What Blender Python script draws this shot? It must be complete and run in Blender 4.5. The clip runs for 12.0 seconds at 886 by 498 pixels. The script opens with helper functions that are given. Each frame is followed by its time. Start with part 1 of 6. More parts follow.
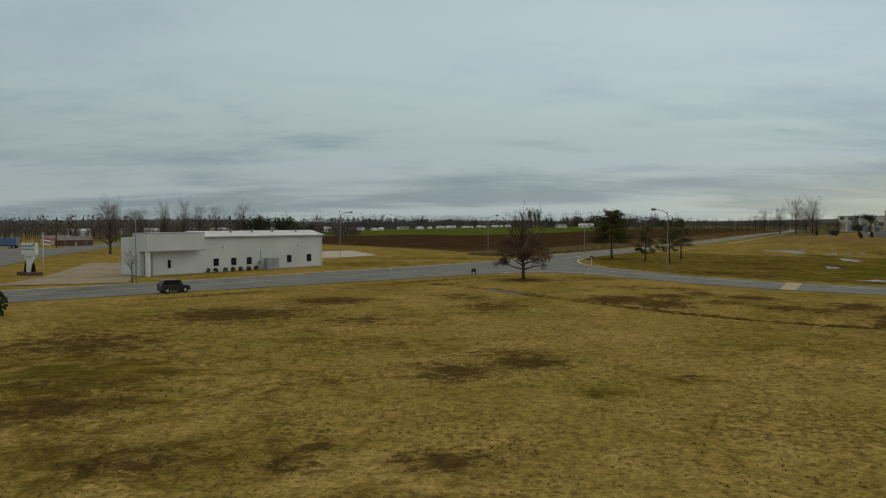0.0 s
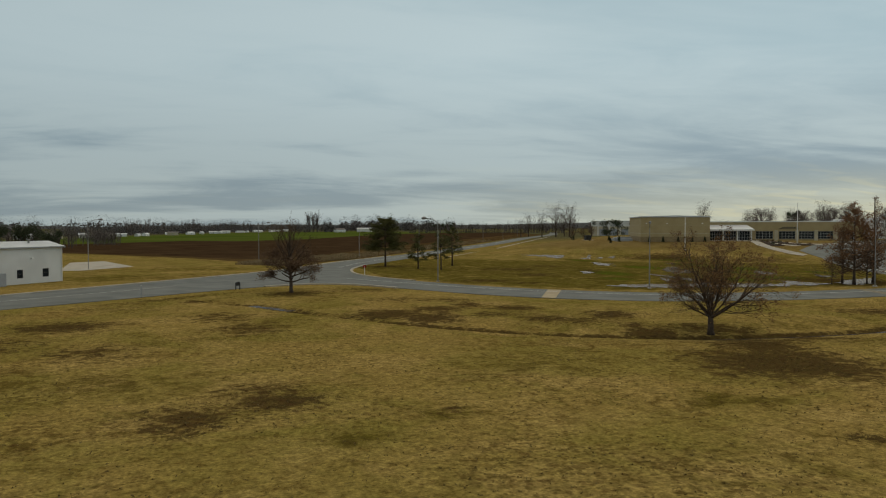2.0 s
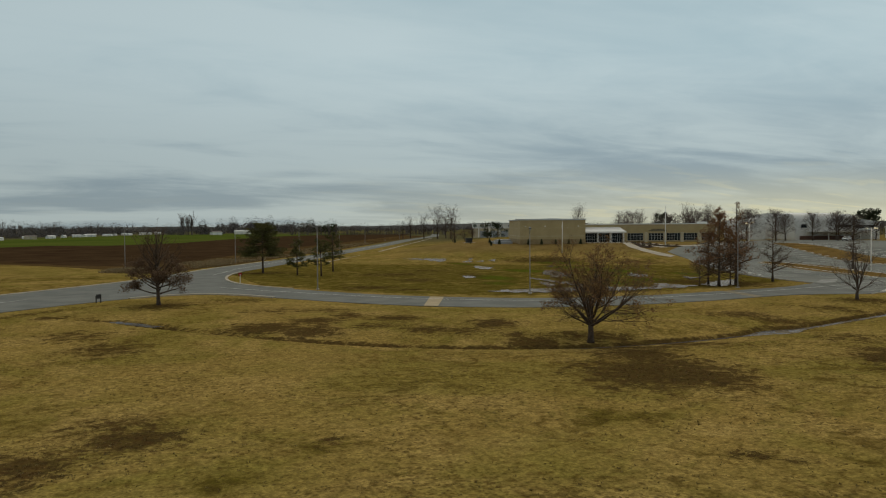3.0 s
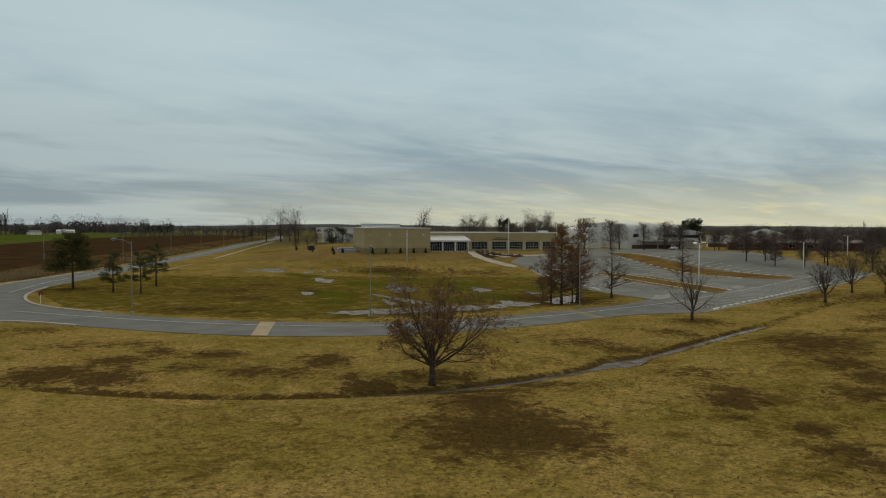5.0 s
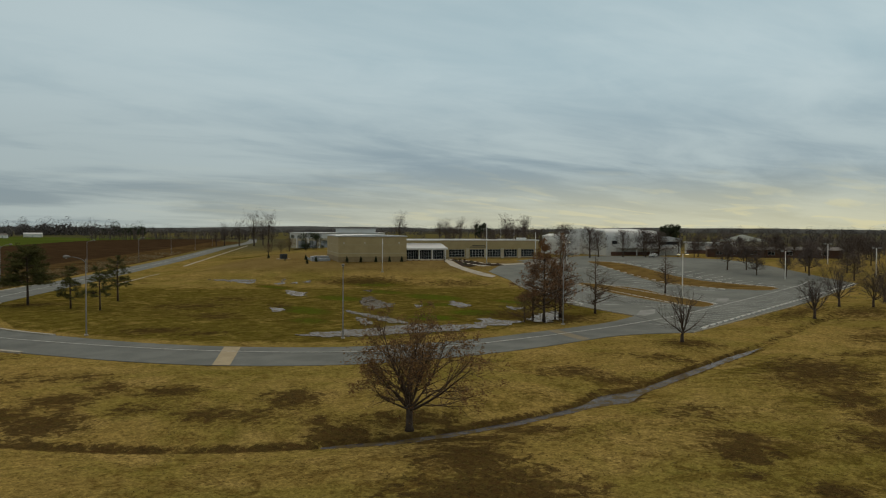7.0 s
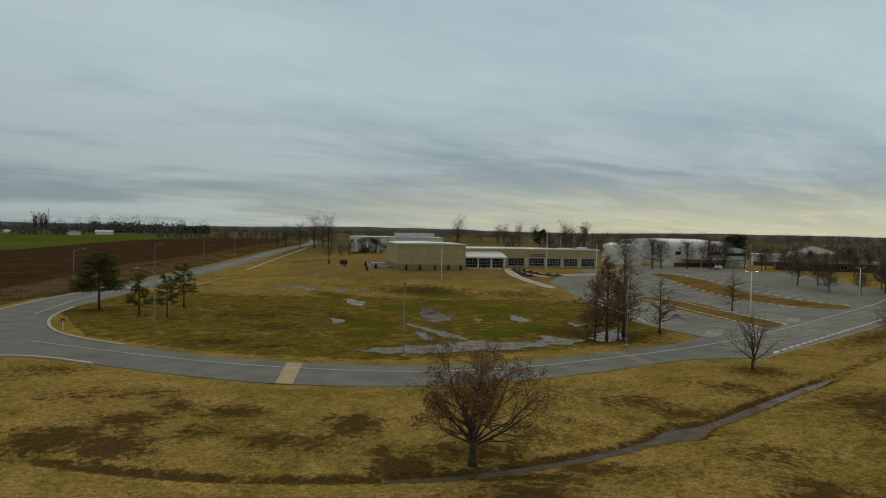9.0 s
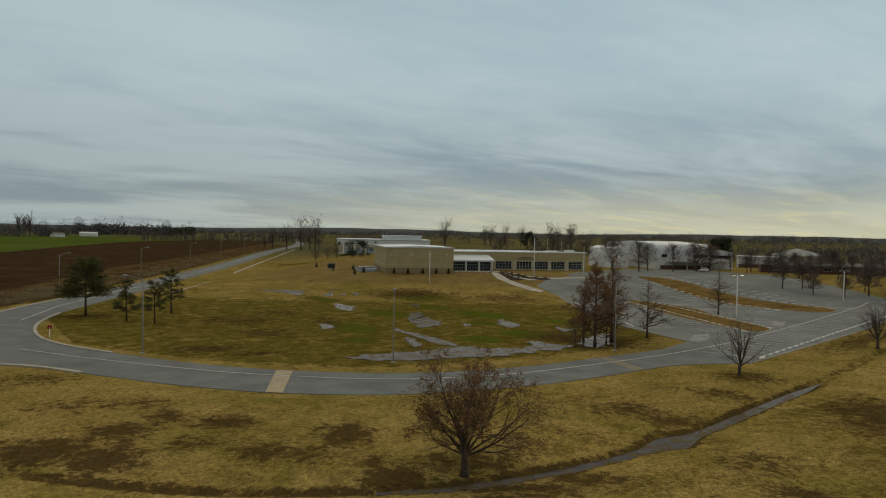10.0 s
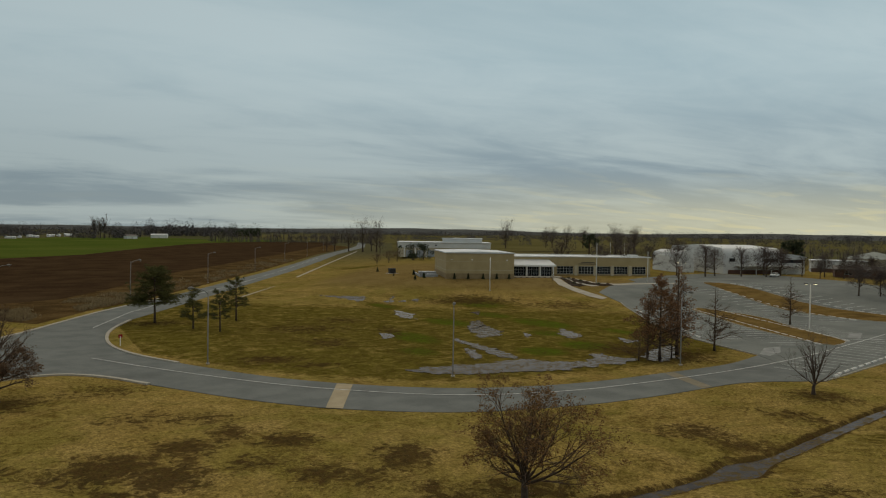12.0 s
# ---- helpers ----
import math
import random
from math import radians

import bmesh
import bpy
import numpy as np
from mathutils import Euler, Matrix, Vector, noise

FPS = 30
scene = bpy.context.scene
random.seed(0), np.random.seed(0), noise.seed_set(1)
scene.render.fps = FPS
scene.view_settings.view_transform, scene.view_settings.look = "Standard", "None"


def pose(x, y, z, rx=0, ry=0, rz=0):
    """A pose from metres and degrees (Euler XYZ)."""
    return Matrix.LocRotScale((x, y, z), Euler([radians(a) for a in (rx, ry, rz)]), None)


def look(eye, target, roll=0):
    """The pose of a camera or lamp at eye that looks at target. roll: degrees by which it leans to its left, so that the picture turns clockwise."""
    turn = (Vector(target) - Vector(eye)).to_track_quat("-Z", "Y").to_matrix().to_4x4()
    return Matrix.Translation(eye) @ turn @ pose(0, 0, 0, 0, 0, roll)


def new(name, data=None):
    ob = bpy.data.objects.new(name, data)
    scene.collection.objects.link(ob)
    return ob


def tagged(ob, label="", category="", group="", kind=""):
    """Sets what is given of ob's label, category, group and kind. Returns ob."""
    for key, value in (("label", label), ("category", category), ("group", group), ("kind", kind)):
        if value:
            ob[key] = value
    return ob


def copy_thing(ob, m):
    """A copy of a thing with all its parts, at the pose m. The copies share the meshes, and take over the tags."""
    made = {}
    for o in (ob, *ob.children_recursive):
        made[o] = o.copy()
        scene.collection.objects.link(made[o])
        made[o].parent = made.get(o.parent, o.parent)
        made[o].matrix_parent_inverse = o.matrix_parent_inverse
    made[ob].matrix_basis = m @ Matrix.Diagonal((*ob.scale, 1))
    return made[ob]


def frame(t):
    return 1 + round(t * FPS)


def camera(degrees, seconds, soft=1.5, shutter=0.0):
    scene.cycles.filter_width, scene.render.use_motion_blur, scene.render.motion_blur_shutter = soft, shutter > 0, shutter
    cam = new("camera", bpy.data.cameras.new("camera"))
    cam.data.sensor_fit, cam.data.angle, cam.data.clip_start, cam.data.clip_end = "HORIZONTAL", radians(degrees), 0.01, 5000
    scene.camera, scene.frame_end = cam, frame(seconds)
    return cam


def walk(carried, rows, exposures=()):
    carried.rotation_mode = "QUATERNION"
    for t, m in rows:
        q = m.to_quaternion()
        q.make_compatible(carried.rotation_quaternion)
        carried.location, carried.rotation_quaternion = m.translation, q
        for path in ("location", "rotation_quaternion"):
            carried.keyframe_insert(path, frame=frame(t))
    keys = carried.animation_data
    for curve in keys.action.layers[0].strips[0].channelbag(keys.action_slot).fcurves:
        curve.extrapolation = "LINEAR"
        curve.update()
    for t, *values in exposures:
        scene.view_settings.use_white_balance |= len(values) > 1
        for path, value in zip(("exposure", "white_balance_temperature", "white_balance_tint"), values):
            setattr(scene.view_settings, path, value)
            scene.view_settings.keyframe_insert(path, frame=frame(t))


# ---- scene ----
cam = camera(60.0, 12.0, soft=1.15)
# seconds, place, heading, tilt and lean of the drone's camera
FLIGHT = [
    (0, (0.01, 0.00, 8.32), 1.73, -2.02, -0.06),
    (0.5, (0.57, 1.04, 8.52), -0.61, -1.95, -0.17),
    (1, (1.11, 1.97, 8.76), -4.41, -1.85, -0.29),
    (1.5, (1.56, 3.19, 8.99), -9.64, -1.79, -0.31),
    (2, (2.01, 4.51, 9.21), -14.60, -1.75, 0.08),
    (2.5, (2.56, 5.70, 9.54), -19.15, -1.73, 0.22),
    (3, (2.92, 6.71, 9.97), -23.37, -1.70, 0.33),
    (3.5, (3.93, 7.96, 10.36), -28.03, -1.58, -0.26),
    (5.5, (8.47, 14.19, 13.02), -36.80, -1.72, -0.09),
    (6, (9.39, 15.45, 13.53), -39.44, -1.67, -0.12),
    (6.5, (10.19, 16.79, 13.92), -40.34, -1.60, -0.10),
    (7, (10.70, 17.77, 14.33), -36.54, -1.54, -0.27),
    (9, (10.65, 18.94, 16.46), -32.28, -1.47, -1.13),
    (9.5, (10.32, 18.87, 16.92), -32.92, -1.45, -1.10),
    (10, (10.20, 18.92, 17.26), -33.27, -1.39, -1.07),
    (10.5, (10.36, 18.95, 17.76), -31.13, -1.42, -1.17),
    (11, (10.63, 18.94, 18.35), -28.38, -1.49, -1.32),
    (11.5, (10.78, 19.12, 18.84), -27.89, -1.56, -1.19),
    (12, (10.71, 19.58, 18.97), -28.74, -1.49, -0.90),
]
walk(cam, [(t, pose(*p, 90 + tilt, 0, yaw) @ pose(0, 0, 0, 0, 0, -lean)) for t, p, yaw, tilt, lean in FLIGHT],
     [(0, -0.10), (3.5, -0.11), (5.5, -0.09), (7, -0.16), (9, -0.18), (12, -0.23)])

# ---- sky, sun ----
SUN_AZ, SUN_EL = radians(38), radians(40)
world = bpy.data.worlds.new("overcast_sky")
scene.world = world
world.use_nodes = True


class Nodes:
    """A short hand for node trees."""

    def __init__(self, tree):
        self.tree = tree
        tree.nodes.clear()

    def add(self, kind, **inputs):
        props = inputs.pop("props", {})
        node = self.tree.nodes.new(kind)
        if kind == "ShaderNodeMix":
            node.data_type = "RGBA"
        for key, value in props.items():
            setattr(node, key, value)
        for key, value in inputs.items():
            sock = node.inputs[int(key[1:])] if key[0] == "_" and key[1:].isdigit() else node.inputs[key.replace("_", " ")]
            if isinstance(value, bpy.types.NodeSocket):
                self.tree.links.new(value, sock)
            else:
                sock.default_value = value
        return node

    def math(self, op, a, b=0.0, clamp=False):
        n = self.add("ShaderNodeMath", _0=a, _1=b)
        n.operation, n.use_clamp = op, clamp
        return n.outputs[0]

    def mix(self, f, a, b, blend="MIX"):
        n = self.add("ShaderNodeMix")
        n.blend_type = blend
        for i, v in ((0, f), (6, a), (7, b)):
            if isinstance(v, bpy.types.NodeSocket):
                self.tree.links.new(v, n.inputs[i])
            else:
                n.inputs[i].default_value = (*v, 1) if isinstance(v, tuple) and len(v) == 3 else v
        return n.outputs[2]

    def noise(self, vec, scale, detail=4.0, rough=0.55, distort=0.0):
        n = self.add("ShaderNodeTexNoise", Vector=vec, Scale=scale, Detail=detail, Roughness=rough, Distortion=distort)
        return n.outputs["Fac"]

    def ramp(self, fac, lo, hi, a=0.0, b=1.0):
        n = self.add("ShaderNodeMapRange", Value=fac, From_Min=lo, From_Max=hi, To_Min=a, To_Max=b)
        n.interpolation_type = "SMOOTHSTEP"
        return n.outputs[0]


def sky():
    n = Nodes(world.node_tree)
    at = n.add("ShaderNodeTexCoord").outputs["Generated"]
    s = n.add("ShaderNodeSeparateXYZ", _0=at)
    up = n.math("MAXIMUM", s.outputs[2], 0.0)
    # a cloud deck seen in perspective: the plane's coordinates are direction / height
    h = n.math("ADD", up, 0.11)
    deck = n.add("ShaderNodeCombineXYZ", _0=n.math("DIVIDE", s.outputs[0], h), _1=n.math("DIVIDE", s.outputs[1], h), _2=0.3)
    turned = n.add("ShaderNodeMapping", Vector=deck.outputs[0], Rotation=(0, 0, radians(62)), Scale=(0.42, 0.72, 1.0)).outputs[0]
    big = n.noise(turned, 0.55, 2.0, 0.5, 0.6)
    mid = n.noise(turned, 1.6, 5.0, 0.55, 0.8)
    streak = n.add("ShaderNodeMapping", Vector=deck.outputs[0], Rotation=(0, 0, radians(62)), Scale=(0.42, 0.9, 1.0)).outputs[0]
    fine = n.noise(streak, 2.6, 6.0, 0.62, 0.9)
    cover = n.math("ADD", n.math("MULTIPLY", big, 0.5), n.math("ADD", n.math("MULTIPLY", mid, 0.32), n.math("MULTIPLY", fine, 0.18)))
    high = n.mix(n.ramp(cover, 0.38, 0.62), (0.375, 0.500, 0.545), (0.500, 0.610, 0.635))
    low = n.mix(n.ramp(cover, 0.41, 0.59), (0.238, 0.315, 0.360), (0.405, 0.490, 0.505))
    col = n.mix(n.ramp(up, 0.05, 0.22), low, high)
    col = n.mix(n.ramp(up, 0.30, 0.75), col, (0.58, 0.53, 0.44))  # whiter overhead
    # the cloud is thinner, and so brighter, towards the east
    east = n.math("ADD", n.math("MULTIPLY", s.outputs[0], math.sin(radians(80))), n.math("MULTIPLY", s.outputs[1], math.cos(radians(80))))
    # thin breaks of brighter, warmer light low down, stronger on that side
    side = n.ramp(east, 0.25, 1.0, 0.10, 1.0)
    wisp = n.math("MULTIPLY", n.ramp(up, 0.02, 0.10, 1.0, 0.0), n.ramp(n.noise(streak, 3.4, 4.0, 0.5, 0.4), 0.52, 0.66))
    rim = n.math("MULTIPLY", n.math("ADD", n.math("MULTIPLY", wisp, 0.24), n.ramp(up, 0.0, 0.085, 0.62, 0.0)), side)
    col = n.mix(rim, col, (0.68, 0.63, 0.37))
    veil = n.ramp(east, -0.6, 1.2, 0.90, 1.15)
    col = n.mix(1.0, col, n.add("ShaderNodeCombineColor", _0=veil, _1=veil, _2=veil).outputs[0], "MULTIPLY")
    clear = n.add("ShaderNodeTexSky", props=dict(sky_type="NISHITA", sun_disc=False, sun_elevation=SUN_EL, sun_rotation=SUN_AZ))
    a = n.add("ShaderNodeBackground", Color=clear.outputs[0], Strength=0.05)
    b = n.add("ShaderNodeBackground", Color=col, Strength=1.0)
    m = n.add("ShaderNodeMixShader", Fac=0.93, _1=a.outputs[0], _2=b.outputs[0])
    n.add("ShaderNodeOutputWorld", Surface=m.outputs[0])


sky()
sun = new("sun", bpy.data.lights.new("sun", "SUN"))
sun.data.energy, sun.data.angle, sun.data.color = 0.8, radians(75), (1.0, 0.88, 0.70)
sun.matrix_world = look((0, 0, 0), (-math.sin(SUN_AZ) * math.cos(SUN_EL), -math.cos(SUN_AZ) * math.cos(SUN_EL), -math.sin(SUN_EL)))
sun.location = (0, 0, 300)


# ---- materials ----
def surface(name, a, b, scale=2.0, rough=0.8, metal=0.0, bump=0.1, fine=30.0, spread=(0.35, 0.65), stain=None, spec=0.3, per_piece=0.0):
    """A surface that varies between two colours at two scales, with a fine relief."""
    m = bpy.data.materials.new(name)
    m.use_nodes = True
    n = Nodes(m.node_tree)
    at = n.add("ShaderNodeTexCoord").outputs["Object"]
    large, small = n.noise(at, scale, 5.0), n.noise(at, fine, 3.0)
    fac = n.math("ADD", n.math("MULTIPLY", large, 0.65), n.math("MULTIPLY", small, 0.35))
    col = n.mix(n.ramp(fac, *spread), a, b)
    if stain:
        col = n.mix(n.math("MULTIPLY", n.ramp(n.noise(at, scale * 0.37, 4.0), 0.52, 0.70), 0.6), col, stain)
    if per_piece:
        r = n.add("ShaderNodeObjectInfo").outputs["Random"]
        col = n.mix(1.0, col, n.add("ShaderNodeCombineColor", _0=n.math("ADD", 1 - per_piece, n.math("MULTIPLY", r, per_piece)), _1=n.math("ADD", 1 - per_piece, n.math("MULTIPLY", r, per_piece)), _2=n.math("ADD", 1 - per_piece, n.math("MULTIPLY", r, per_piece))).outputs[0], "MULTIPLY")
    bp = n.add("ShaderNodeBump", Strength=bump, Height=small, Distance=0.05)
    p = n.add("ShaderNodeBsdfPrincipled", Base_Color=col, Roughness=rough, Metallic=metal, Normal=bp.outputs[0])
    p.inputs["Specular IOR Level"].default_value = spec
    n.add("ShaderNodeOutputMaterial", Surface=p.outputs[0])
    return m


def leaf_surface(name, a, b, rough=0.75):
    """Leaves: each clump takes its own tone."""
    m = bpy.data.materials.new(name)
    m.use_nodes = True
    n = Nodes(m.node_tree)
    r = n.add("ShaderNodeNewGeometry").outputs["Random Per Island"]
    col = n.mix(r, a, b)
    p = n.add("ShaderNodeBsdfPrincipled", Base_Color=col, Roughness=rough)
    p.inputs["Specular IOR Level"].default_value = 0.15
    t = n.add("ShaderNodeBsdfTranslucent", Color=col)
    s = n.add("ShaderNodeMixShader", Fac=0.2, _1=p.outputs[0], _2=t.outputs[0])
    n.add("ShaderNodeOutputMaterial", Surface=s.outputs[0])
    return m


def ground_surface():
    m = bpy.data.materials.new("dormant_grass")
    m.use_nodes = True
    n = Nodes(m.node_tree)
    at = n.add("ShaderNodeTexCoord").outputs["Object"]
    wide = n.noise(at, 0.035, 4.0, 0.55)
    mid = n.noise(at, 0.16, 6.0, 0.62, 0.6)
    tuft = n.noise(at, 1.3, 7.0, 0.72, 0.4)
    blade = n.noise(at, 6.5, 4.0, 0.7)
    mottle = n.noise(at, 0.42, 6.0, 0.70, 0.9)
    col = n.mix(n.ramp(wide, 0.35, 0.65), (0.318, 0.226, 0.071), (0.252, 0.196, 0.054))
    col = n.mix(n.ramp(mid, 0.42, 0.68), col, (0.370, 0.268, 0.092))
    # a greener growth in soft drifts
    col = n.mix(n.math("MULTIPLY", n.ramp(n.noise(at, 0.06, 5.0, 0.6, 1.3), 0.44, 0.62), 0.50), col, (0.185, 0.165, 0.032))
    col = n.mix(n.math("MULTIPLY", n.ramp(n.noise(at, 0.30, 6.0, 0.65, 1.0), 0.54, 0.68), 0.45), col, (0.120, 0.106, 0.022))
    col = n.mix(n.math("MULTIPLY", n.ramp(tuft, 0.47, 0.70), 0.62), col, (0.096, 0.058, 0.013))
    patchy = n.ramp(n.noise(at, 0.055, 4.0, 0.6, 1.0), 0.44, 0.66)
    col = n.mix(n.math("MULTIPLY", n.ramp(mottle, 0.46, 0.64), n.math("ADD", 0.14, n.math("MULTIPLY", patchy, 0.50))), col, (0.088, 0.050, 0.013))
    turf = n.noise(at, 2.4, 4.0, 0.6, 0.3)
    col = n.mix(1.0, col, n.mix(n.ramp(turf, 0.38, 0.62), (0.80, 0.79, 0.78), (1.16, 1.16, 1.14)), "MULTIPLY")
    green = n.add("ShaderNodeAttribute", props=dict(attribute_name="green")).outputs["Fac"]
    g = n.ramp(n.math("ADD", green, n.math("MULTIPLY", n.math("SUBTRACT", mottle, 0.5), 1.5)), 0.18, 0.72)
    lush = n.mix(n.ramp(green, 0.52, 0.90), (0.124, 0.098, 0.017), (0.082, 0.118, 0.011))
    col = n.mix(g, col, n.mix(n.ramp(n.math("ADD", n.math("MULTIPLY", tuft, 0.5), n.math("MULTIPLY", mottle, 0.5)), 0.42, 0.64), lush, (0.078, 0.056, 0.014)))
    gold = n.add("ShaderNodeAttribute", props=dict(attribute_name="gold")).outputs["Fac"]
    col = n.mix(gold, col, n.mix(n.ramp(mid, 0.35, 0.65), (0.185, 0.130, 0.046), (0.230, 0.166, 0.064)))
    far = n.add("ShaderNodeAttribute", props=dict(attribute_name="far")).outputs["Fac"]
    col = n.mix(far, col, n.mix(n.ramp(n.noise(at, 0.006, 4.0), 0.4, 0.6), (0.085, 0.088, 0.040), (0.108, 0.100, 0.052)))
    # littered patches that thin out softly at their rims
    dark = n.add("ShaderNodeAttribute", props=dict(attribute_name="dark")).outputs["Fac"]
    clump = n.noise(at, 0.80, 8.0, 0.74, 0.6)
    ragged = n.math("ADD", n.math("MULTIPLY", n.math("SUBTRACT", clump, 0.5), 4.6), n.math("MULTIPLY", n.math("SUBTRACT", blade, 0.5), 1.4))
    d = n.math("MULTIPLY", n.ramp(n.math("ADD", dark, ragged), 0.34, 0.62), n.ramp(dark, 0.02, 0.22))
    thin = n.math("MULTIPLY", n.ramp(dark, 0.10, 0.95), 0.34)
    col = n.mix(thin, col, (0.098, 0.060, 0.022))
    col = n.mix(n.math("MULTIPLY", d, 0.82), col, n.mix(n.ramp(tuft, 0.38, 0.62), (0.024, 0.016, 0.009), (0.074, 0.045, 0.018)))
    # fallen leaves and small tufts, thick in some stretches and sparse in others
    drift = n.ramp(n.noise(at, 0.10, 5.0, 0.65, 0.8), 0.40, 0.64)
    for scale, weight in ((4.2, 0.55), (2.3, 0.42)):
        cell = n.add("ShaderNodeTexVoronoi", Vector=at, Scale=scale, Randomness=1.0)
        pick = n.add("ShaderNodeSeparateColor", Color=cell.outputs["Color"])
        size = n.math("SUBTRACT", pick.outputs[0], n.math("SUBTRACT", 0.70, n.math("MULTIPLY", n.math("ADD", drift, dark), 0.48)))
        speck = n.ramp(n.math("SUBTRACT", n.math("MULTIPLY", size, 0.95), cell.outputs["Distance"]), -0.14, 0.16)
        tone = n.mix(pick.outputs[1], (0.070, 0.036, 0.014), (0.105, 0.080, 0.022))
        col = n.mix(n.math("MULTIPLY", speck, weight), col, tone)
    col = n.mix(1.0, col, n.mix(n.ramp(blade, 0.3, 0.7), (0.68, 0.68, 0.68), (1.24, 1.23, 1.20)), "MULTIPLY")
    height = n.math("ADD", n.math("MULTIPLY", tuft, 1.0), n.math("MULTIPLY", blade, 0.5))
    bp = n.add("ShaderNodeBump", Strength=0.55, Height=height, Distance=0.12)
    p = n.add("ShaderNodeBsdfPrincipled", Base_Color=col, Roughness=0.95, Normal=bp.outputs[0])
    p.inputs["Specular IOR Level"].default_value = 0.0
    n.add("ShaderNodeOutputMaterial", Surface=p.outputs[0])
    return m


def water_surface():
    """Shallow muddy water, broken by wet grass that stands out of it."""
    m = bpy.data.materials.new("standing_water")
    m.use_nodes = True
    n = Nodes(m.node_tree)
    at = n.add("ShaderNodeTexCoord").outputs["Object"]
    mud = n.mix(n.ramp(n.noise(at, 0.5, 4.0), 0.4, 0.65), (0.040, 0.034, 0.032), (0.075, 0.064, 0.060))
    bp = n.add("ShaderNodeBump", Strength=0.08, Height=n.noise(at, 3.0, 3.0), Distance=0.02)
    wet = n.add("ShaderNodeBsdfDiffuse", Color=mud)
    sheen = n.add("ShaderNodeBsdfGlossy", Color=(1, 1, 1, 1), Roughness=0.16, Normal=bp.outputs[0])
    edge = n.add("ShaderNodeFresnel", IOR=1.33)
    p = n.add("ShaderNodeMixShader", Fac=n.math("MULTIPLY", n.math("POWER", edge.outputs[0], 1.6), 0.5), _1=wet.outputs[0], _2=sheen.outputs[0])
    blade = n.add("ShaderNodeBsdfDiffuse", Color=n.mix(n.noise(at, 4.0, 2.0), (0.075, 0.055, 0.022), (0.15, 0.11, 0.045)))
    cut = n.math("ADD", n.math("MULTIPLY", n.noise(at, 0.55, 4.0, 0.6), 0.30), n.math("MULTIPLY", n.noise(at, 1.7, 6.0, 0.7), 0.70))
    mix = n.add("ShaderNodeMixShader", Fac=n.ramp(cut, 0.48, 0.56, 0.0, 0.85), _1=p.outputs[0], _2=blade.outputs[0])
    n.add("ShaderNodeOutputMaterial", Surface=mix.outputs[0])
    return m


def flat_paint(name, col, rough=0.5, metal=0.0):
    return surface(name, tuple(c * 0.92 for c in col), tuple(min(1, c * 1.06) for c in col), 1.5, rough, metal, 0.03)


def lit(name, col, power):
    m = bpy.data.materials.new(name)
    m.use_nodes = True
    n = Nodes(m.node_tree)
    e = n.add("ShaderNodeEmission", Color=(*col, 1), Strength=power)
    n.add("ShaderNodeOutputMaterial", Surface=e.outputs[0])
    return m


GRASS = ground_surface()
WATER = water_surface()
ASPHALT = surface("worn_concrete_road", (0.128, 0.136, 0.128), (0.180, 0.190, 0.178), 0.25, 0.95, bump=0.12, fine=6.0, stain=(0.10, 0.104, 0.098), spec=0.12)
LOT = surface("pale_parking_asphalt", (0.138, 0.147, 0.135), (0.198, 0.208, 0.190), 0.15, 0.95, bump=0.1, fine=5.0, stain=(0.105, 0.11, 0.103), spec=0.12)
CONCRETE = surface("concrete", (0.34, 0.31, 0.25), (0.45, 0.41, 0.34), 0.5, 0.9, bump=0.12, fine=8.0, stain=(0.30, 0.27, 0.22))
DRIVE = surface("tan_concrete_drive", (0.22, 0.185, 0.12), (0.30, 0.25, 0.165), 0.3, 0.9, bump=0.1, fine=6.0, stain=(0.18, 0.15, 0.10))
TAN_PATCH = surface("tan_concrete_patch", (0.32, 0.26, 0.16), (0.40, 0.33, 0.21), 0.6, 0.9, bump=0.1)
PRECAST = surface("pale_precast_concrete", (0.62, 0.60, 0.56), (0.74, 0.72, 0.68), 0.8, 0.9)
LINE = surface("worn_white_line", (0.42, 0.42, 0.40), (0.62, 0.62, 0.60), 1.2, 0.8)
BAY_LINE = surface("faded_bay_line", (0.36, 0.37, 0.36), (0.60, 0.60, 0.58), 0.5, 0.9)
PALE_PAD = surface("faded_painted_pad", (0.20, 0.205, 0.195), (0.30, 0.305, 0.29), 0.5, 0.9)
FAINT_PATCH = surface("faint_tan_patch", (0.19, 0.165, 0.11), (0.24, 0.205, 0.14), 0.6, 0.95)
PLOWED = surface("plowed_soil", (0.036, 0.022, 0.012), (0.066, 0.041, 0.021), 0.09, 1.0, bump=0.4, fine=0.9, spread=(0.36, 0.64), stain=(0.078, 0.052, 0.027), spec=0.0)
CROP = surface("winter_wheat", (0.058, 0.086, 0.014), (0.092, 0.115, 0.022), 0.012, 1.0, bump=0.2, fine=0.5, stain=(0.12, 0.12, 0.035), spec=0.0)
WEEDS = surface("dry_weeds", (0.050, 0.031, 0.013), (0.125, 0.082, 0.034), 0.10, 1.0, bump=0.4, fine=1.6, stain=(0.050, 0.032, 0.015), spec=0.0)
PASTURE = surface("dull_pasture", (0.095, 0.085, 0.030), (0.145, 0.125, 0.050), 0.01, 1.0, bump=0.2, fine=0.4, stain=(0.06, 0.06, 0.025), spec=0.0)
SOIL = surface("dark_bed_soil", (0.030, 0.022, 0.015), (0.060, 0.042, 0.028), 0.5, 1.0, bump=0.4, fine=5.0, spec=0.05)
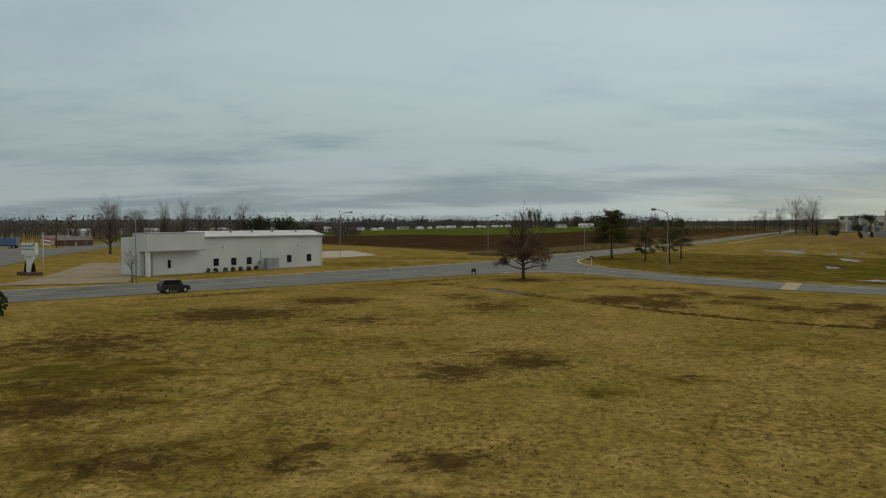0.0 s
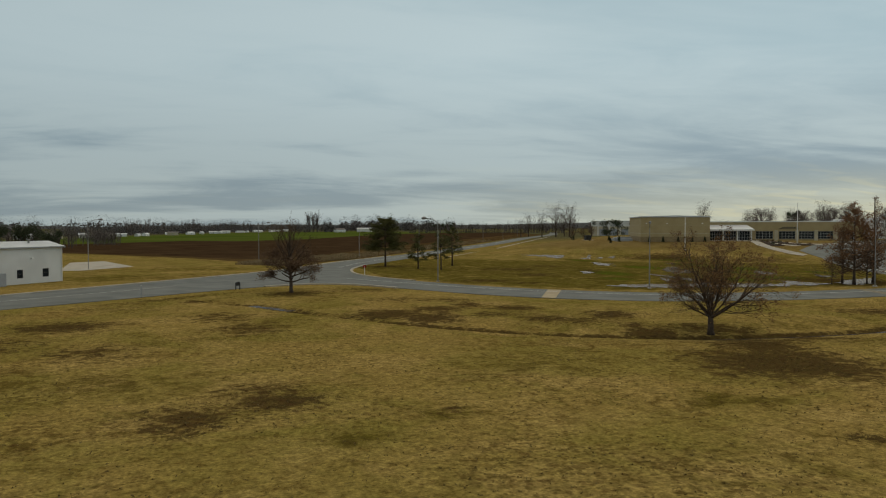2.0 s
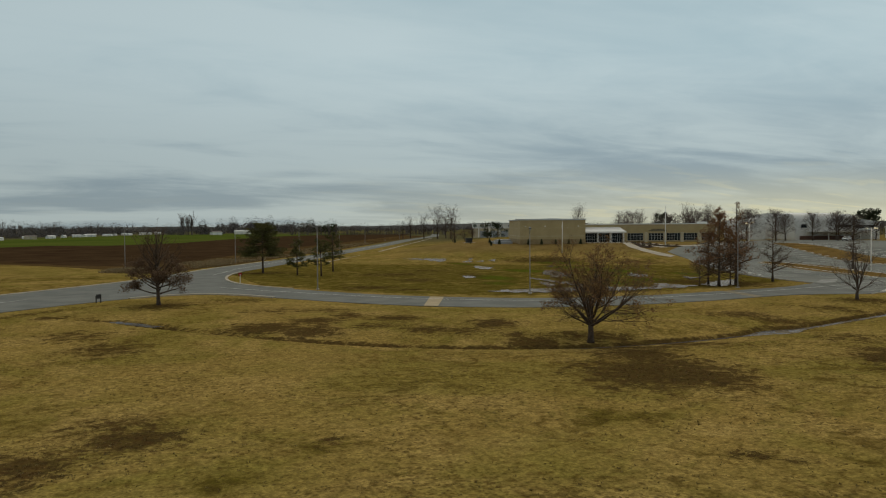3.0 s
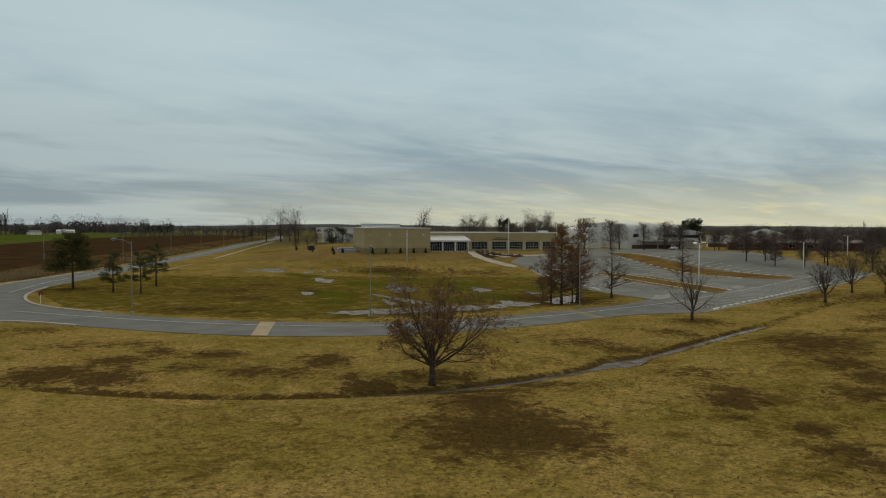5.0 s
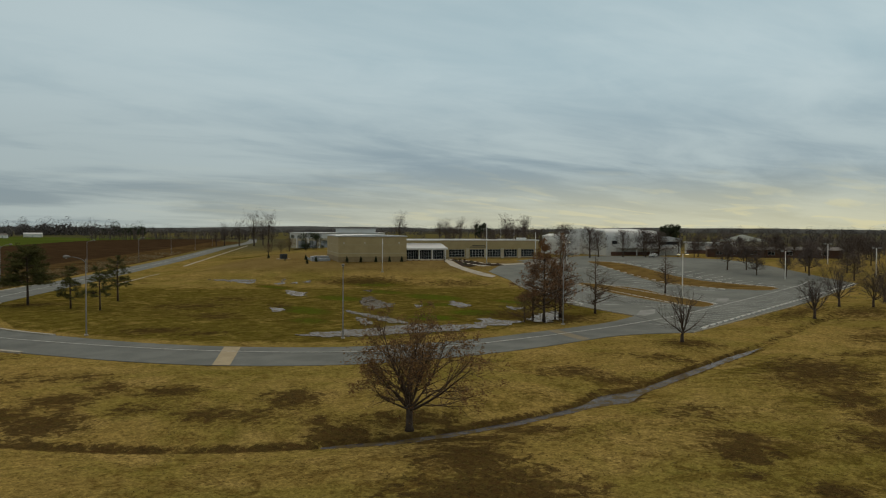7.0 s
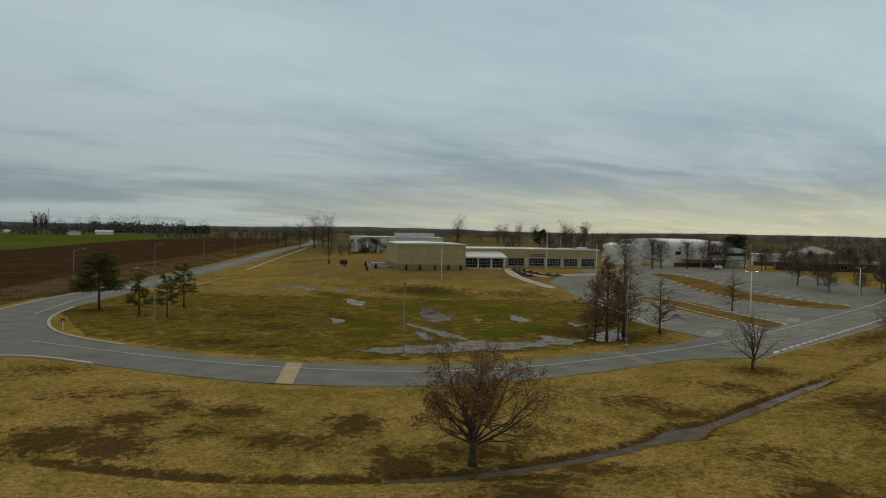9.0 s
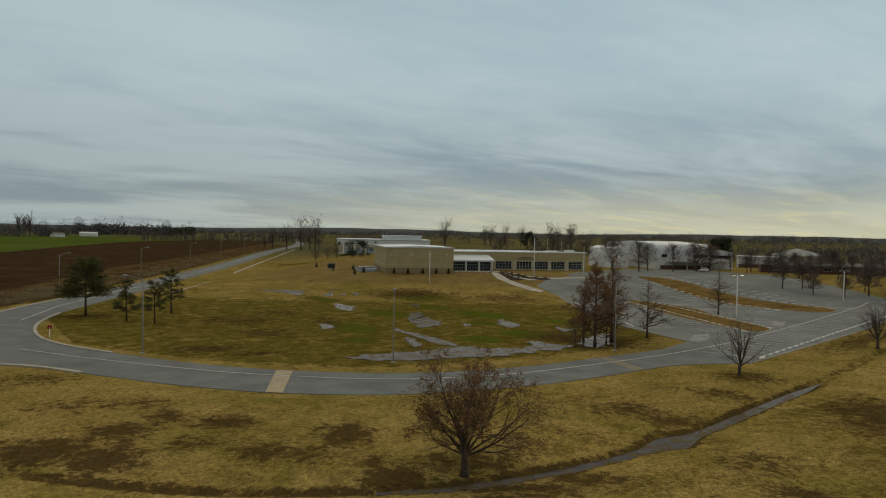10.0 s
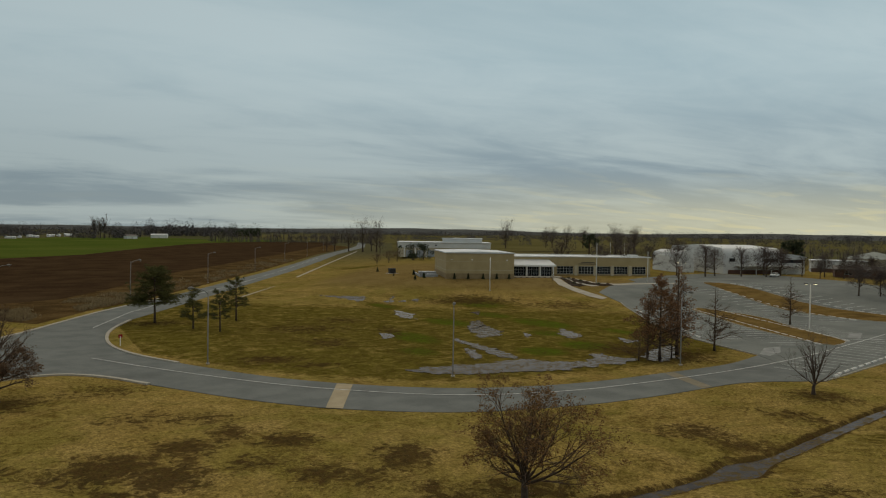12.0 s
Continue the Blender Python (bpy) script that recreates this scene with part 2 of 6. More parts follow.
MULCH = surface("brown_mulch_grass", (0.125, 0.080, 0.027), (0.205, 0.138, 0.048), 0.3, 1.0, bump=0.3, fine=4.0, stain=(0.08, 0.050, 0.02), spec=0.0)
BARK = surface("grey_brown_bark", (0.055, 0.038, 0.028), (0.10, 0.072, 0.052), 3.0, 0.95, bump=0.5, fine=25.0)
TWIG = surface("thin_twigs", (0.072, 0.046, 0.030), (0.125, 0.080, 0.052), 1.0, 0.95)
# far trees: distance haze is put into these lifted, greyed colours
HAZED_MASS = surface("haze_tinted_far_mass", (0.092, 0.086, 0.086), (0.138, 0.124, 0.116), 0.05, 1.0, spec=0.0)
HAZED_TWIG = surface("haze_tinted_far_twigs", (0.092, 0.076, 0.068), (0.150, 0.124, 0.108), 0.05, 0.95)
RUST_LEAF = leaf_surface("rust_brown_leaves", (0.095, 0.050, 0.020), (0.225, 0.125, 0.045))
DULL_LEAF = leaf_surface("dull_brown_leaves", (0.078, 0.048, 0.028), (0.145, 0.088, 0.048))
DARK_TWIG = surface("dark_grey_twigs", (0.072, 0.056, 0.050), (0.122, 0.096, 0.084), 0.6, 0.95)
DARK_BUD = leaf_surface("dark_buds_and_twigs", (0.070, 0.054, 0.047), (0.120, 0.092, 0.077))
# hill woods: bluish grey colour that stands in for distance haze
HAZY_WOODS = surface("haze_tinted_hill_woods", (0.082, 0.086, 0.086), (0.118, 0.120, 0.114), 0.02, 1.0, bump=0.3, fine=0.2, spec=0.0)
NEEDLE = leaf_surface("pine_needles", (0.042, 0.046, 0.012), (0.105, 0.100, 0.026))
CEDAR = leaf_surface("cedar_foliage", (0.026, 0.036, 0.018), (0.050, 0.060, 0.028))
CYPRESS = leaf_surface("dry_cypress_needles", (0.11, 0.055, 0.026), (0.22, 0.110, 0.045))
DRY_TUFT = leaf_surface("dry_tufts", (0.10, 0.072, 0.026), (0.22, 0.165, 0.055))
BUFF_WEED = leaf_surface("buff_dead_weeds", (0.16, 0.115, 0.055), (0.34, 0.26, 0.14))
LITTER = leaf_surface("fallen_leaves", (0.10, 0.062, 0.024), (0.19, 0.120, 0.044))
STEEL = surface("galvanised_steel", (0.17, 0.165, 0.155), (0.25, 0.245, 0.23), 1.0, 0.6, 0.2, 0.02)
WHITE = surface("white_sheet_metal", (0.56, 0.57, 0.56), (0.66, 0.67, 0.66), 0.25, 0.5, 0.0, 0.03, stain=(0.58, 0.58, 0.55))
WHITE_ROOF = surface("pale_metal_roof", (0.44, 0.46, 0.47), (0.56, 0.58, 0.59), 0.3, 0.45, 0.1, 0.03)
TAN_WALL = surface("tan_block_wall", (0.36, 0.285, 0.145), (0.42, 0.335, 0.180), 0.4, 0.85, bump=0.08, fine=4.0)
TAN_DARK = surface("brown_brick_base", (0.25, 0.185, 0.095), (0.31, 0.235, 0.125), 0.8, 0.9, bump=0.15, fine=9.0)
CREAM = surface("cream_stone", (0.42, 0.37, 0.26), (0.50, 0.44, 0.32), 0.6, 0.85)
GLASS = surface("dark_window_glass", (0.012, 0.015, 0.018), (0.022, 0.026, 0.03), 0.5, 0.15, spec=0.12, bump=0.0)
FRAME = flat_paint("pale_window_frame", (0.45, 0.46, 0.45))
DARK_FRAME = flat_paint("dark_bronze_frame", (0.05, 0.045, 0.04))
CAR_PAINT = surface("dark_bronze_car_paint", (0.035, 0.031, 0.029), (0.048, 0.043, 0.040), 1.0, 0.28, 0.5, 0.0, spec=0.6)
WHITE_PAINT = flat_paint("white_paint", (0.72, 0.72, 0.70), 0.4)
TYRE = flat_paint("tyre_rubber", (0.02, 0.02, 0.02), 0.9)
ALLOY = flat_paint("wheel_alloy", (0.45, 0.45, 0.46), 0.35, 0.8)
RED_LAMP = flat_paint("red_lens", (0.25, 0.02, 0.02), 0.25)
HEADLAMP = flat_paint("clear_lens", (0.6, 0.62, 0.64), 0.15)
BLUE = flat_paint("faded_blue_trailer", (0.10, 0.15, 0.28), 0.5)
TEAL = flat_paint("teal_sign_panel", (0.12, 0.32, 0.36), 0.5)
RED_FLAG = flat_paint("red_cloth", (0.42, 0.10, 0.09), 0.8)
BRICK = surface("red_brown_brick", (0.095, 0.052, 0.038), (0.14, 0.078, 0.055), 2.0, 0.9, bump=0.2, fine=18.0)
BLACK = flat_paint("black_metal", (0.03, 0.03, 0.03), 0.6)
GREY_BOX = flat_paint("grey_utility_enclosure", (0.30, 0.32, 0.34), 0.5)
SHINGLE = surface("grey_shingles", (0.14, 0.13, 0.12), (0.22, 0.20, 0.18), 0.6, 0.9, bump=0.2, fine=6.0)
LAMP_ON = lit("lit_lamp_lens", (1.0, 0.86, 0.52), 3.0)


# ---- making meshes ----
class Mesh:
    """Collects vertices and faces for one mesh."""

    def __init__(self):
        self.v, self.f = [], []

    def box(self, x0, x1, y0, y1, z0, z1, cut=0.0):
        """A box; cut: the width of the chamfer along its upright and top edges."""
        o = len(self.v)
        if cut <= 0:
            self.v += [(x, y, z) for z in (z0, z1) for x, y in ((x0, y0), (x1, y0), (x1, y1), (x0, y1))]
            self.f += [(o + 3, o + 2, o + 1, o), (o + 4, o + 5, o + 6, o + 7)]
            self.f += [(o + i, o + (i + 1) % 4, o + 4 + (i + 1) % 4, o + 4 + i) for i in range(4)]
            return self
        c = cut

        def ring(k, z):
            a0, a1, b0, b1 = x0 + k, x1 - k, y0 + k, y1 - k
            return [(a0 + c, b0, z), (a1 - c, b0, z), (a1, b0 + c, z), (a1, b1 - c, z), (a1 - c, b1, z), (a0 + c, b1, z), (a0, b1 - c, z), (a0, b0 + c, z)]

        self.v += ring(0, z0) + ring(0, z1 - c) + ring(c * 0.7, z1)
        self.f += [tuple(o + i for i in reversed(range(8))), tuple(o + 16 + i for i in range(8))]
        for k in (0, 8):
            self.f += [(o + k + i, o + k + (i + 1) % 8, o + k + 8 + (i + 1) % 8, o + k + 8 + i) for i in range(8)]
        return self

    def tube(self, path, radii, sides=6, cap=True):
        o, n = len(self.v), len(path)
        for i, (p, r) in enumerate(zip(path, radii)):
            p = Vector(p)
            t = (Vector(path[min(i + 1, n - 1)]) - Vector(path[max(i - 1, 0)])).normalized()
            a = t.orthogonal().normalized() if abs(t.z) < 0.99 else Vector((1, 0, 0))
            b = t.cross(a)
            for k in range(sides):
                q = math.tau * k / sides
                self.v.append(tuple(p + r * (math.cos(q) * a + math.sin(q) * b)))
        for i in range(n - 1):
            for k in range(sides):
                self.f.append((o + i * sides + k, o + i * sides + (k + 1) % sides, o + (i + 1) * sides + (k + 1) % sides, o + (i + 1) * sides + k))
        if cap:
            self.f.append(tuple(o + (n - 1) * sides + k for k in range(sides)))
            self.f.append(tuple(o + k for k in reversed(range(sides))))
        return self

    def extrude(self, outline, a, b, axis="y"):
        """An outline in two coordinates drawn out from a to b along an axis (y: the outline is x, z; x: y, z; z: x, y)."""
        o, n = len(self.v), len(outline)
        put = {"y": lambda p, q: (p[0], q, p[1]), "x": lambda p, q: (q, p[0], p[1]), "z": lambda p, q: (p[0], p[1], q)}[axis]
        self.v += [put(p, a) for p in outline] + [put(p, b) for p in outline]
        self.f += [tuple(o + i for i in range(n)), tuple(o + n + i for i in reversed(range(n)))]
        self.f += [(o + (i + 1) % n, o + i, o + n + i, o + n + (i + 1) % n) for i in range(n)]
        return self

    def face(self, *points):
        o = len(self.v)
        self.v += [tuple(p) for p in points]
        self.f.append(tuple(range(o, o + len(points))))
        return self

    def data(self, name, material, smooth=False, solid=True):
        me = bpy.data.meshes.new(name)
        me.from_pydata(self.v, [], self.f)
        if solid:
            bm = bmesh.new()
            bm.from_mesh(me)
            bmesh.ops.recalc_face_normals(bm, faces=bm.faces)
            bm.to_mesh(me)
            bm.free()
        me.materials.append(material)
        if smooth:
            me.polygons.foreach_set("use_smooth", [True] * len(me.polygons))
        return me


def part(name, mesh, material, parent=None, label="", smooth=False, at=None, solid=True):
    ob = new(name, mesh if isinstance(mesh, bpy.types.Mesh) else mesh.data(name, material, smooth, solid))
    ob.parent = parent
    if at is not None:
        ob.matrix_basis = at
    return tagged(ob, label)


def thing(name, m, label, category, group="", kind=""):
    ob = new(name)
    ob.empty_display_size = 0.5
    ob.matrix_basis = m
    return tagged(ob, label, category, group, kind)


def smoothstep(a, b, v):
    u = min(1.0, max(0.0, (v - a) / (b - a)))
    return u * u * (3 - 2 * u)


def terrain(x, y):
    """The lie of the land: level, with a gentle rise up to the school."""
    d, e = 0.55 * x + 0.835 * y, 0.835 * x - 0.55 * y
    return 4.1 * smoothstep(212, 258, d) * smoothstep(-80, -40, e)


def on(x, y, turn=0.0, dz=0.0):
    """A pose standing on the land."""
    return pose(x, y, terrain(x, y) + dz, 0, 0, turn)


DITCH = [(-4.6, 103), (-0.6, 100.8), (3.0, 97), (7.2, 90.2), (11.6, 83.4), (16, 78), (20, 73.8), (25, 69.8), (30, 67.0), (35, 64.5), (40, 62.5), (45, 61.9), (50, 61.7), (55, 61.9), (62, 62.7), (70, 64.2), (80, 66.8), (90, 69.2), (102, 72.0), (110, 74.2), (131.3, 80.2), (150.3, 84.3)]


def swale(x, gap):
    """How far the field dips towards the ditch, at a distance from its line."""
    low = (0.08 + 0.40 * smoothstep(8, 32, x)) * (1 - 0.8 * smoothstep(95, 125, x))
    return -low * (1 - smoothstep(0.6, 6.5, gap))


def near_line(x, y, line):
    """Distance to a polyline, and how far along it (0 to 1)."""
    best, where, total = 1e9, 0.0, 0.0
    lengths = [math.dist(a, b) for a, b in zip(line, line[1:])]
    run = 0.0
    for (a, b), n in zip(zip(line, line[1:]), lengths):
        s = min(1.0, max(0.0, ((x - a[0]) * (b[0] - a[0]) + (y - a[1]) * (b[1] - a[1])) / (n * n)))
        d = math.hypot(x - a[0] - s * (b[0] - a[0]), y - a[1] - s * (b[1] - a[1]))
        if d < best:
            best, where = d, run + s * n
        run += n
    return best, where / run


# ---- ground ----
# littered or bare patches: place, half lengths across and along the line of sight, turn in degrees, weight
FIELD_WEST = [(-21.1, 68.3, 5.3, 5.0, 17, 0.8), (-14.0, 80.6, 3.6, 3.2, 10, 0.9), (-26.1, 51.6, 5.1, 5.2, 27, 0.6), (-18.5, 33.4, 2.4, 2.0, 29, 0.75), (-0.8, 42.8, 1.9, 2.3, 1, 0.8), (2.9, 48.9, 2.0, 1.5, -3, 0.6),
              (-0.3, 85.4, 3.1, 3.8, 0, 0.5), (-8.9, 64.9, 2.9, 3.6, 8, 0.5), (-6.1, 25.9, 0.9, 0.9, 13, 0.7), (-0.9, 26.6, 1.5, 1.0, 2, 0.7), (-11.4, 25.9, 1.7, 1.5, 24, 0.6), (-5.4, 28.0, 0.6, 0.5, 11, 0.7), (-22.1, 38.4, 2.0, 1.4, 30, 0.4)]
FIELD_MIDDLE = [(3.6, 45.6, 2.2, 1.8, 1, 0.9), (12.1, 41.4, 0.6, 0.6, -14, 0.7), (2.6, 75.3, 2.7, 3.6, 1, 0.6), (28.7, 31.2, 1.5, 0.8, -47, 0.5), (37.1, 48.8, 4.6, 5.0, -40, 1.0), (40.7, 55.6, 2.9, 4.2, -37, 0.85), (39.1, 45.4, 2.4, 3.4, -44, 0.9),
                (43.2, 60.3, 4.2, 1.6, -36, 0.75), (48.5, 58.6, 3.6, 2.4, -40, 0.6), (56.1, 45.8, 1.7, 2.5, -56, 1.1), (51.8, 42.5, 1.1, 1.2, -57, 0.6), (53.0, 38.5, 1.1, 1.7, -61, 0.8), (49.9, 34.8, 2.0, 2.4, -64, 0.6), (49.3, 32.5, 1.6, 3.4, -66, 0.6), (58.6, 47.9, 2.1, 1.7, -59, 0.8)]
FIELD_EAST = [(87.8, 57.6, 4.7, 7.5, -61, 0.8), (77.6, 49.3, 2.3, 4.2, -63, 0.8), (73.5, 43.9, 2.4, 3.6, -65, 0.95), (65.9, 41.7, 2.3, 2.6, -64, 0.7), (62.2, 54.5, 2.5, 3.0, -53, 0.5), (68.5, 66.9, 2.6, 2.2, -50, 0.6),
              (82.4, 71.6, 4.6, 2.1, -54, 0.5), (67.2, 71.9, 3.4, 3.4, -47, 0.6), (93.4, 77, 3.5, 2.6, 0, 0.7), (103, 60, 5, 1.6, -20, 0.6), (140, 88, 16, 3, 12, 0.6), (150, 82, 12, 5, 10, 0.6), (120, 66, 10, 3, 20, 0.5)]
VERGE = [(23.0, 84.8, 1.4, 3.8, -12, 0.6), (20.3, 98.7, 3.1, 3.0, -8, 0.45), (25.5, 96.8, 4.3, 2.4, -12, 0.45), (38.7, 77.1, 1.9, 3.2, -26, 0.95), (31.6, 85.5, 2.2, 2.0, -18, 0.9), (31.3, 75.4, 2.2, 2.0, -21, 0.75), (33.9, 73.4, 1.4, 1.9, -23, 0.6),
         (37.4, 65.9, 2.0, 1.7, -30, 1.15), (44.0, 65.6, 3.8, 1.8, -30, 0.75), (37.2, 69.1, 1.4, 1.4, -28, 0.6), (16.6, 84.0, 3.2, 2.8, -5, 1.1), (20.2, 79.6, 2.4, 2.6, -8, 1.1), (27.3, 90.0, 1.6, 2.9, -13, 0.75), (22.9, 87.1, 2.2, 2.1, -10, 0.95), (26.8, 80.6, 2.3, 1.8, -15, 0.6), (18.8, 113.9, 4.2, 2.6, -5, 0.5)]
LAWN = [(56.9, 156.7, 7.5, 5.5, -19, 0.5), (54.7, 138.8, 3.7, 4.4, -20, 0.55), (41.9, 126.8, 4.1, 2.6, -16, 0.75), (46.2, 120.0, 3.1, 1.8, -19, 0.65), (69.9, 147.3, 2.1, 6.5, -25, 0.6), (67.4, 166.5, 4.6, 4.8, -21, 0.45),
        (113, 191, 9.5, 6.0, -31, 0.7), (130.2, 173.2, 8.6, 6.8, -38, 0.5), (96.4, 112.7, 5.7, 5.4, -42, 0.7), (98, 106, 6, 5, 0, 0.9), (8.4, 110.5, 3.4, 3.0, 0, 0.9), (-6, 108, 8, 1.2, 42, 0.6), (-30, 85.5, 10, 1.0, 42, 0.5), (33.1, 175, 5, 3, 0, 0.6)]
PATCHES = FIELD_WEST + FIELD_MIDDLE + FIELD_EAST + VERGE + LAWN
LUSH_LAWN = [(70.5, 139.2, 5.9, 13, 0.95), (87.7, 190.0, 4.3, 12, 0.85), (112, 184, 10, 13, 0.85), (104.1, 147.1, 7.0, 13, 1.0), (93.1, 119.3, 6.5, 8, 1.0), (82.6, 117.5, 6, 6, 1.0), (64.5, 125.2, 5, 7, 0.9), (102.5, 163.9, 6, 11, 0.9), (110.7, 130.7, 4.4, 10, 0.85),
             (86.9, 156, 7.0, 13, 0.9), (174.8, 381.8, 11.7, 50, 0.85), (143, 350, 12, 40, 0.8), (46, 138, 6, 8, 0.5), (96, 134, 6, 7, 0.9)]
LUSH_FIELD = [(-20, 150, 30, 14, 0.5), (-5, 175, 18, 10, 0.5), (60, 40, 14, 10, 0.42), (78, 52, 16, 8, 0.4), (6.8, 37.5, 2.2, 1.6, 0.62), (46, 34, 9, 4, 0.45), (30, 30, 12, 5, 0.3), (-22, 40, 12, 12, 0.62), (-12, 26, 8, 5, 0.55), (50, 66, 10, 3, 0.35),
              (100, 55, 20, 6, 0.45), (66, 66, 10, 2.5, 0.4), (-6, 52, 8, 5, 0.4), (11.8, 41, 3, 2, 0.5), (27, 40, 4, 2.4, 0.5), (20, 52, 7, 4, 0.35), (84, 62, 10, 5, 0.45)]
LUSH = LUSH_LAWN + LUSH_FIELD


def spot(x, y, cx, cy, a, b, turn=0.0):
    c, s = math.cos(radians(turn)), math.sin(radians(turn))
    u, v = ((x - cx) * c + (y - cy) * s) / a, (-(x - cx) * s + (y - cy) * c) / b
    return math.exp(-(u * u + v * v))


def grid_lines(parts, ends):
    """Grid coordinates: dense in the middle, growing towards the ends."""
    out = []
    for a, b, step in parts:
        n = round((b - a) / step)
        out += [a + (b - a) * i / n for i in range(n)]
    out.append(parts[-1][1])
    step = 12.0
    while out[-1] < ends[1]:
        step *= 1.35
        out.append(out[-1] + step)
    step = 12.0
    while out[0] > ends[0]:
        step *= 1.35
        out.insert(0, out[0] - step)
    return out


def ground():
    xs = grid_lines([(-60, -36, 2.0), (-36, 24, 0.8), (24, 106, 0.5), (106, 150, 1.2), (150, 261, 3.0)], (-4200, 4200))
    ys = grid_lines([(-20, 16, 4.0), (16, 56, 0.8), (56, 76, 0.35), (76, 100, 0.7), (100, 300, 2.5)], (-3000, 4200))
    v, green, dark, gold, far = [], [], [], [], []
    for y in ys:
        for x in xs:
            z = terrain(x, y)
            near = -70 < x < 180 and 10 < y < 240
            g = d = o = 0.0
            if near:
                gap, along = near_line(x, y, DITCH)
                pool = 0.8 * math.exp(-((x - 63) / 2.6) ** 2)
                ends = smoothstep(0.0, 0.03, along) * (1 - smoothstep(0.96, 1.0, along))
                z += swale(x, gap) * ends
                if gap < 3.2 + 2 * pool:
                    wet = smoothstep(33.5, 36, x) * (1 - smoothstep(101, 105, x)) + smoothstep(3, 5, x) * (1 - smoothstep(8, 10, x)) + smoothstep(120, 124, x)
                    deep = (0.22 + 0.24 * wet) * ends
                    z -= deep * (1 - smoothstep(0.30 + 1.0 * pool, 1.05 + 1.7 * pool, gap))
                    d = (0.70 + 0.65 * noise.noise((x * 0.14, y * 0.14, 3))) * (1 - smoothstep(0.35 + 0.5 * wet + 1.6 * pool, 1.5 + 0.1 * wet + 1.6 * pool, gap)) * (1 - 0.55 * smoothstep(92, 104, x))
                z += 0.03 * (noise.noise((x * 0.15, y * 0.15, 0)) - 1) if y < 130 and z > -0.6 else 0.0
                for cx, cy, a, b, turn, w in PATCHES:
                    if abs(x - cx) < 2.6 * a and abs(y - cy) < 2.6 * max(a, b):
                        d = max(d, 1.12 * w * spot(x, y, cx, cy, 1.15 * a, 1.15 * b, turn))
            if -80 < x < 220 and 20 < y < 340:
                for cx, cy, a, b, w in LUSH:
                    g = max(g, w * spot(x, y, cx, cy, a * 1.1, b * 1.1))
                o = smoothstep(1.2, 3.4, z) * (1 - smoothstep(300, 330, y)) * (1 - smoothstep(165, 185, x))
                if 90 < y < 240 and z < 1.5 and 26 < x < 140:
                    loop = float(np.interp(x, [26, 31.5, 37.7, 45, 54.5, 64.4, 84, 111], [135, 125, 114.5, 106, 99, 95.6, 95.4, 100.5]))
                    g = max(g, 0.60 * smoothstep(loop + 2, loop + 7, y) * (1 - 0.8 * smoothstep(-8, 10, 0.55 * x + 0.835 * y - 205)))
            v.append((x, y, z))
            green.append(g)
            dark.append(d)
            gold.append(o)
            far.append(smoothstep(330, 620, math.hypot(x, y)))
    n = len(xs)
    f = [(j * n + i, j * n + i + 1, (j + 1) * n + i + 1, (j + 1) * n + i) for j in range(len(ys) - 1) for i in range(n - 1)]
    me = bpy.data.meshes.new("ground")
    me.from_pydata(v, [], f)
    for name, values in (("green", green), ("dark", dark), ("gold", gold), ("far", far)):
        me.attributes.new(name, "FLOAT", "POINT").data.foreach_set("value", values)
    me.materials.append(GRASS)
    me.polygons.foreach_set("use_smooth", [True] * len(me.polygons))
    tagged(new("ground", me), "wide field of dormant tan grass with dark bare patches", "ground", kind="structure")


ground()


def drape(name, outline, material, dz, label, category, cuts=0.0, thick=0.0):
    """A sheet with a given outline that follows the land, dz above it; cuts: how finely it bends; thick: how far its rim reaches down."""
    bm = bmesh.new()
    face = bm.faces.new([bm.verts.new((x, y, 0)) for x, y in outline])
    face.normal_update()
    bmesh.ops.triangulate(bm, faces=[face])
    if cuts:
        lo = [min(p[i] for p in outline) for i in (0, 1)]
        hi = [max(p[i] for p in outline) for i in (0, 1)]
        for i, no in ((0, (1, 0, 0)), (1, (0, 1, 0))):
            at = lo[i] + cuts
            while at < hi[i]:
                co = (at, 0, 0) if i == 0 else (0, at, 0)
                bmesh.ops.bisect_plane(bm, geom=bm.verts[:] + bm.edges[:] + bm.faces[:], plane_co=co, plane_no=no)
                at += cuts
    for f in bm.faces:
        f.normal_update()
        if f.normal.z < 0:
            f.normal_flip()
    for p in bm.verts:
        p.co.z = terrain(p.co.x, p.co.y) + dz
    if thick:
        rim = [e for e in bm.edges if len(e.link_faces) == 1]
        made = bmesh.ops.extrude_edge_only(bm, edges=rim)["geom"]
        for p in made:
            if isinstance(p, bmesh.types.BMVert):
                p.co.z -= thick
    me = bpy.data.meshes.new(name)
    bm.to_mesh(me)
    bm.free()
    me.materials.append(material)
    return tagged(new(name, me), label, category, kind="structure")


def offset(line, by):
    """A polyline moved sideways (to its left for a positive distance)."""
    out = []
    for i, p in enumerate(line):
        a, b = line[max(0, i - 1)], line[min(len(line) - 1, i + 1)]
        dx, dy = b[0] - a[0], b[1] - a[1]
        n = math.hypot(dx, dy)
        out.append((p[0] - dy / n * by, p[1] + dx / n * by))
    return out


def rounded(line, times=2):
    """A polyline with its corners cut smooth."""
    for _ in range(times):
        out = [line[0]]
        for a, b in zip(line, line[1:]):
            out += [(a[0] * 0.75 + b[0] * 0.25, a[1] * 0.75 + b[1] * 0.25), (a[0] * 0.25 + b[0] * 0.75, a[1] * 0.25 + b[1] * 0.75)]
        line = out + [line[-1]]
    return line


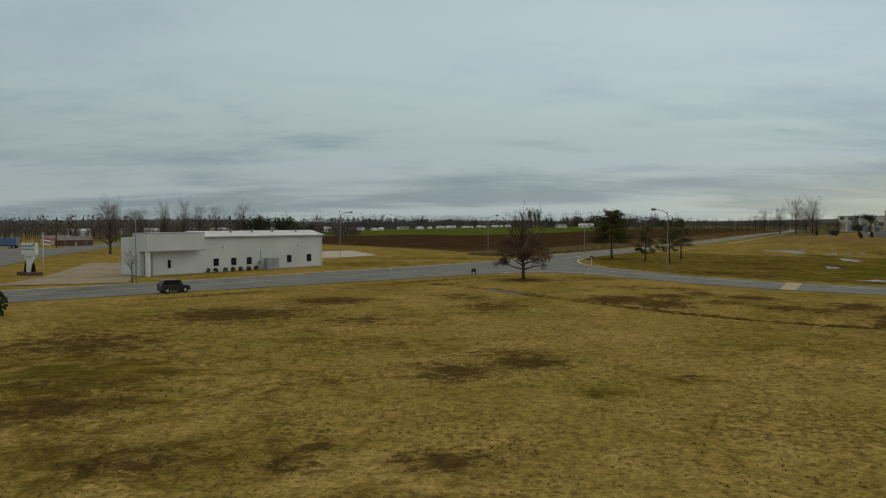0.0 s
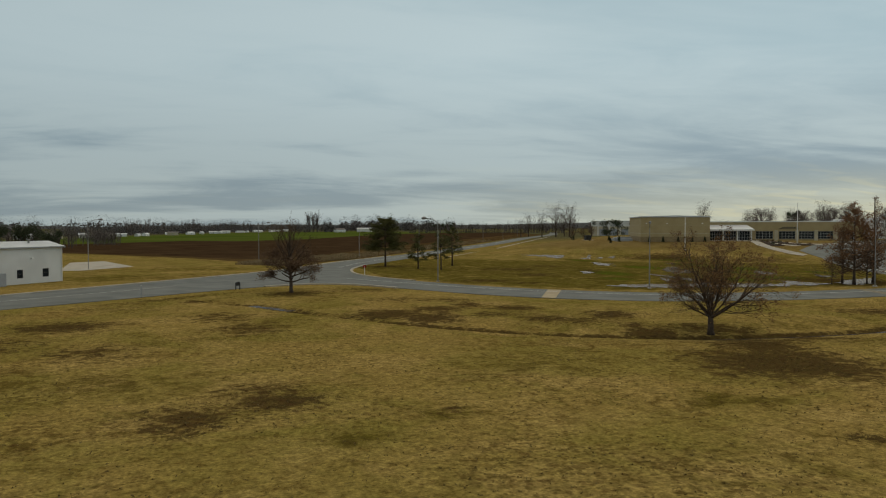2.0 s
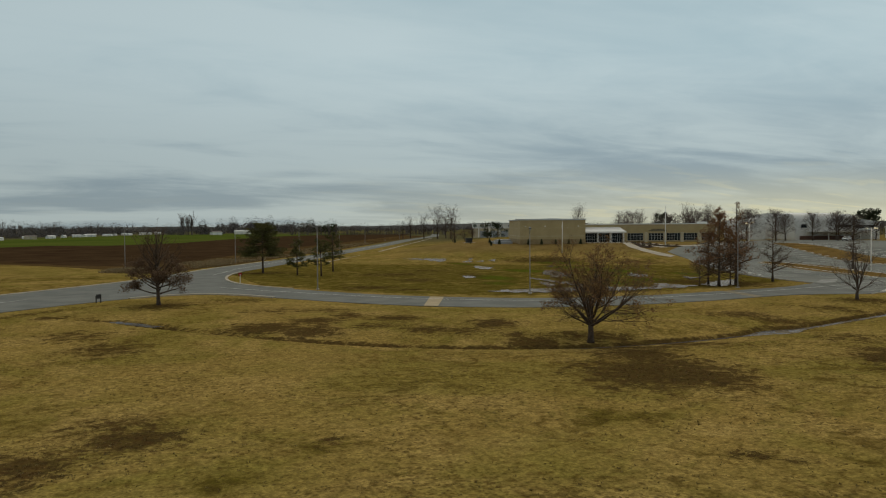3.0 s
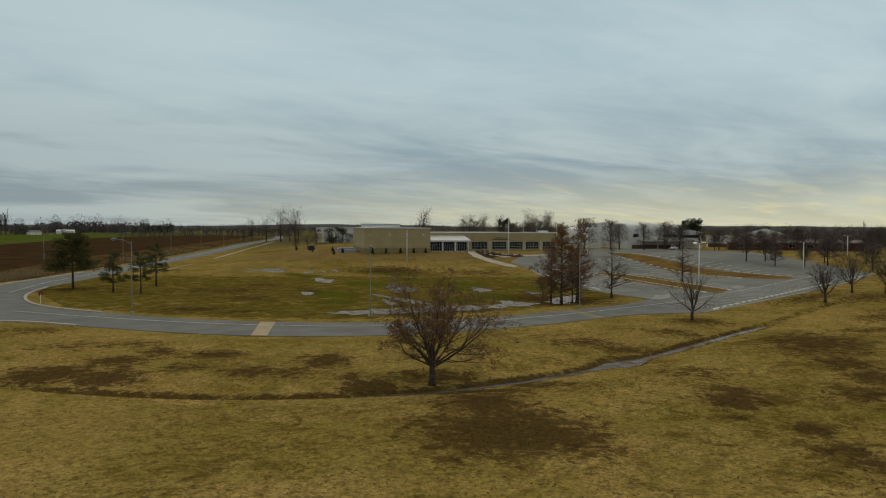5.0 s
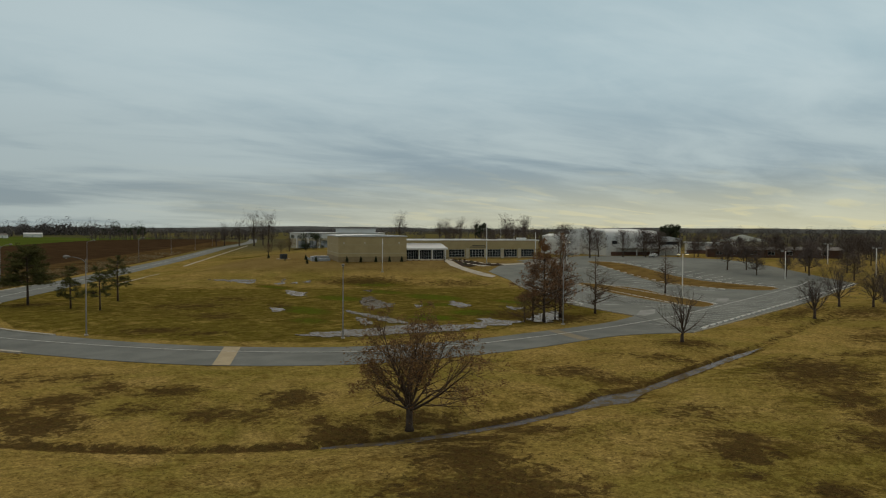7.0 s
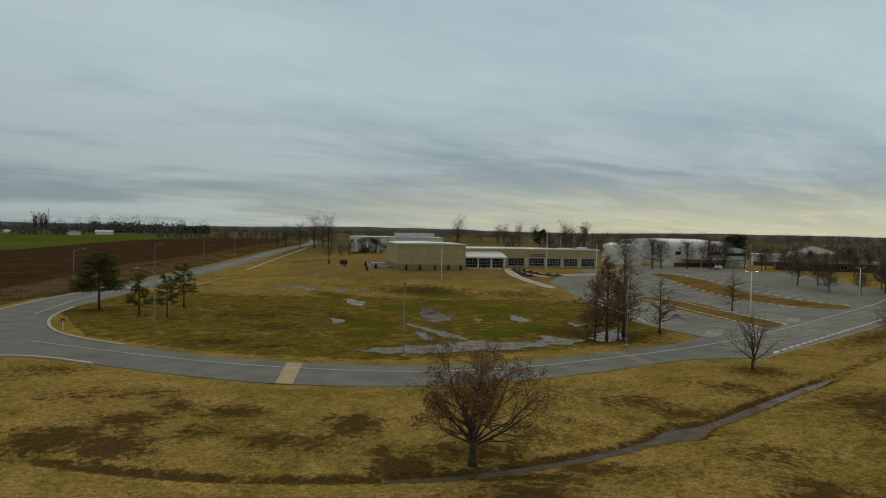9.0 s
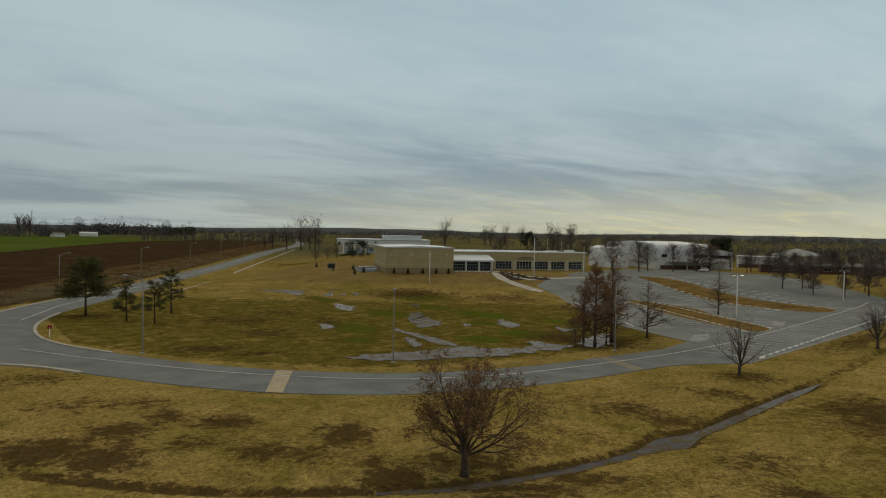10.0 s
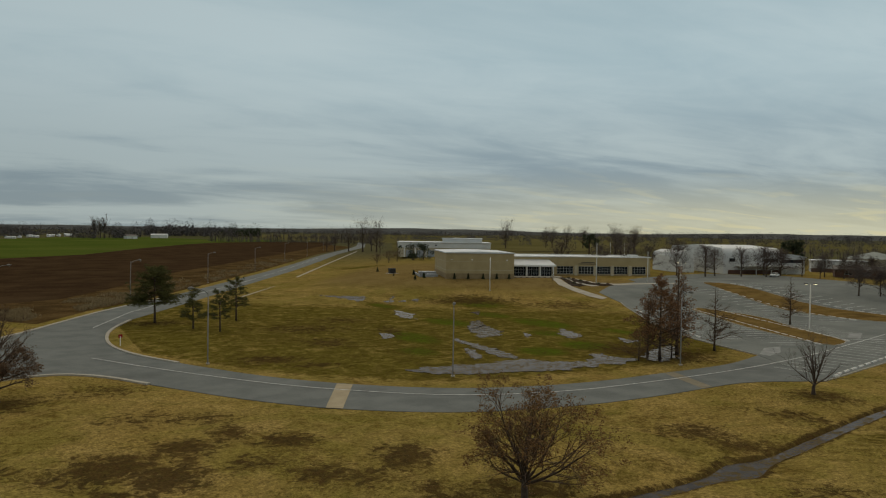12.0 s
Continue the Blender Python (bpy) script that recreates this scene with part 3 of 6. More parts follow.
def strip(line, width, shift=0.0):
    a, b = offset(line, shift + width / 2), offset(line, shift - width / 2)
    return a + b[::-1]


NEAR = rounded([(-140, -9.7), (-47.4, 76.5), (-33.1, 89.8), (-23.7, 98.2), (-10.2, 110.4), (-1.3, 118.5), (6, 124), (13.4, 127), (19.2, 123.5), (24.5, 114.5), (29.9, 106),
                (35, 99.3), (39, 95.2), (46.4, 89.8), (52.8, 87), (64.6, 84.9), (73.8, 85), (82.8, 85.7), (92, 86.8), (102, 82.5)])
WEST_FAR = rounded([(-140, 12), (-55, 88.5), (-41, 102.5), (-24.7, 122), (-12.7, 137), (0, 152.5), (8.4, 164.6), (15, 178), (25, 199), (36, 217), (50, 241), (103, 341), (140, 415), (196, 532), (296, 715), (386, 930)])
NORTH_RIGHT = [(29.5, 182), (37, 196), (53, 226), (75, 268), (113, 340), (151, 416), (206, 530), (305, 715), (396, 930)]
NOSE = rounded([(29.5, 182), (25.6, 171.5), (23.3, 162), (22.5, 150), (24, 141.5), (26.2, 135.4), (31.5, 125.2), (37.7, 114.5), (45, 106.2), (54.5, 99), (64.4, 95.6), (75, 94.6), (84.2, 95.4), (94.3, 96), (102, 97), (111.5, 100.5)])
drape("road", NEAR + NOSE[::-1] + NORTH_RIGHT[1:] + WEST_FAR[::-1], ASPHALT, 0.03, "worn pale grey road with a three-way junction", "road", 12.0, 0.1)

# kerbs: low concrete walls that stand out of the road's edge
def kerb(line, label, width=0.45, high=0.16):
    m = Mesh()
    a, b = offset(line, width / 2), offset(line, -width / 2)
    for i in range(len(line) - 1):
        z0, z1 = terrain(*line[i]), terrain(*line[i + 1])
        m.v += [(*a[i], z0 - 0.1), (*a[i], z0 + high), (*b[i], z0 + high), (*b[i], z0 - 0.1), (*a[i + 1], z1 - 0.1), (*a[i + 1], z1 + high), (*b[i + 1], z1 + high), (*b[i + 1], z1 - 0.1)]
        o = len(m.v) - 8
        m.f += [(o, o + 4, o + 5, o + 1), (o + 1, o + 5, o + 6, o + 2), (o + 2, o + 6, o + 7, o + 3)]
        if i == 0:
            m.f.append((o, o + 1, o + 2, o + 3))
        if i == len(line) - 2:
            m.f.append((o + 7, o + 6, o + 5, o + 4))
    return tagged(new("kerb", m.data("kerb", CONCRETE)), label, "kerb", kind="structure")


kerb([p for p in NOSE if p[1] > 128], "pale concrete kerb round the grassy corner of the junction", 0.5)
kerb([p for p in NEAR if 4 < p[0] < 24], "pale concrete kerb along the bend of the road", 0.6)
kerb([p for p in WEST_FAR if -60 < p[0] < 46], "pale concrete kerb along the far edge of the road", 0.6)


def mark(name, line, width, material, label, dz=0.05, category="road marking", cuts=0.0):
    return drape(name, strip(line, width), material, dz, label, category, cuts)


mark("centre_line", rounded([(19.3, 137.3), (26.6, 124.7), (36.6, 110.2), (43.1, 103.3), (53.3, 94.9), (66.6, 91.2), (80.6, 91.5), (96, 92.6), (112, 95.2), (126, 98.8), (160, 108.6), (214, 125.5)]), 0.22, LINE, "faded white centre line", 0.078, cuts=4.0)
mark("centre_line", [(-90, 45), (-46, 88.5), (-20, 115), (-8, 128)], 0.16, LINE, "faded white centre line")
mark("centre_line", [(22, 172), (31, 196), (50, 232), (72, 270), (108, 341), (172, 473)], 0.2, LINE, "faded white centre line")
drape("road_patch", [(38.6, 95.5), (40.1, 94.4), (45.7, 105.5), (44.2, 106.9)], TAN_PATCH, 0.055, "tan concrete repair across the road", "road patch")
drape("road_patch", [(83.5, 85.9), (85.5, 86.2), (88.4, 95.4), (86.4, 95.2)], FAINT_PATCH, 0.05, "faint tan repair across the road", "road patch")
drape("sidewalk", strip([(59, 219), (79, 252)], 0.6), CONCRETE, 0.07, "narrow pale concrete path beside the road", "path", 10.0)
drape("sidewalk", strip([(101, 298), (152, 402), (245, 590)], 0.9), CONCRETE, 0.07, "narrow pale concrete path beside the road", "path", 10.0)

# parking lot with grass islands
PARK = [(102, 82.5), (111.5, 100.5), (116, 118), (126, 139), (139.5, 159), (146.5, 171), (150, 184), (158, 189), (165, 191), (171, 192), (177, 202), (205, 214), (228.6, 219.5), (249, 202), (244, 172), (228, 148), (224, 130), (220.2, 115.7), (193.6, 107.2), (157.2, 96), (123.7, 87.8)]
drape("parking_lot", PARK, LOT, 0.06, "pale grey asphalt parking lot", "parking lot", 3.0, 0.12)
ISLAND_A = rounded([(183, 170), (189, 185), (194, 179), (192, 165), (188, 145), (192, 129), (189, 119), (178, 116), (174.5, 126), (175, 140), (179, 156), (183, 170)], 1)
ISLAND_B = rounded([(155, 155), (160, 157), (159, 138), (149, 123), (140.5, 105), (136, 102.5), (131.5, 102), (134, 112), (140, 128), (148, 142), (155, 155)], 1)
for outline in (ISLAND_A, ISLAND_B):
    drape("parking_island", outline[:-1], MULCH, 0.16, "brown grass island in the parking lot", "grass island", 3.0, 0.2)
    kerb(outline, "low concrete kerb round the grass island", 0.16, 0.17)
kerb(rounded([(102, 82.5), (123.7, 87.8), (157.2, 96), (193.6, 107.2), (220.2, 115.7)], 1), "low concrete kerb along the parking lot", 0.16, 0.1)
kerb(rounded([(111.5, 100.5), (116, 118), (126, 139), (139.5, 159), (146.5, 171)], 1), "low concrete kerb along the parking lot", 0.16, 0.12)
for outline in ([(112.5, 101.0), (118.8, 105.2), (122.6, 105.0), (117.2, 100.8), (112.6, 99.2)], [(144.5, 107.5), (150.6, 111.2), (153.4, 110.3), (145.3, 105.6)]):
    drape("parking_pad", outline, PALE_PAD, 0.085, "faded white painted area at the end of a parking row", "road marking", 3.0)
WALKS = [[(160, 218), (152.5, 208.5), (146.5, 197.5), (144.8, 189), (144.2, 181), (145, 176.5), (147.4, 177.5), (147.6, 187), (148.2, 193), (151.2, 201), (158.3, 213.5), (162.5, 219)],
         [(159.2, 212.8), (160.6, 212), (154, 200.2), (154.6, 194), (156.3, 190.5), (153.4, 191), (153.2, 193.4), (152.9, 198.5), (158.6, 209.8)],
         [(162, 214), (163.3, 213), (160.3, 205), (158.6, 196.5), (162.5, 191.5), (172, 188.5), (182, 185), (182, 183.5), (172, 186.5), (160.6, 189.6), (160.9, 191.5), (157.5, 196), (159.8, 206)]]
BEDS = [[(158.9, 213), (158.3, 209.8), (152.6, 198.3), (153, 193.2), (150.2, 192.5), (149, 195), (152, 201.5)], [(160.9, 212.5), (159.5, 206.1), (157.1, 195.8), (160.5, 191.4), (160.2, 189.5), (156.7, 190.5), (154.9, 193.8), (154.4, 200.3)]]
for outline in WALKS:
    drape("school_walk", outline, CONCRETE, 0.09, "pale concrete walk to the school's entrance", "path", 3.0)
for outline in BEDS:
    drape("planting_bed", outline, SOIL, 0.13, "dark planting bed beside the school's walk", "planting bed", 3.0, 0.1)

# ---- fields ----
drape("plowed_field", [(-70, 300), (-24, 262), (-6, 232), (4, 222), (19, 232), (33, 262), (59.5, 330), (96, 398), (146, 497), (240, 682), (300, 800), (360, 930), (290, 960), (195, 879), (151, 798), (93, 664), (43, 530), (1, 478), (-30, 500), (-79, 430), (-150, 330)],
      PLOWED, 0.06, "dark brown plowed field", "field")
drape("green_field", [(-79, 432), (-30, 502), (1, 480), (43, 532), (93, 666), (151, 800), (195, 881), (290, 962), (330, 1050), (225, 1080), (183, 1240), (120, 1165), (60, 1180), (-11, 1010), (-60, 900), (-120, 640), (-190, 480), (-200, 380), (-150, 334)],
      CROP, 0.06, "bright green field of winter wheat", "field")
drape("weed_verge", [(-70, 300), (-40, 268), (-12, 232), (2, 206), (9, 186), (13, 181), (22.8, 201), (33.4, 217.5), (47.5, 243), (100, 343), (193, 534), (292, 716), (300, 800), (234, 680), (140, 495), (90, 396), (53, 328), (27, 262), (15, 236), (4, 228), (-8, 240), (-30, 270)],
      WEEDS, 0.05, "strip of tall dry brown weeds beside the field", "weeds")
drape("far_pasture", [(330, 1050), (420, 900), (300, 640), (285, 620), (300, 470), (520, 420), (900, 420), (1500, 700), (1700, 1700), (700, 1900), (350, 1500)], PASTURE, 0.4, "far olive pasture", "field", 60.0)

# ---- standing water ----
def wobbled(outline, by, seed):
    """An outline with a ragged shore."""
    out = []
    pts = outline + [outline[0]]
    for a, b in zip(pts, pts[1:]):
        n = max(2, round(math.dist(a, b) / 0.5))
        for i in range(n):
            x, y = a[0] + (b[0] - a[0]) * i / n, a[1] + (b[1] - a[1]) * i / n
            u = noise.noise((x * 0.6, y * 0.6, seed)) + 0.5 * noise.noise((x * 1.7, y * 1.7, seed))
            v = noise.noise((x * 0.6, y * 0.6, seed + 9.0)) + 0.5 * noise.noise((x * 1.7, y * 1.7, seed + 9.0))
            out.append((x + by * u, y + by * 1.4 * v))
    return out


LONG_PUDDLE = [(55.6, 110.9), (58.3, 112.0), (63.2, 112.2), (69.3, 111.5), (73.2, 112.3), (75.0, 112.1), (78.9, 108.3), (83.7, 107.8), (87.6, 111.6), (89.7, 112.5), (88.9, 109.4), (91.5, 105.3), (88.1, 103.8), (82.8, 104.1), (75.7, 102.9), (70.0, 104.1), (65.1, 104.9), (60.0, 106.4), (56.4, 109.2)]
PUDDLE_ARM = [(76.3, 135.4), (76.6, 132.5), (76.6, 126.2), (76.8, 121.1), (75.8, 114.7), (74.2, 112.4), (73.4, 114.9), (73.7, 120.4), (74.5, 126.2), (74.9, 130.9)]
MIDDLE_PUDDLES = [[(72.3, 124.7), (73.3, 123.1), (70.7, 116.6), (68.7, 114.3), (69.8, 118.7)], [(91.7, 154.4), (94.3, 155.5), (90.7, 147.0), (89.1, 138.8), (85.2, 134.7), (81.2, 134.1), (82.4, 138.2), (85.0, 144.7)],
                  [(102.4, 138.6), (101.2, 134.0), (101.2, 130.7), (96.8, 126.6), (95.4, 128.0), (98.2, 133.3)], [(91.9, 136.6), (92.2, 133.7), (88.8, 131.0)], [(104.2, 124.6), (103.9, 121.7), (106.6, 120.6), (100.6, 118.4)], [(93.3, 106.9), (101.9, 112.8), (106.5, 113.5), (97.6, 103.6), (92.4, 102.4)]]
FAR_PUDDLES = [[(86.2, 179.5), (87.0, 176.4), (86.8, 170.6), (82.6, 162.4), (81.4, 166.6), (83.0, 173.0)], [(80.6, 216.9), (85.0, 211.6), (88.0, 210.0), (91.1, 208.5), (89.2, 204.0), (85.8, 201.5), (85.0, 207.9), (80.8, 214.6)],
               [(67.3, 146.6), (68.8, 144.0), (67.5, 140.1), (64.8, 139.0)], [(100.8, 170.6), (103.6, 170.9), (99.4, 164.2)], [(91.6, 196.9), (97.0, 205.3), (98.2, 205.5), (91.6, 194.4)], [(95.2, 197.7), (98.6, 199.1), (96.8, 195.9)], [(98.9, 198.2), (102.3, 199.1), (99.7, 195.0)]]
PUDDLES = [LONG_PUDDLE, PUDDLE_ARM] + MIDDLE_PUDDLES + FAR_PUDDLES
for i, outline in enumerate(PUDDLES):
    drape("puddle", wobbled(outline, min(1.1, 0.05 * sum(math.dist(a, b) for a, b in zip(outline, outline[1:]))), i * 3.0), WATER, 0.035 + 0.004 * (i % 4), "shallow puddle of rain water in the grass", "puddle")


def ditch_water():
    line = rounded([p for p in DITCH if 33 < p[0] < 105], 2)
    half = [(0.12 + 0.52 * smoothstep(34, 38, x) + 0.30 * noise.noise((x * 0.35, 0, 4))) * (1 - 0.95 * smoothstep(92, 102, x)) + 1.5 * math.exp(-((x - 63) / 2.4) ** 2) for x, _ in line]
    left = [(p[0] + (q[0] - p[0]) * h, p[1] + (q[1] - p[1]) * h) for p, q, h in zip(line, offset(line, 1.0), half)]
    right = [(p[0] + (q[0] - p[0]) * h, p[1] + (q[1] - p[1]) * h) for p, q, h in zip(line, offset(line, -1.0), half)]
    water = drape("ditch_water", left + right[::-1], WATER, -0.74, "narrow run of still water in the ditch, widening to a pool", "water")
    line = rounded([p for p in DITCH if 2 < p[0] < 10], 1)
    drape("ditch_water", strip(line, 1.3), WATER, -0.20, "narrow run of still water in the ditch", "water")


ditch_water()

# ---- trees ----
class Wood:
    """A branching skeleton: tubes for the wood, and the places and directions of its twig ends."""

    def __init__(self, seed):
        self.r, self.mesh, self.fine, self.ends, self.kid = random.Random(seed), Mesh(), Mesh(), [], (0.5, 0.75)

    def limb(self, base, way, length, radius, level, levels, spread, droop=0.0, sides=(7, 5, 4, 3, 3)):
        r, way = self.r, way.normalized()
        path, radii, n = [base], [radius], (5, 4, 3, 3, 2)[min(level, 4)]
        p, w = base.copy(), way.copy()
        for i in range(n):
            w = (w + Vector((r.uniform(-1, 1), r.uniform(-1, 1), r.uniform(-0.6, 1) + 0.3 - droop)) * 0.16).normalized()
            p = p + w * (length / n)
            path.append(p.copy())
            radii.append(radius * (1 - 0.72 * (i + 1) / n))
        (self.mesh if level < 2 else self.fine).tube(path, radii, sides[min(level, 4)], cap=level < 2)
        if level >= levels:
            self.ends += [(path[-1], w), (path[-2], w)]
            return
        kids = r.randint(3, 5) if level else r.randint(5, 7)
        for k in range(kids):
            s = r.uniform(0.35, 1.0) if level else r.uniform(0.3, 1.0)
            i = min(n - 1, int(s * n))
            at = path[i].lerp(path[i + 1], s * n - i)
            side = Vector((r.gauss(0, 1), r.gauss(0, 1), r.gauss(0.15, 0.5) - droop)).normalized()
            turn = (w * (1 - spread) + side * spread).normalized()
            self.limb(at, turn, length * r.uniform(*self.kid), max(radius * 0.5 * (1.1 - 0.5 * s), 0.006), level + 1, levels, spread, droop, sides)

    def leaves(self, count, size, scatter, flat=False):
        r, m = self.r, Mesh()
        for k in range(count):
            if k % 6 == 0:
                p, w = r.choice(self.ends)
            c = p + Vector((r.gauss(0, scatter), r.gauss(0, scatter), r.gauss(-0.1, scatter)))
            a = Vector((r.gauss(0, 1), r.gauss(0, 1), r.gauss(0, 0.7))).normalized() * size * r.uniform(0.6, 1.4)
            b = a.orthogonal().normalized() * size * r.uniform(0.4, 0.8)
            m.face(c - a, c + b * 0.9, c + a, c - b)
        return m


def bare_tree(name, m, seed, height, crown, label, category="tree", group="", trunk=0.18, stem=0.22, levels=4, limbs=12, leaf=0, leaf_size=0.12, leaf_mat=None, spread=0.5, twig_mat=None, low=62.0, top=0.55, arm=0.66, kid=(0.5, 0.75), scatter=0.25, droop=0.12, leaf_to=1.0):
    """A broad-leaved tree in winter: trunk, limbs that fill a domed crown, twigs, and the leaves that still cling to it.
    crown: the crown's radius; low: degrees by which the lowest limbs lean out; top: where the last limb leaves the stem, as a share of the height."""
    w = Wood(seed)
    r, w.kid = w.r, kid
    lean = Vector((r.uniform(-0.04, 0.04), r.uniform(-0.04, 0.04), 1)) * height
    knots = [-0.02, 0.03, stem, stem + (top - stem) * 0.4, stem + (top - stem) * 0.75, top * 1.1]
    spine = [Vector((lean.x * s + r.gauss(0, 0.008) * height * s, lean.y * s + r.gauss(0, 0.008) * height * s, height * s)) for s in knots]
    w.mesh.tube(spine, [trunk * k for k in (1.6, 1.1, 0.92, 0.68, 0.45, 0.22)], 9)
    turn = r.uniform(0, math.tau)
    for k in range(limbs):
        s = (k + r.uniform(0, 0.8)) / limbs
        z = stem + (top - stem) * s
        i = min(4, max(n for n in range(6) if knots[n] <= z + 0.001))
        base = spine[i].lerp(spine[i + 1], min(1, max(0, (z - knots[i]) / (knots[i + 1] - knots[i]))))
        q = turn + 2.4 * k + r.uniform(-0.3, 0.3)
        tip = radians(low * (1 - s) ** 0.7 + 4) * r.uniform(0.85, 1.1)
        reach = 1 / math.hypot(math.sin(tip) / crown, math.cos(tip) / (height * (1 - z))) * r.uniform(0.72, 1.12)
        way = Vector((math.cos(q) * math.sin(tip), math.sin(q) * math.sin(tip), math.cos(tip)))
        w.limb(base, way, reach * arm, trunk * (0.50 - 0.22 * s), 1, levels, spread, droop)
    t = thing(name, m, label, category, group)
    part("trunk", w.mesh, BARK, t, smooth=True, solid=False)
    part("crown", w.fine, twig_mat or TWIG, t, solid=False)
    if leaf:
        w.ends = [e for e in w.ends if e[0].z < leaf_to * height * (0.75 + 0.25 * abs(math.sin(3 * math.atan2(e[0].y, e[0].x))))] if leaf_to < 1 else w.ends
        part("foliage", w.leaves(leaf, leaf_size, scatter), leaf_mat, t, solid=False)
    return t


def spreading_tree(name, m, seed, height, reach, label, group="", trunk=0.2, fork=0.22, limbs=11, toward=None, leaf=0, leaf_size=0.09, leaf_mat=None, twig_mat=None, bark=None, lift=1.0, fill=1.0):
    """A short trunk that forks into many curved, rising limbs, with a round, open crown of side branches and fine twigs.
    reach: the crown's radius; toward: the direction in degrees to which it leans out farther; lift: how strongly limbs turn upwards."""
    w = Wood(seed)
    r = w.r
    up = Vector((0, 0, 1))
    foot = [Vector((0, 0, -0.15)), Vector((0, 0, 0.25)), Vector((r.uniform(-0.06, 0.06), r.uniform(-0.06, 0.06), fork * height * 0.6)), Vector((r.uniform(-0.1, 0.1), r.uniform(-0.1, 0.1), fork * height))]
    w.mesh.tube(foot, [trunk * 1.5, trunk * 1.05, trunk * 0.95, trunk * 0.9], 9)

    def grow(base, way, length, radius, level):
        n = (7, 5, 4, 2)[level]
        path, radii, p, d = [base.copy()], [radius], base.copy(), way.normalized()
        for i in range(n):
            jit = Vector((r.gauss(0, 1), r.gauss(0, 1), r.gauss(0, 0.7))) * (0.09, 0.13, 0.16, 0.2)[level]
            d = (d + jit + up * lift * (0.085, 0.06, 0.03, 0.0)[level]).normalized()
            p = p + d * (length / n)
            path.append(p.copy())
            radii.append(max(0.004, radius * (1 - 0.80 * (i + 1) / n)))
        (w.mesh if level == 0 else w.fine).tube(path, radii, (6, 4, 3, 3)[level], cap=False)
        if level == 3:
            w.ends.append((path[-1], d))
            return
        for k in range(round((9, 6, 4)[level] * fill)):
            s = 0.16 + 0.84 * (k + r.uniform(0.1, 0.9)) / round((9, 6, 4)[level] * fill)
            i = min(n - 1, int(s * n))
            at = path[i].lerp(path[i + 1], s * n - i)
            along = (path[i + 1] - path[i]).normalized()
            side = along.orthogonal().normalized()
            side = Matrix.Rotation(r.uniform(0, math.tau), 3, along) @ side
            turn = radians(r.uniform(24, 58))
            out = along * math.cos(turn) + side * math.sin(turn)
            grow(at, out, length * (0.54, 0.50, 0.5)[level] * (1.2 - 0.55 * s) * r.uniform(0.7, 1.15), max(0.006, radii[i] * 0.55), level + 1)
        if level:
            w.ends.append((path[-1], d))

    turn = r.uniform(0, math.tau)
    for k in range(limbs):
        u = k / (limbs - 1)
        q = turn + 2.4 * k + r.uniform(-0.25, 0.25)
        tip = radians(76 - 70 * u ** 0.85) * r.uniform(0.9, 1.08)
        z = fork * height * (0.80 + 0.20 * u)
        far = reach * (1 + (0.42 * math.cos(q - radians(toward)) if toward is not None else 0))
        long = 0.86 / math.hypot(math.sin(tip) / far, math.cos(tip) / (height - z)) * r.uniform(0.85, 1.1)
        grow(foot[2].lerp(foot[3], max(0.0, (z / (fork * height) - 0.6) / 0.4)), Vector((math.cos(q) * math.sin(tip), math.sin(q) * math.sin(tip), math.cos(tip))), long, trunk * r.uniform(0.34, 0.50), 0)
    t = thing(name, m, label, "tree", group)
    part("trunk", w.mesh, bark or BARK, t, smooth=True, solid=False)
    part("crown", w.fine, twig_mat or TWIG, t, solid=False)
    if leaf:
        outer = sorted(w.ends, key=lambda e: -math.hypot(e[0].x, e[0].y, 1.2 * (e[0].z - fork * height)))
        w.ends = outer[:len(outer) * 5 // 6]
        part("foliage", w.leaves(leaf, leaf_size, 0.13), leaf_mat, t, solid=False)
    return t


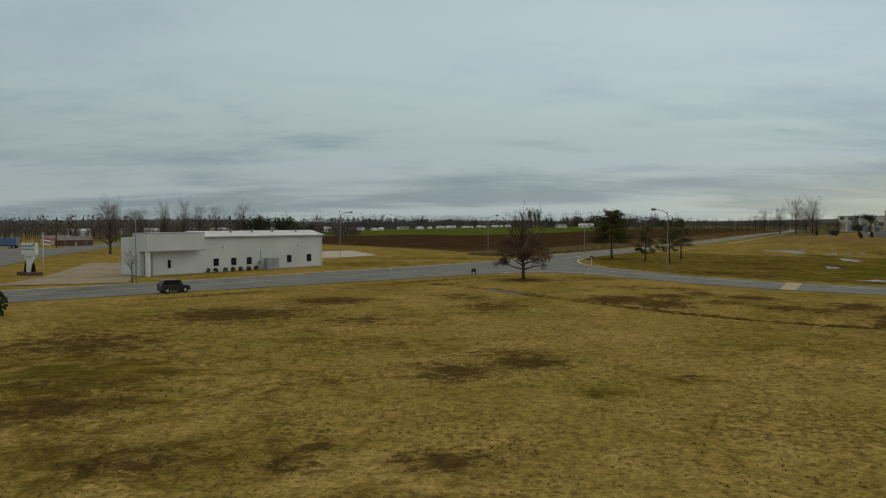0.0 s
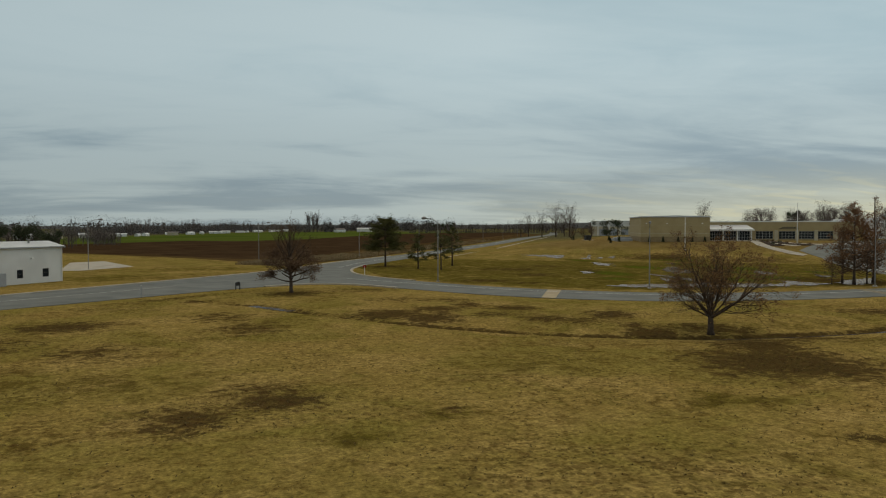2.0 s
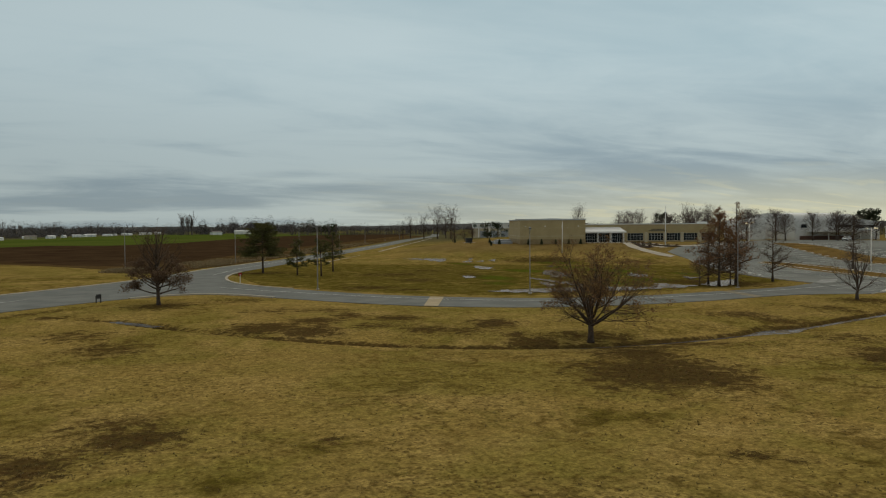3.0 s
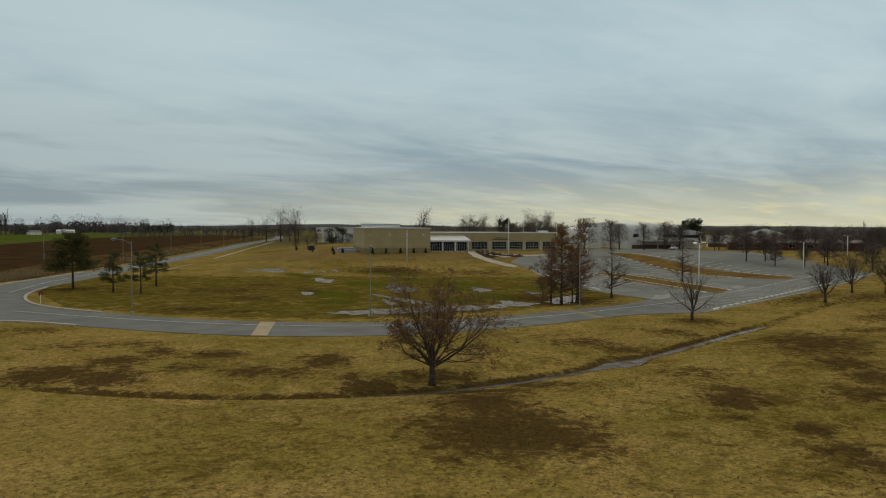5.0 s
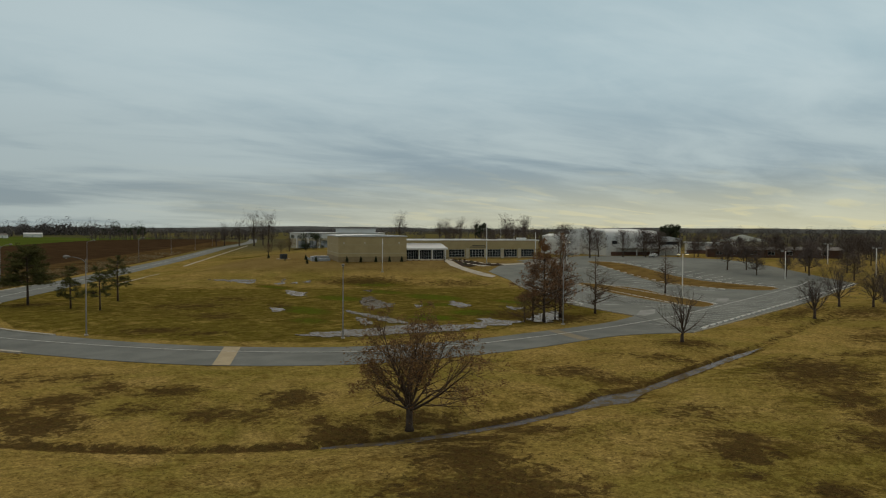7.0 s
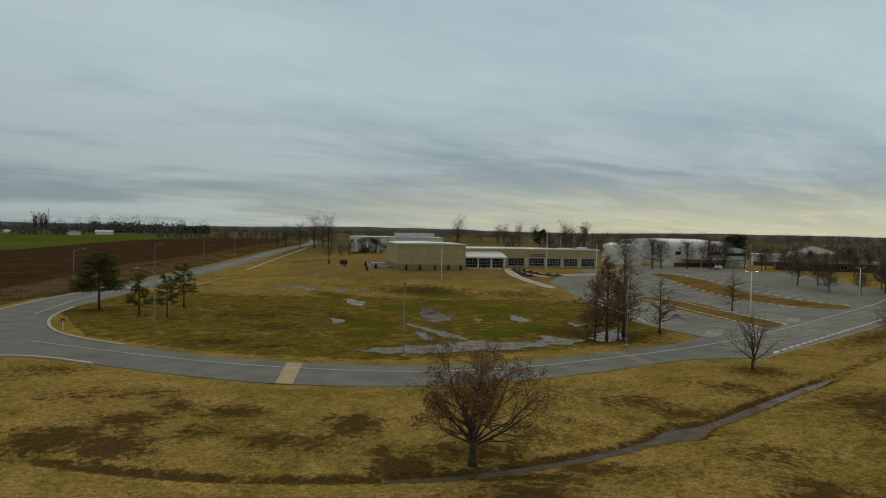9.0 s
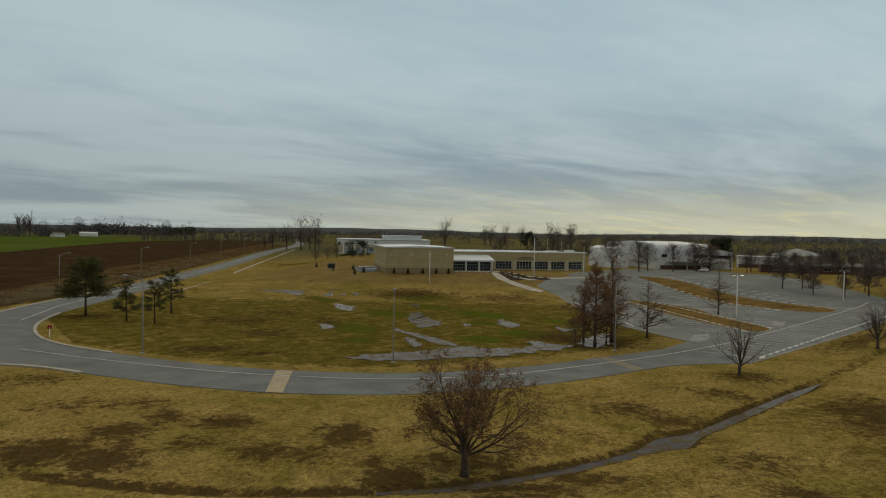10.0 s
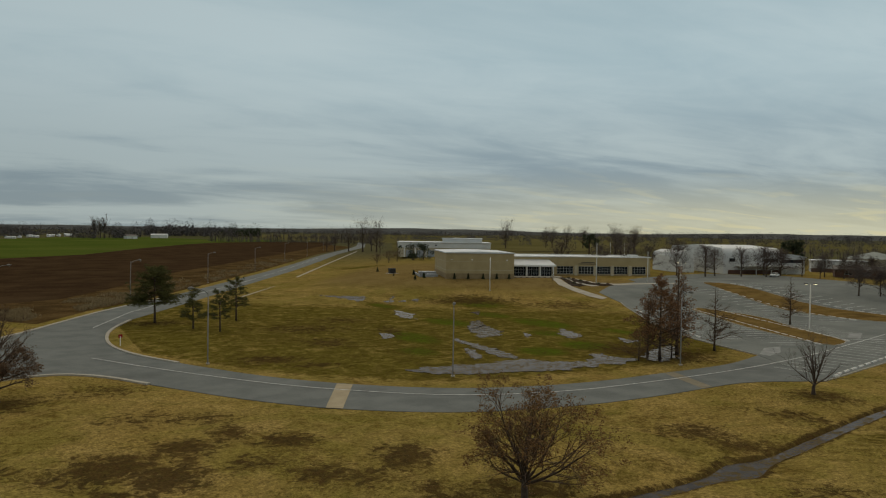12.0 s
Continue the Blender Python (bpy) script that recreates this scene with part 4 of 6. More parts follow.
def pine_tree(m, seed, height, crown, label, bare=0.35, group=""):
    w = Wood(seed)
    r = w.r
    lean = r.uniform(-0.2, 0.2)
    path = [(0, 0, -0.1), (lean * 0.2, 0, height * 0.3), (lean * 0.6, 0.1, height * 0.65), (lean, 0.1, height * 0.97)]
    w.mesh.tube(path, [0.024 * height, 0.018 * height, 0.012 * height, 0.004 * height], 8)
    z = height * bare
    while z < height * 0.98:
        s = (z / height - bare) / (1 - bare)
        dome = crown * (math.sqrt(max(0.0, 1 - s * s)) * 0.92 + 0.1)
        for k in range(r.randint(6, 8) if crown > 4 else r.randint(3, 4)):
            q, reach = r.uniform(0, math.tau), dome * r.uniform(0.55, 1.1)
            out, side = Vector((math.cos(q), math.sin(q), 0)), Vector((-math.sin(q), math.cos(q), 0))
            base, end = Vector((lean * z / height, 0.08, z)), out * reach + Vector((0, 0, (0.02 + 0.5 * s * s) * reach + r.uniform(-0.1, 0.25)))
            w.fine.tube([base, base + end * 0.5 + Vector((0, 0, -0.06)), base + end], [0.05, 0.035, 0.015], 4, cap=False)
            for u in (0.42, 0.55, 0.68, 0.8, 0.9, 1.0):
                for _ in range(1 if reach < 1.6 else 2 if reach < 3 else 3):
                    w.ends.append((base + end * u + side * r.gauss(0, 0.13 * reach + 0.05) + Vector((0, 0, r.gauss(0.08, 0.22))), end))
        z += height * (r.uniform(0.035, 0.05) if crown > 4 else r.uniform(0.06, 0.11))
    needles = Mesh()
    for c, _ in w.ends:
        for _ in range(13):
            d = Vector((r.gauss(0, 1), r.gauss(0, 1), r.gauss(0.3, 0.6))).normalized() * r.uniform(0.22, 0.42)
            b = d.orthogonal().normalized() * 0.05
            s = c + Vector((r.gauss(0, 0.14), r.gauss(0, 0.14), r.gauss(0, 0.05)))
            needles.face(s - b, s + b, s + d)
    t = thing("pine_tree", m, label, "pine tree", group)
    part("trunk", w.mesh, BARK, t, smooth=True, solid=False)
    part("limbwork", w.fine, BARK, t, solid=False)
    part("crown", needles, NEEDLE, t, solid=False)
    return t


def cypress_tree(m, seed, height, crown, label, leaf=0, group=""):
    """A straight, tapering tree with short level branches, with or without its rust-brown needles."""
    w = Wood(seed)
    r = w.r
    w.mesh.tube([(0, 0, -0.1), (0, 0, height * 0.1), (0.05, 0, height * 0.5), (0, 0.05, height)], [0.024 * height, 0.015 * height, 0.009 * height, 0.002 * height], 8)
    z = height * 0.14
    while z < height * 0.97:
        s = z / height
        reach = crown * (1.12 - s) * r.uniform(0.6, 1.1)
        q = r.uniform(0, math.tau)
        w.limb(Vector((0, 0, z)), Vector((math.cos(q), math.sin(q), 0.12 + 0.3 * s)), reach, 0.011 * height * (1.05 - s), 2, 4 if reach > 1 else 3, 0.5, 0.1)
        z += height * r.uniform(0.010, 0.022)
    t = thing("cypress_tree", m, label, "tree", group)
    part("trunk", w.mesh, BARK, t, smooth=True, solid=False)
    part("limbwork", w.fine, TWIG, t, solid=False)
    if leaf:
        part("crown", w.leaves(leaf, 0.11, 0.16), CYPRESS, t, solid=False)
    return t


def bush(m, seed, height, width, mat, label, name="shrub", category="shrub", pointed=0.0, group=""):
    r = random.Random(seed)
    w, leaf = Mesh(), Mesh()
    for _ in range(5):
        q = r.uniform(0, math.tau)
        w.tube([(0, 0, -0.05), (math.cos(q) * width * 0.15, math.sin(q) * width * 0.15, height * 0.4), (math.cos(q) * width * 0.2, math.sin(q) * width * 0.2, height * 0.8)], [0.03, 0.02, 0.01], 4)
    for _ in range(420):
        u, q = r.uniform(0, 1) ** 0.8, r.uniform(0, math.tau)
        wide = width * 0.5 * (math.sqrt(max(0, 1 - (2 * u - 0.8) ** 2 * 0.7)) * (1 - pointed) + (1 - u) * pointed) * math.sqrt(r.uniform(0.35, 1.0)) * (1 + 0.2 * math.sin(3 * q + seed))
        c = Vector((math.cos(q) * wide, math.sin(q) * wide, 0.03 * height + u * height * 0.95))
        a = Vector((r.gauss(0, 1), r.gauss(0, 1), r.gauss(0, 1))).normalized() * height * 0.09
        b = a.orthogonal().normalized() * height * 0.06
        leaf.face(c - a, c + b, c + a, c - b)
    t = thing(name, m, label, category, group)
    part("stems", w, BARK, t, solid=False)
    part("foliage", leaf, mat, t, solid=False)
    return t


spreading_tree("oak_tree", pose(41.9, 63.9, -0.30), 5, 8.7, 6.6, "young spreading oak with clinging rust-brown leaves beside the ditch", trunk=0.25, fork=0.19, limbs=16, toward=-36, leaf=9500, leaf_size=0.08, leaf_mat=RUST_LEAF, lift=0.28)
bare_tree("oak_tree", on(8.4, 112.4, 60), 14, 10.2, 4.0, "upright tree with dull brown leaves on its low branches", "tree", trunk=0.24, stem=0.13, levels=5, limbs=34, leaf=6500, leaf_size=0.11, leaf_mat=DULL_LEAF, low=74, top=0.66, spread=0.42, arm=0.8, kid=(0.34, 0.56), leaf_to=0.62)
pine_tree(on(33.1, 175.5), 3, 10.2, 5.0, "broad dark green pine on the grass by the junction", 0.36)
pine_tree(on(38.2, 164.5), 4, 7.2, 2.3, "thin young pine with sparse branches", 0.25, "young pines")
pine_tree(on(41.7, 158.5), 7, 7.0, 2.5, "young dark pine with a bare lower trunk", 0.33, "young pines")
pine_tree(on(48.2, 173.5), 9, 8.4, 2.7, "slim pine with a bare lower trunk and open crown", 0.36, "young pines")
spreading_tree("bare_tree", on(93.4, 78), 23, 7.8, 5.2, "small bare tree beside the parking lot", trunk=0.21, fork=0.17, limbs=9, twig_mat=DARK_TWIG, lift=0.6, fill=0.7)
for x, y, h, w, seed in ((133.9, 82, 7.2, 4.2, 31), (156.2, 89, 9.0, 5.0, 32), (161, 85, 8.0, 4.4, 33), (152, 77.5, 7.0, 3.4, 34), (173.6, 88.5, 9.2, 4.6, 35)):
    spreading_tree("bare_tree", on(x, y), seed, h, w, "bare grey-brown tree beyond the end of the parking lot", "trees by the parking lot", trunk=0.22, fork=0.2, limbs=11, twig_mat=DARK_TWIG)
cypress_tree(on(94.1, 103.9), 41, 12.8, 4.3, "tall conical tree full of rust-brown needles in a wet hollow", 9000, "cypress clump")
cypress_tree(on(95.6, 108), 42, 9.6, 2.4, "slim tree with thin rust-brown needles in a wet hollow", 900, "cypress clump")
cypress_tree(on(100.0, 106.2), 43, 13.8, 3.6, "tall straight tree with sparse brown needles in a wet hollow", 2600, "cypress clump")
cypress_tree(on(96.9, 104.3), 46, 7.0, 2.6, "lower tree with rust-brown needles in a wet hollow", 900, "cypress clump")
cypress_tree(on(103.4, 109.6), 47, 13.0, 3.0, "tall straight bare tree in a wet hollow", 250, "cypress clump")
cypress_tree(on(90.6, 104.6), 49, 4.6, 3.2, "low bare bushy tree at the edge of a wet hollow", 0, "cypress clump")
cypress_tree(on(109, 106.9), 44, 10.4, 3.4, "slender bare tree on the point of grass by the parking lot", 0)
cypress_tree(on(152.3, 125.5), 45, 10.4, 2.8, "slender bare tree on a parking lot island", 0)


# ---- buildings ----
def window(parent, x0, x1, z0, z1, y, cols, rows, frame_mat, name="window", deep=0.12, bar=0.07):
    """A glazed opening: a frame with glazing bars and a pane set back in it."""
    w = Mesh()
    w.box(x0, x1, y - 0.02, y + deep, z0, z0 + bar).box(x0, x1, y - 0.02, y + deep, z1 - bar, z1)
    w.box(x0, x0 + bar, y - 0.02, y + deep, z0 + bar, z1 - bar).box(x1 - bar, x1, y - 0.02, y + deep, z0 + bar, z1 - bar)
    for i in range(1, cols):
        x = x0 + (x1 - x0) * i / cols
        w.box(x - bar / 2, x + bar / 2, y - 0.01, y + deep, z0 + bar, z1 - bar)
    for i in range(1, rows):
        z = z0 + (z1 - z0) * i / rows
        w.box(x0 + bar, x1 - bar, y - 0.005, y + deep, z - bar / 2, z + bar / 2)
    win = part(name, w, frame_mat, parent)
    part("pane", Mesh().box(x0 + bar, x1 - bar, y + deep * 0.45, y + deep * 0.6, z0 + bar, z1 - bar), GLASS, win)
    return win


def wall_with_gaps(x0, x1, y0, y1, z0, z1, gaps):
    """A wall along x, in one piece, with openings (x0, x1, z0, z1) through it."""
    xs = sorted({x0, x1, *(g[0] for g in gaps), *(g[1] for g in gaps)})
    zs = sorted({z0, z1, *(g[2] for g in gaps), *(g[3] for g in gaps)})
    m, known = Mesh(), {}

    def vert(i, y, k):
        if (i, y, k) not in known:
            known[i, y, k] = len(m.v)
            m.v.append((xs[i], y, zs[k]))
        return known[i, y, k]

    def solid(i, k):
        if not (0 <= i < len(xs) - 1 and 0 <= k < len(zs) - 1):
            return False
        x, z = (xs[i] + xs[i + 1]) / 2, (zs[k] + zs[k + 1]) / 2
        return not any(a < x < b and lo < z < hi for a, b, lo, hi in gaps)

    for i in range(len(xs) - 1):
        for k in range(len(zs) - 1):
            if solid(i, k):
                for y in (y0, y1):
                    m.f.append((vert(i, y, k), vert(i + 1, y, k), vert(i + 1, y, k + 1), vert(i, y, k + 1)))
                for di, dk, a, b in ((-1, 0, (i, k), (i, k + 1)), (1, 0, (i + 1, k), (i + 1, k + 1)), (0, -1, (i, k), (i + 1, k)), (0, 1, (i, k + 1), (i + 1, k + 1))):
                    if not solid(i + di, k + dk):
                        m.f.append((vert(a[0], y0, a[1]), vert(b[0], y0, b[1]), vert(b[0], y1, b[1]), vert(a[0], y1, a[1])))
    return m


def school():
    s = thing("school_building", pose(142.5, 214.5, 4.1, 0, 0, -21.7), "low tan school with a tall block, white roofs and dark windows", "school")
    # tall block
    part("hall_wall", Mesh().box(-21, 0, 0, 30, -0.6, 7.6), TAN_WALL, s)
    part("hall_base", Mesh().box(-21.06, 0.06, -0.06, 30.06, -0.6, 1.35).box(-21.1, 0.1, -0.1, 30.1, 1.35, 1.5), TAN_DARK, s, "brown brick base course")
    part("hall_band", Mesh().box(-21.03, 0.03, -0.03, 30.03, 2.45, 2.58).box(-21.03, 0.03, -0.03, 30.03, 5.1, 5.16), CREAM, s)
    part("hall_roof", Mesh().box(-21.25, 0.25, -0.25, 30.25, 7.6, 7.9).extrude([(-21.0, 7.9), (0, 7.9), (-10.5, 8.2)], 0.2, 29.8), WHITE_ROOF, s, "white membrane roof with a metal edge")
    for x in (-19.3, -13, -7.5, -2.3):
        part("wall_lamp", Mesh().box(x - 0.2, x + 0.2, -0.32, 0, 5.55, 5.8, 0.05), WHITE_PAINT, s)
    # wing with windows
    spans = [(19, 24.6), (26.4, 31.7), (32.7, 37.6), (38.7, 43.6), (45.1, 49.9)]
    gaps = [(a, b, 0.5, 3.1) for a, b in spans]
    part("wing_wall", wall_with_gaps(15.5, 51.5, 20, 20.4, -0.6, 6.1, gaps), TAN_WALL, s)
    part("wing_body", Mesh().box(0, 51.5, 21.6, 42, -0.6, 6.1).box(0, 15.5, 20, 21.6, 3.7, 6.1).box(51.1, 51.5, 20.4, 21.6, -0.6, 6.1), TAN_WALL, s)
    part("wing_base", Mesh().box(15.5, 51.6, 19.92, 20.0, -0.6, 0.42), TAN_DARK, s, "brown brick base course")
    part("wing_coping", Mesh().box(-0.1, 51.7, 19.75, 20.45, 6.1, 6.4).box(51.3, 51.7, 20.45, 42.2, 6.1, 6.4).box(-0.1, 51.7, 41.8, 42.2, 6.1, 6.4), WHITE_PAINT, s, "white metal roof edge")
    part("wing_roof", Mesh().box(0, 51.3, 20.45, 41.8, 6.05, 6.2), WHITE_ROOF, s)
    part("rooftop_unit", Mesh().box(46, 49, 25, 27.5, 6.2, 7.0, 0.08), WHITE_PAINT, s)
    for a, b in spans:
        window(s, a, b, 0.5, 3.1, 20.1, 5, 3, FRAME)
    for a, b in zip(spans, spans[1:]):
        x = (a[1] + b[0]) / 2
        part("pier", Mesh().box(x - 0.55, x + 0.55, 19.8, 20.0, -0.6, 3.4, 0.05), CREAM, s)
    # plain bars stand for the lettering over the windows
    m = Mesh()
    for i, (z, w) in enumerate(((4.25, 4.6), (3.75, 6.4))):
        m.box(29.6 - w / 2, 29.6 + w / 2, 19.93, 20.0, z, z + 0.26)
    part("sign_lettering", m, DARK_FRAME, s, "two lines of dark lettering on the wall")
    # glazed entrance under a white metal roof
    for a, b in ((2.6, 6.6), (6.9, 10.9), (11.2, 15.2)):
        window(s, a, b, 0.1, 3.2, 12.6, 5, 3, FRAME, "entrance_glazing")
    part("entrance_wall", Mesh().box(2.5, 15.2, 12.5, 12.9, 3.2, 3.9).box(6.6, 6.9, 12.4, 12.9, -0.6, 3.2).box(10.9, 11.2, 12.4, 12.9, -0.6, 3.2), CREAM, s)
    part("entrance_side", Mesh().box(15.2, 15.6, 12.4, 20, -0.6, 3.9), CREAM, s)
    part("entrance_side", Mesh().box(0.2, 2.5, 12.4, 12.8, -0.6, 3.9), CREAM, s)
    part("entrance_canopy", Mesh().extrude([(11, 3.35), (20.0, 5.0), (20.0, 5.25), (10.9, 3.75)], 1.2, 16.2, "x"), WHITE_ROOF, s, "sloping white metal entrance roof")
    part("canopy_fascia", Mesh().box(1.2, 16.2, 10.8, 11.0, 3.3, 3.8), WHITE_PAINT, s)
    for x in (2.2, 6.7, 11.1, 15.4):
        part("canopy_post", Mesh().box(x - 0.18, x + 0.18, 11.3, 11.66, -0.6, 3.4, 0.03), WHITE_PAINT, s)
    part("plinth", Mesh().box(0.3, 17.4, 6.0, 12.3, -0.9, 0.2), CONCRETE, s, "pale concrete forecourt")
    part("side_equipment", Mesh().box(-27, -22.5, 12, 15, -0.6, 1.3, 0.1).box(-27.5, -22.5, 17, 21, -0.6, 1.0, 0.1).box(-26, -22.6, 7, 9.5, -0.6, 0.8, 0.08), GREY_BOX, s)
    part("side_fence", Mesh().box(-28.5, -24, 4.8, 4.9, -0.6, 0.7).box(-28.5, -28.4, 4.9, 23, -0.6, 0.7), GREY_BOX, s)
    # conical shrubs along the base
    for i, x in enumerate((-18.6, -14.4, -9.8, -5.6, -1.8)):
        m = pose(142.5, 214.5, 4.1, 0, 0, -21.7) @ pose(x, -1.4, -0.25)
        bush(pose(*m.translation), 60 + i, 1.9, 1.0, CEDAR, "dark pointed shrub against the tan school wall", pointed=0.9, group="shrubs along the school")
    for i in range(9):
        m = pose(142.5, 214.5, 4.1, 0, 0, -21.7) @ pose(1.5 + i * 1.9, 5.2, -0.2)
        bush(pose(*m.translation), 80 + i, 0.5, 0.9, DULL_LEAF, "low brown shrub before the school's entrance", group="shrubs before the entrance")

    for i, (x, y) in enumerate(((157.8, 210.4), (155.6, 206.3), (153.2, 201.5), (151.5, 196.8), (151.6, 194), (159.6, 209.6), (158.0, 205.2), (156.3, 199.8), (156.0, 196.4), (157.6, 193), (159.3, 191))):
        bush(on(x, y, 40 * i, 0.12), 120 + i, 0.55, 1.1, CEDAR if i % 2 else DULL_LEAF, "low dark shrub in the planting bed by the walk", group="shrubs in the planting beds")


school()


def white_office():
    """The long white metal building beside the road."""
    at = pose(-48.3, 116.9, 0, 0, 0, 53.4)
    b = thing("office_building", at, "long white metal office building with small dark windows", "building")
    wins = [(2.5, 3.1, 1.0, 2.3), (10.9, 12.0, 0.95, 2.2), (14.4, 15.5, 0.95, 2.2), (17.6, 18.7, 0.95, 2.2), (26.5, 27.6, 0.95, 2.3), (31.2, 32.4, 0.95, 2.3)]
    part("front_wall", wall_with_gaps(0, 35, 0, 0.3, -0.3, 5.8, wins), WHITE, b)
    part("body", Mesh().box(-1.6, 35, 0.9, 6.5, -0.3, 5.8).box(34.7, 35, 0.3, 0.9, -0.3, 5.8).box(0, 0.3, 0.3, 0.9, -0.3, 5.8), WHITE, b)
    part("roof", Mesh().extrude([(-0.35, 5.75), (3.4, 6.55), (6.85, 5.75), (6.85, 5.9), (3.4, 6.75), (-0.35, 5.9)], 8, 35.4, "x"), WHITE_ROOF, b, "grey low-pitched metal roof")
    part("gutter", Mesh().box(8.3, 35.4, -0.42, -0.3, 5.7, 5.88), GREY_BOX, b)
    part("fascia", Mesh().box(-1.8, 8.3, -1.4, 2.6, 3.75, 6.5), WHITE, b, "deep white metal fascia over the entrance")
    part("fascia_trim", Mesh().box(-1.84, 8.34, -1.44, -1.4, 3.7, 3.85).box(-1.86, 8.36, -1.46, 2.6, 6.5, 6.6), GREY_BOX, b)
    part("entrance_post", Mesh().box(-1.7, -1.1, -1.2, -0.6, -0.3, 3.75, 0.04), WHITE_PAINT, b)
    window(b, -1.05, -0.02, 0.0, 3.3, 0.78, 2, 2, FRAME, "entrance_door")
    for x0, x1, z0, z1 in wins:
        window(b, x0, x1, z0, z1, 0.08, 1, 2, DARK_FRAME)
    for x in (13.0, 29.2):
        part("wall_lamp", Mesh().box(x - 0.25, x + 0.25, -0.3, 0, 3.9, 4.2, 0.05), WHITE_PAINT, b)
    for x in (16, 20.5, 25, 30.5):
        part("roof_vent", Mesh().tube([(x, 2.2, 6.2), (x, 2.2, 6.9)], [0.16, 0.16], 10).tube([(x, 2.2, 6.9), (x, 2.2, 7.02)], [0.3, 0.22], 10), STEEL, b)
    part("conduit", Mesh().tube([(20.6, -0.08, 0), (20.6, -0.08, 3.3)], [0.05, 0.05], 6).box(20.0, 20.5, -0.2, 0, 0.9, 1.5), GREY_BOX, b)
    part("downpipe", Mesh().tube([(34.9, -0.12, 0), (34.9, -0.12, 5.7)], [0.07, 0.07], 6), WHITE_PAINT, b)
    e = thing("electrical_cabinet", at @ pose(22.0, -1.2, 0), "grey electrical cabinet beside a white metal wall", "cabinet")
    part("body", Mesh().box(-1.3, 1.3, -0.5, 0.5, 0, 2.0, 0.05), GREY_BOX, e)
    part("door", Mesh().box(-1.25, -0.03, -0.55, -0.5, 0.1, 1.9), GREY_BOX, e)
    part("door", Mesh().box(0.03, 1.25, -0.55, -0.5, 0.1, 1.9), GREY_BOX, e)
    for i, x in enumerate((9.0, 10.4, 12.3, 13.8, 15.3, 17.0, 18.6)):
        bush(at @ pose(x, -1.3, 0, 0, 0, 30 * i), 100 + i, 0.75, 0.8, CEDAR if i % 3 else DULL_LEAF, "low rounded shrub along a white metal wall", group="shrubs along the office")


white_office()


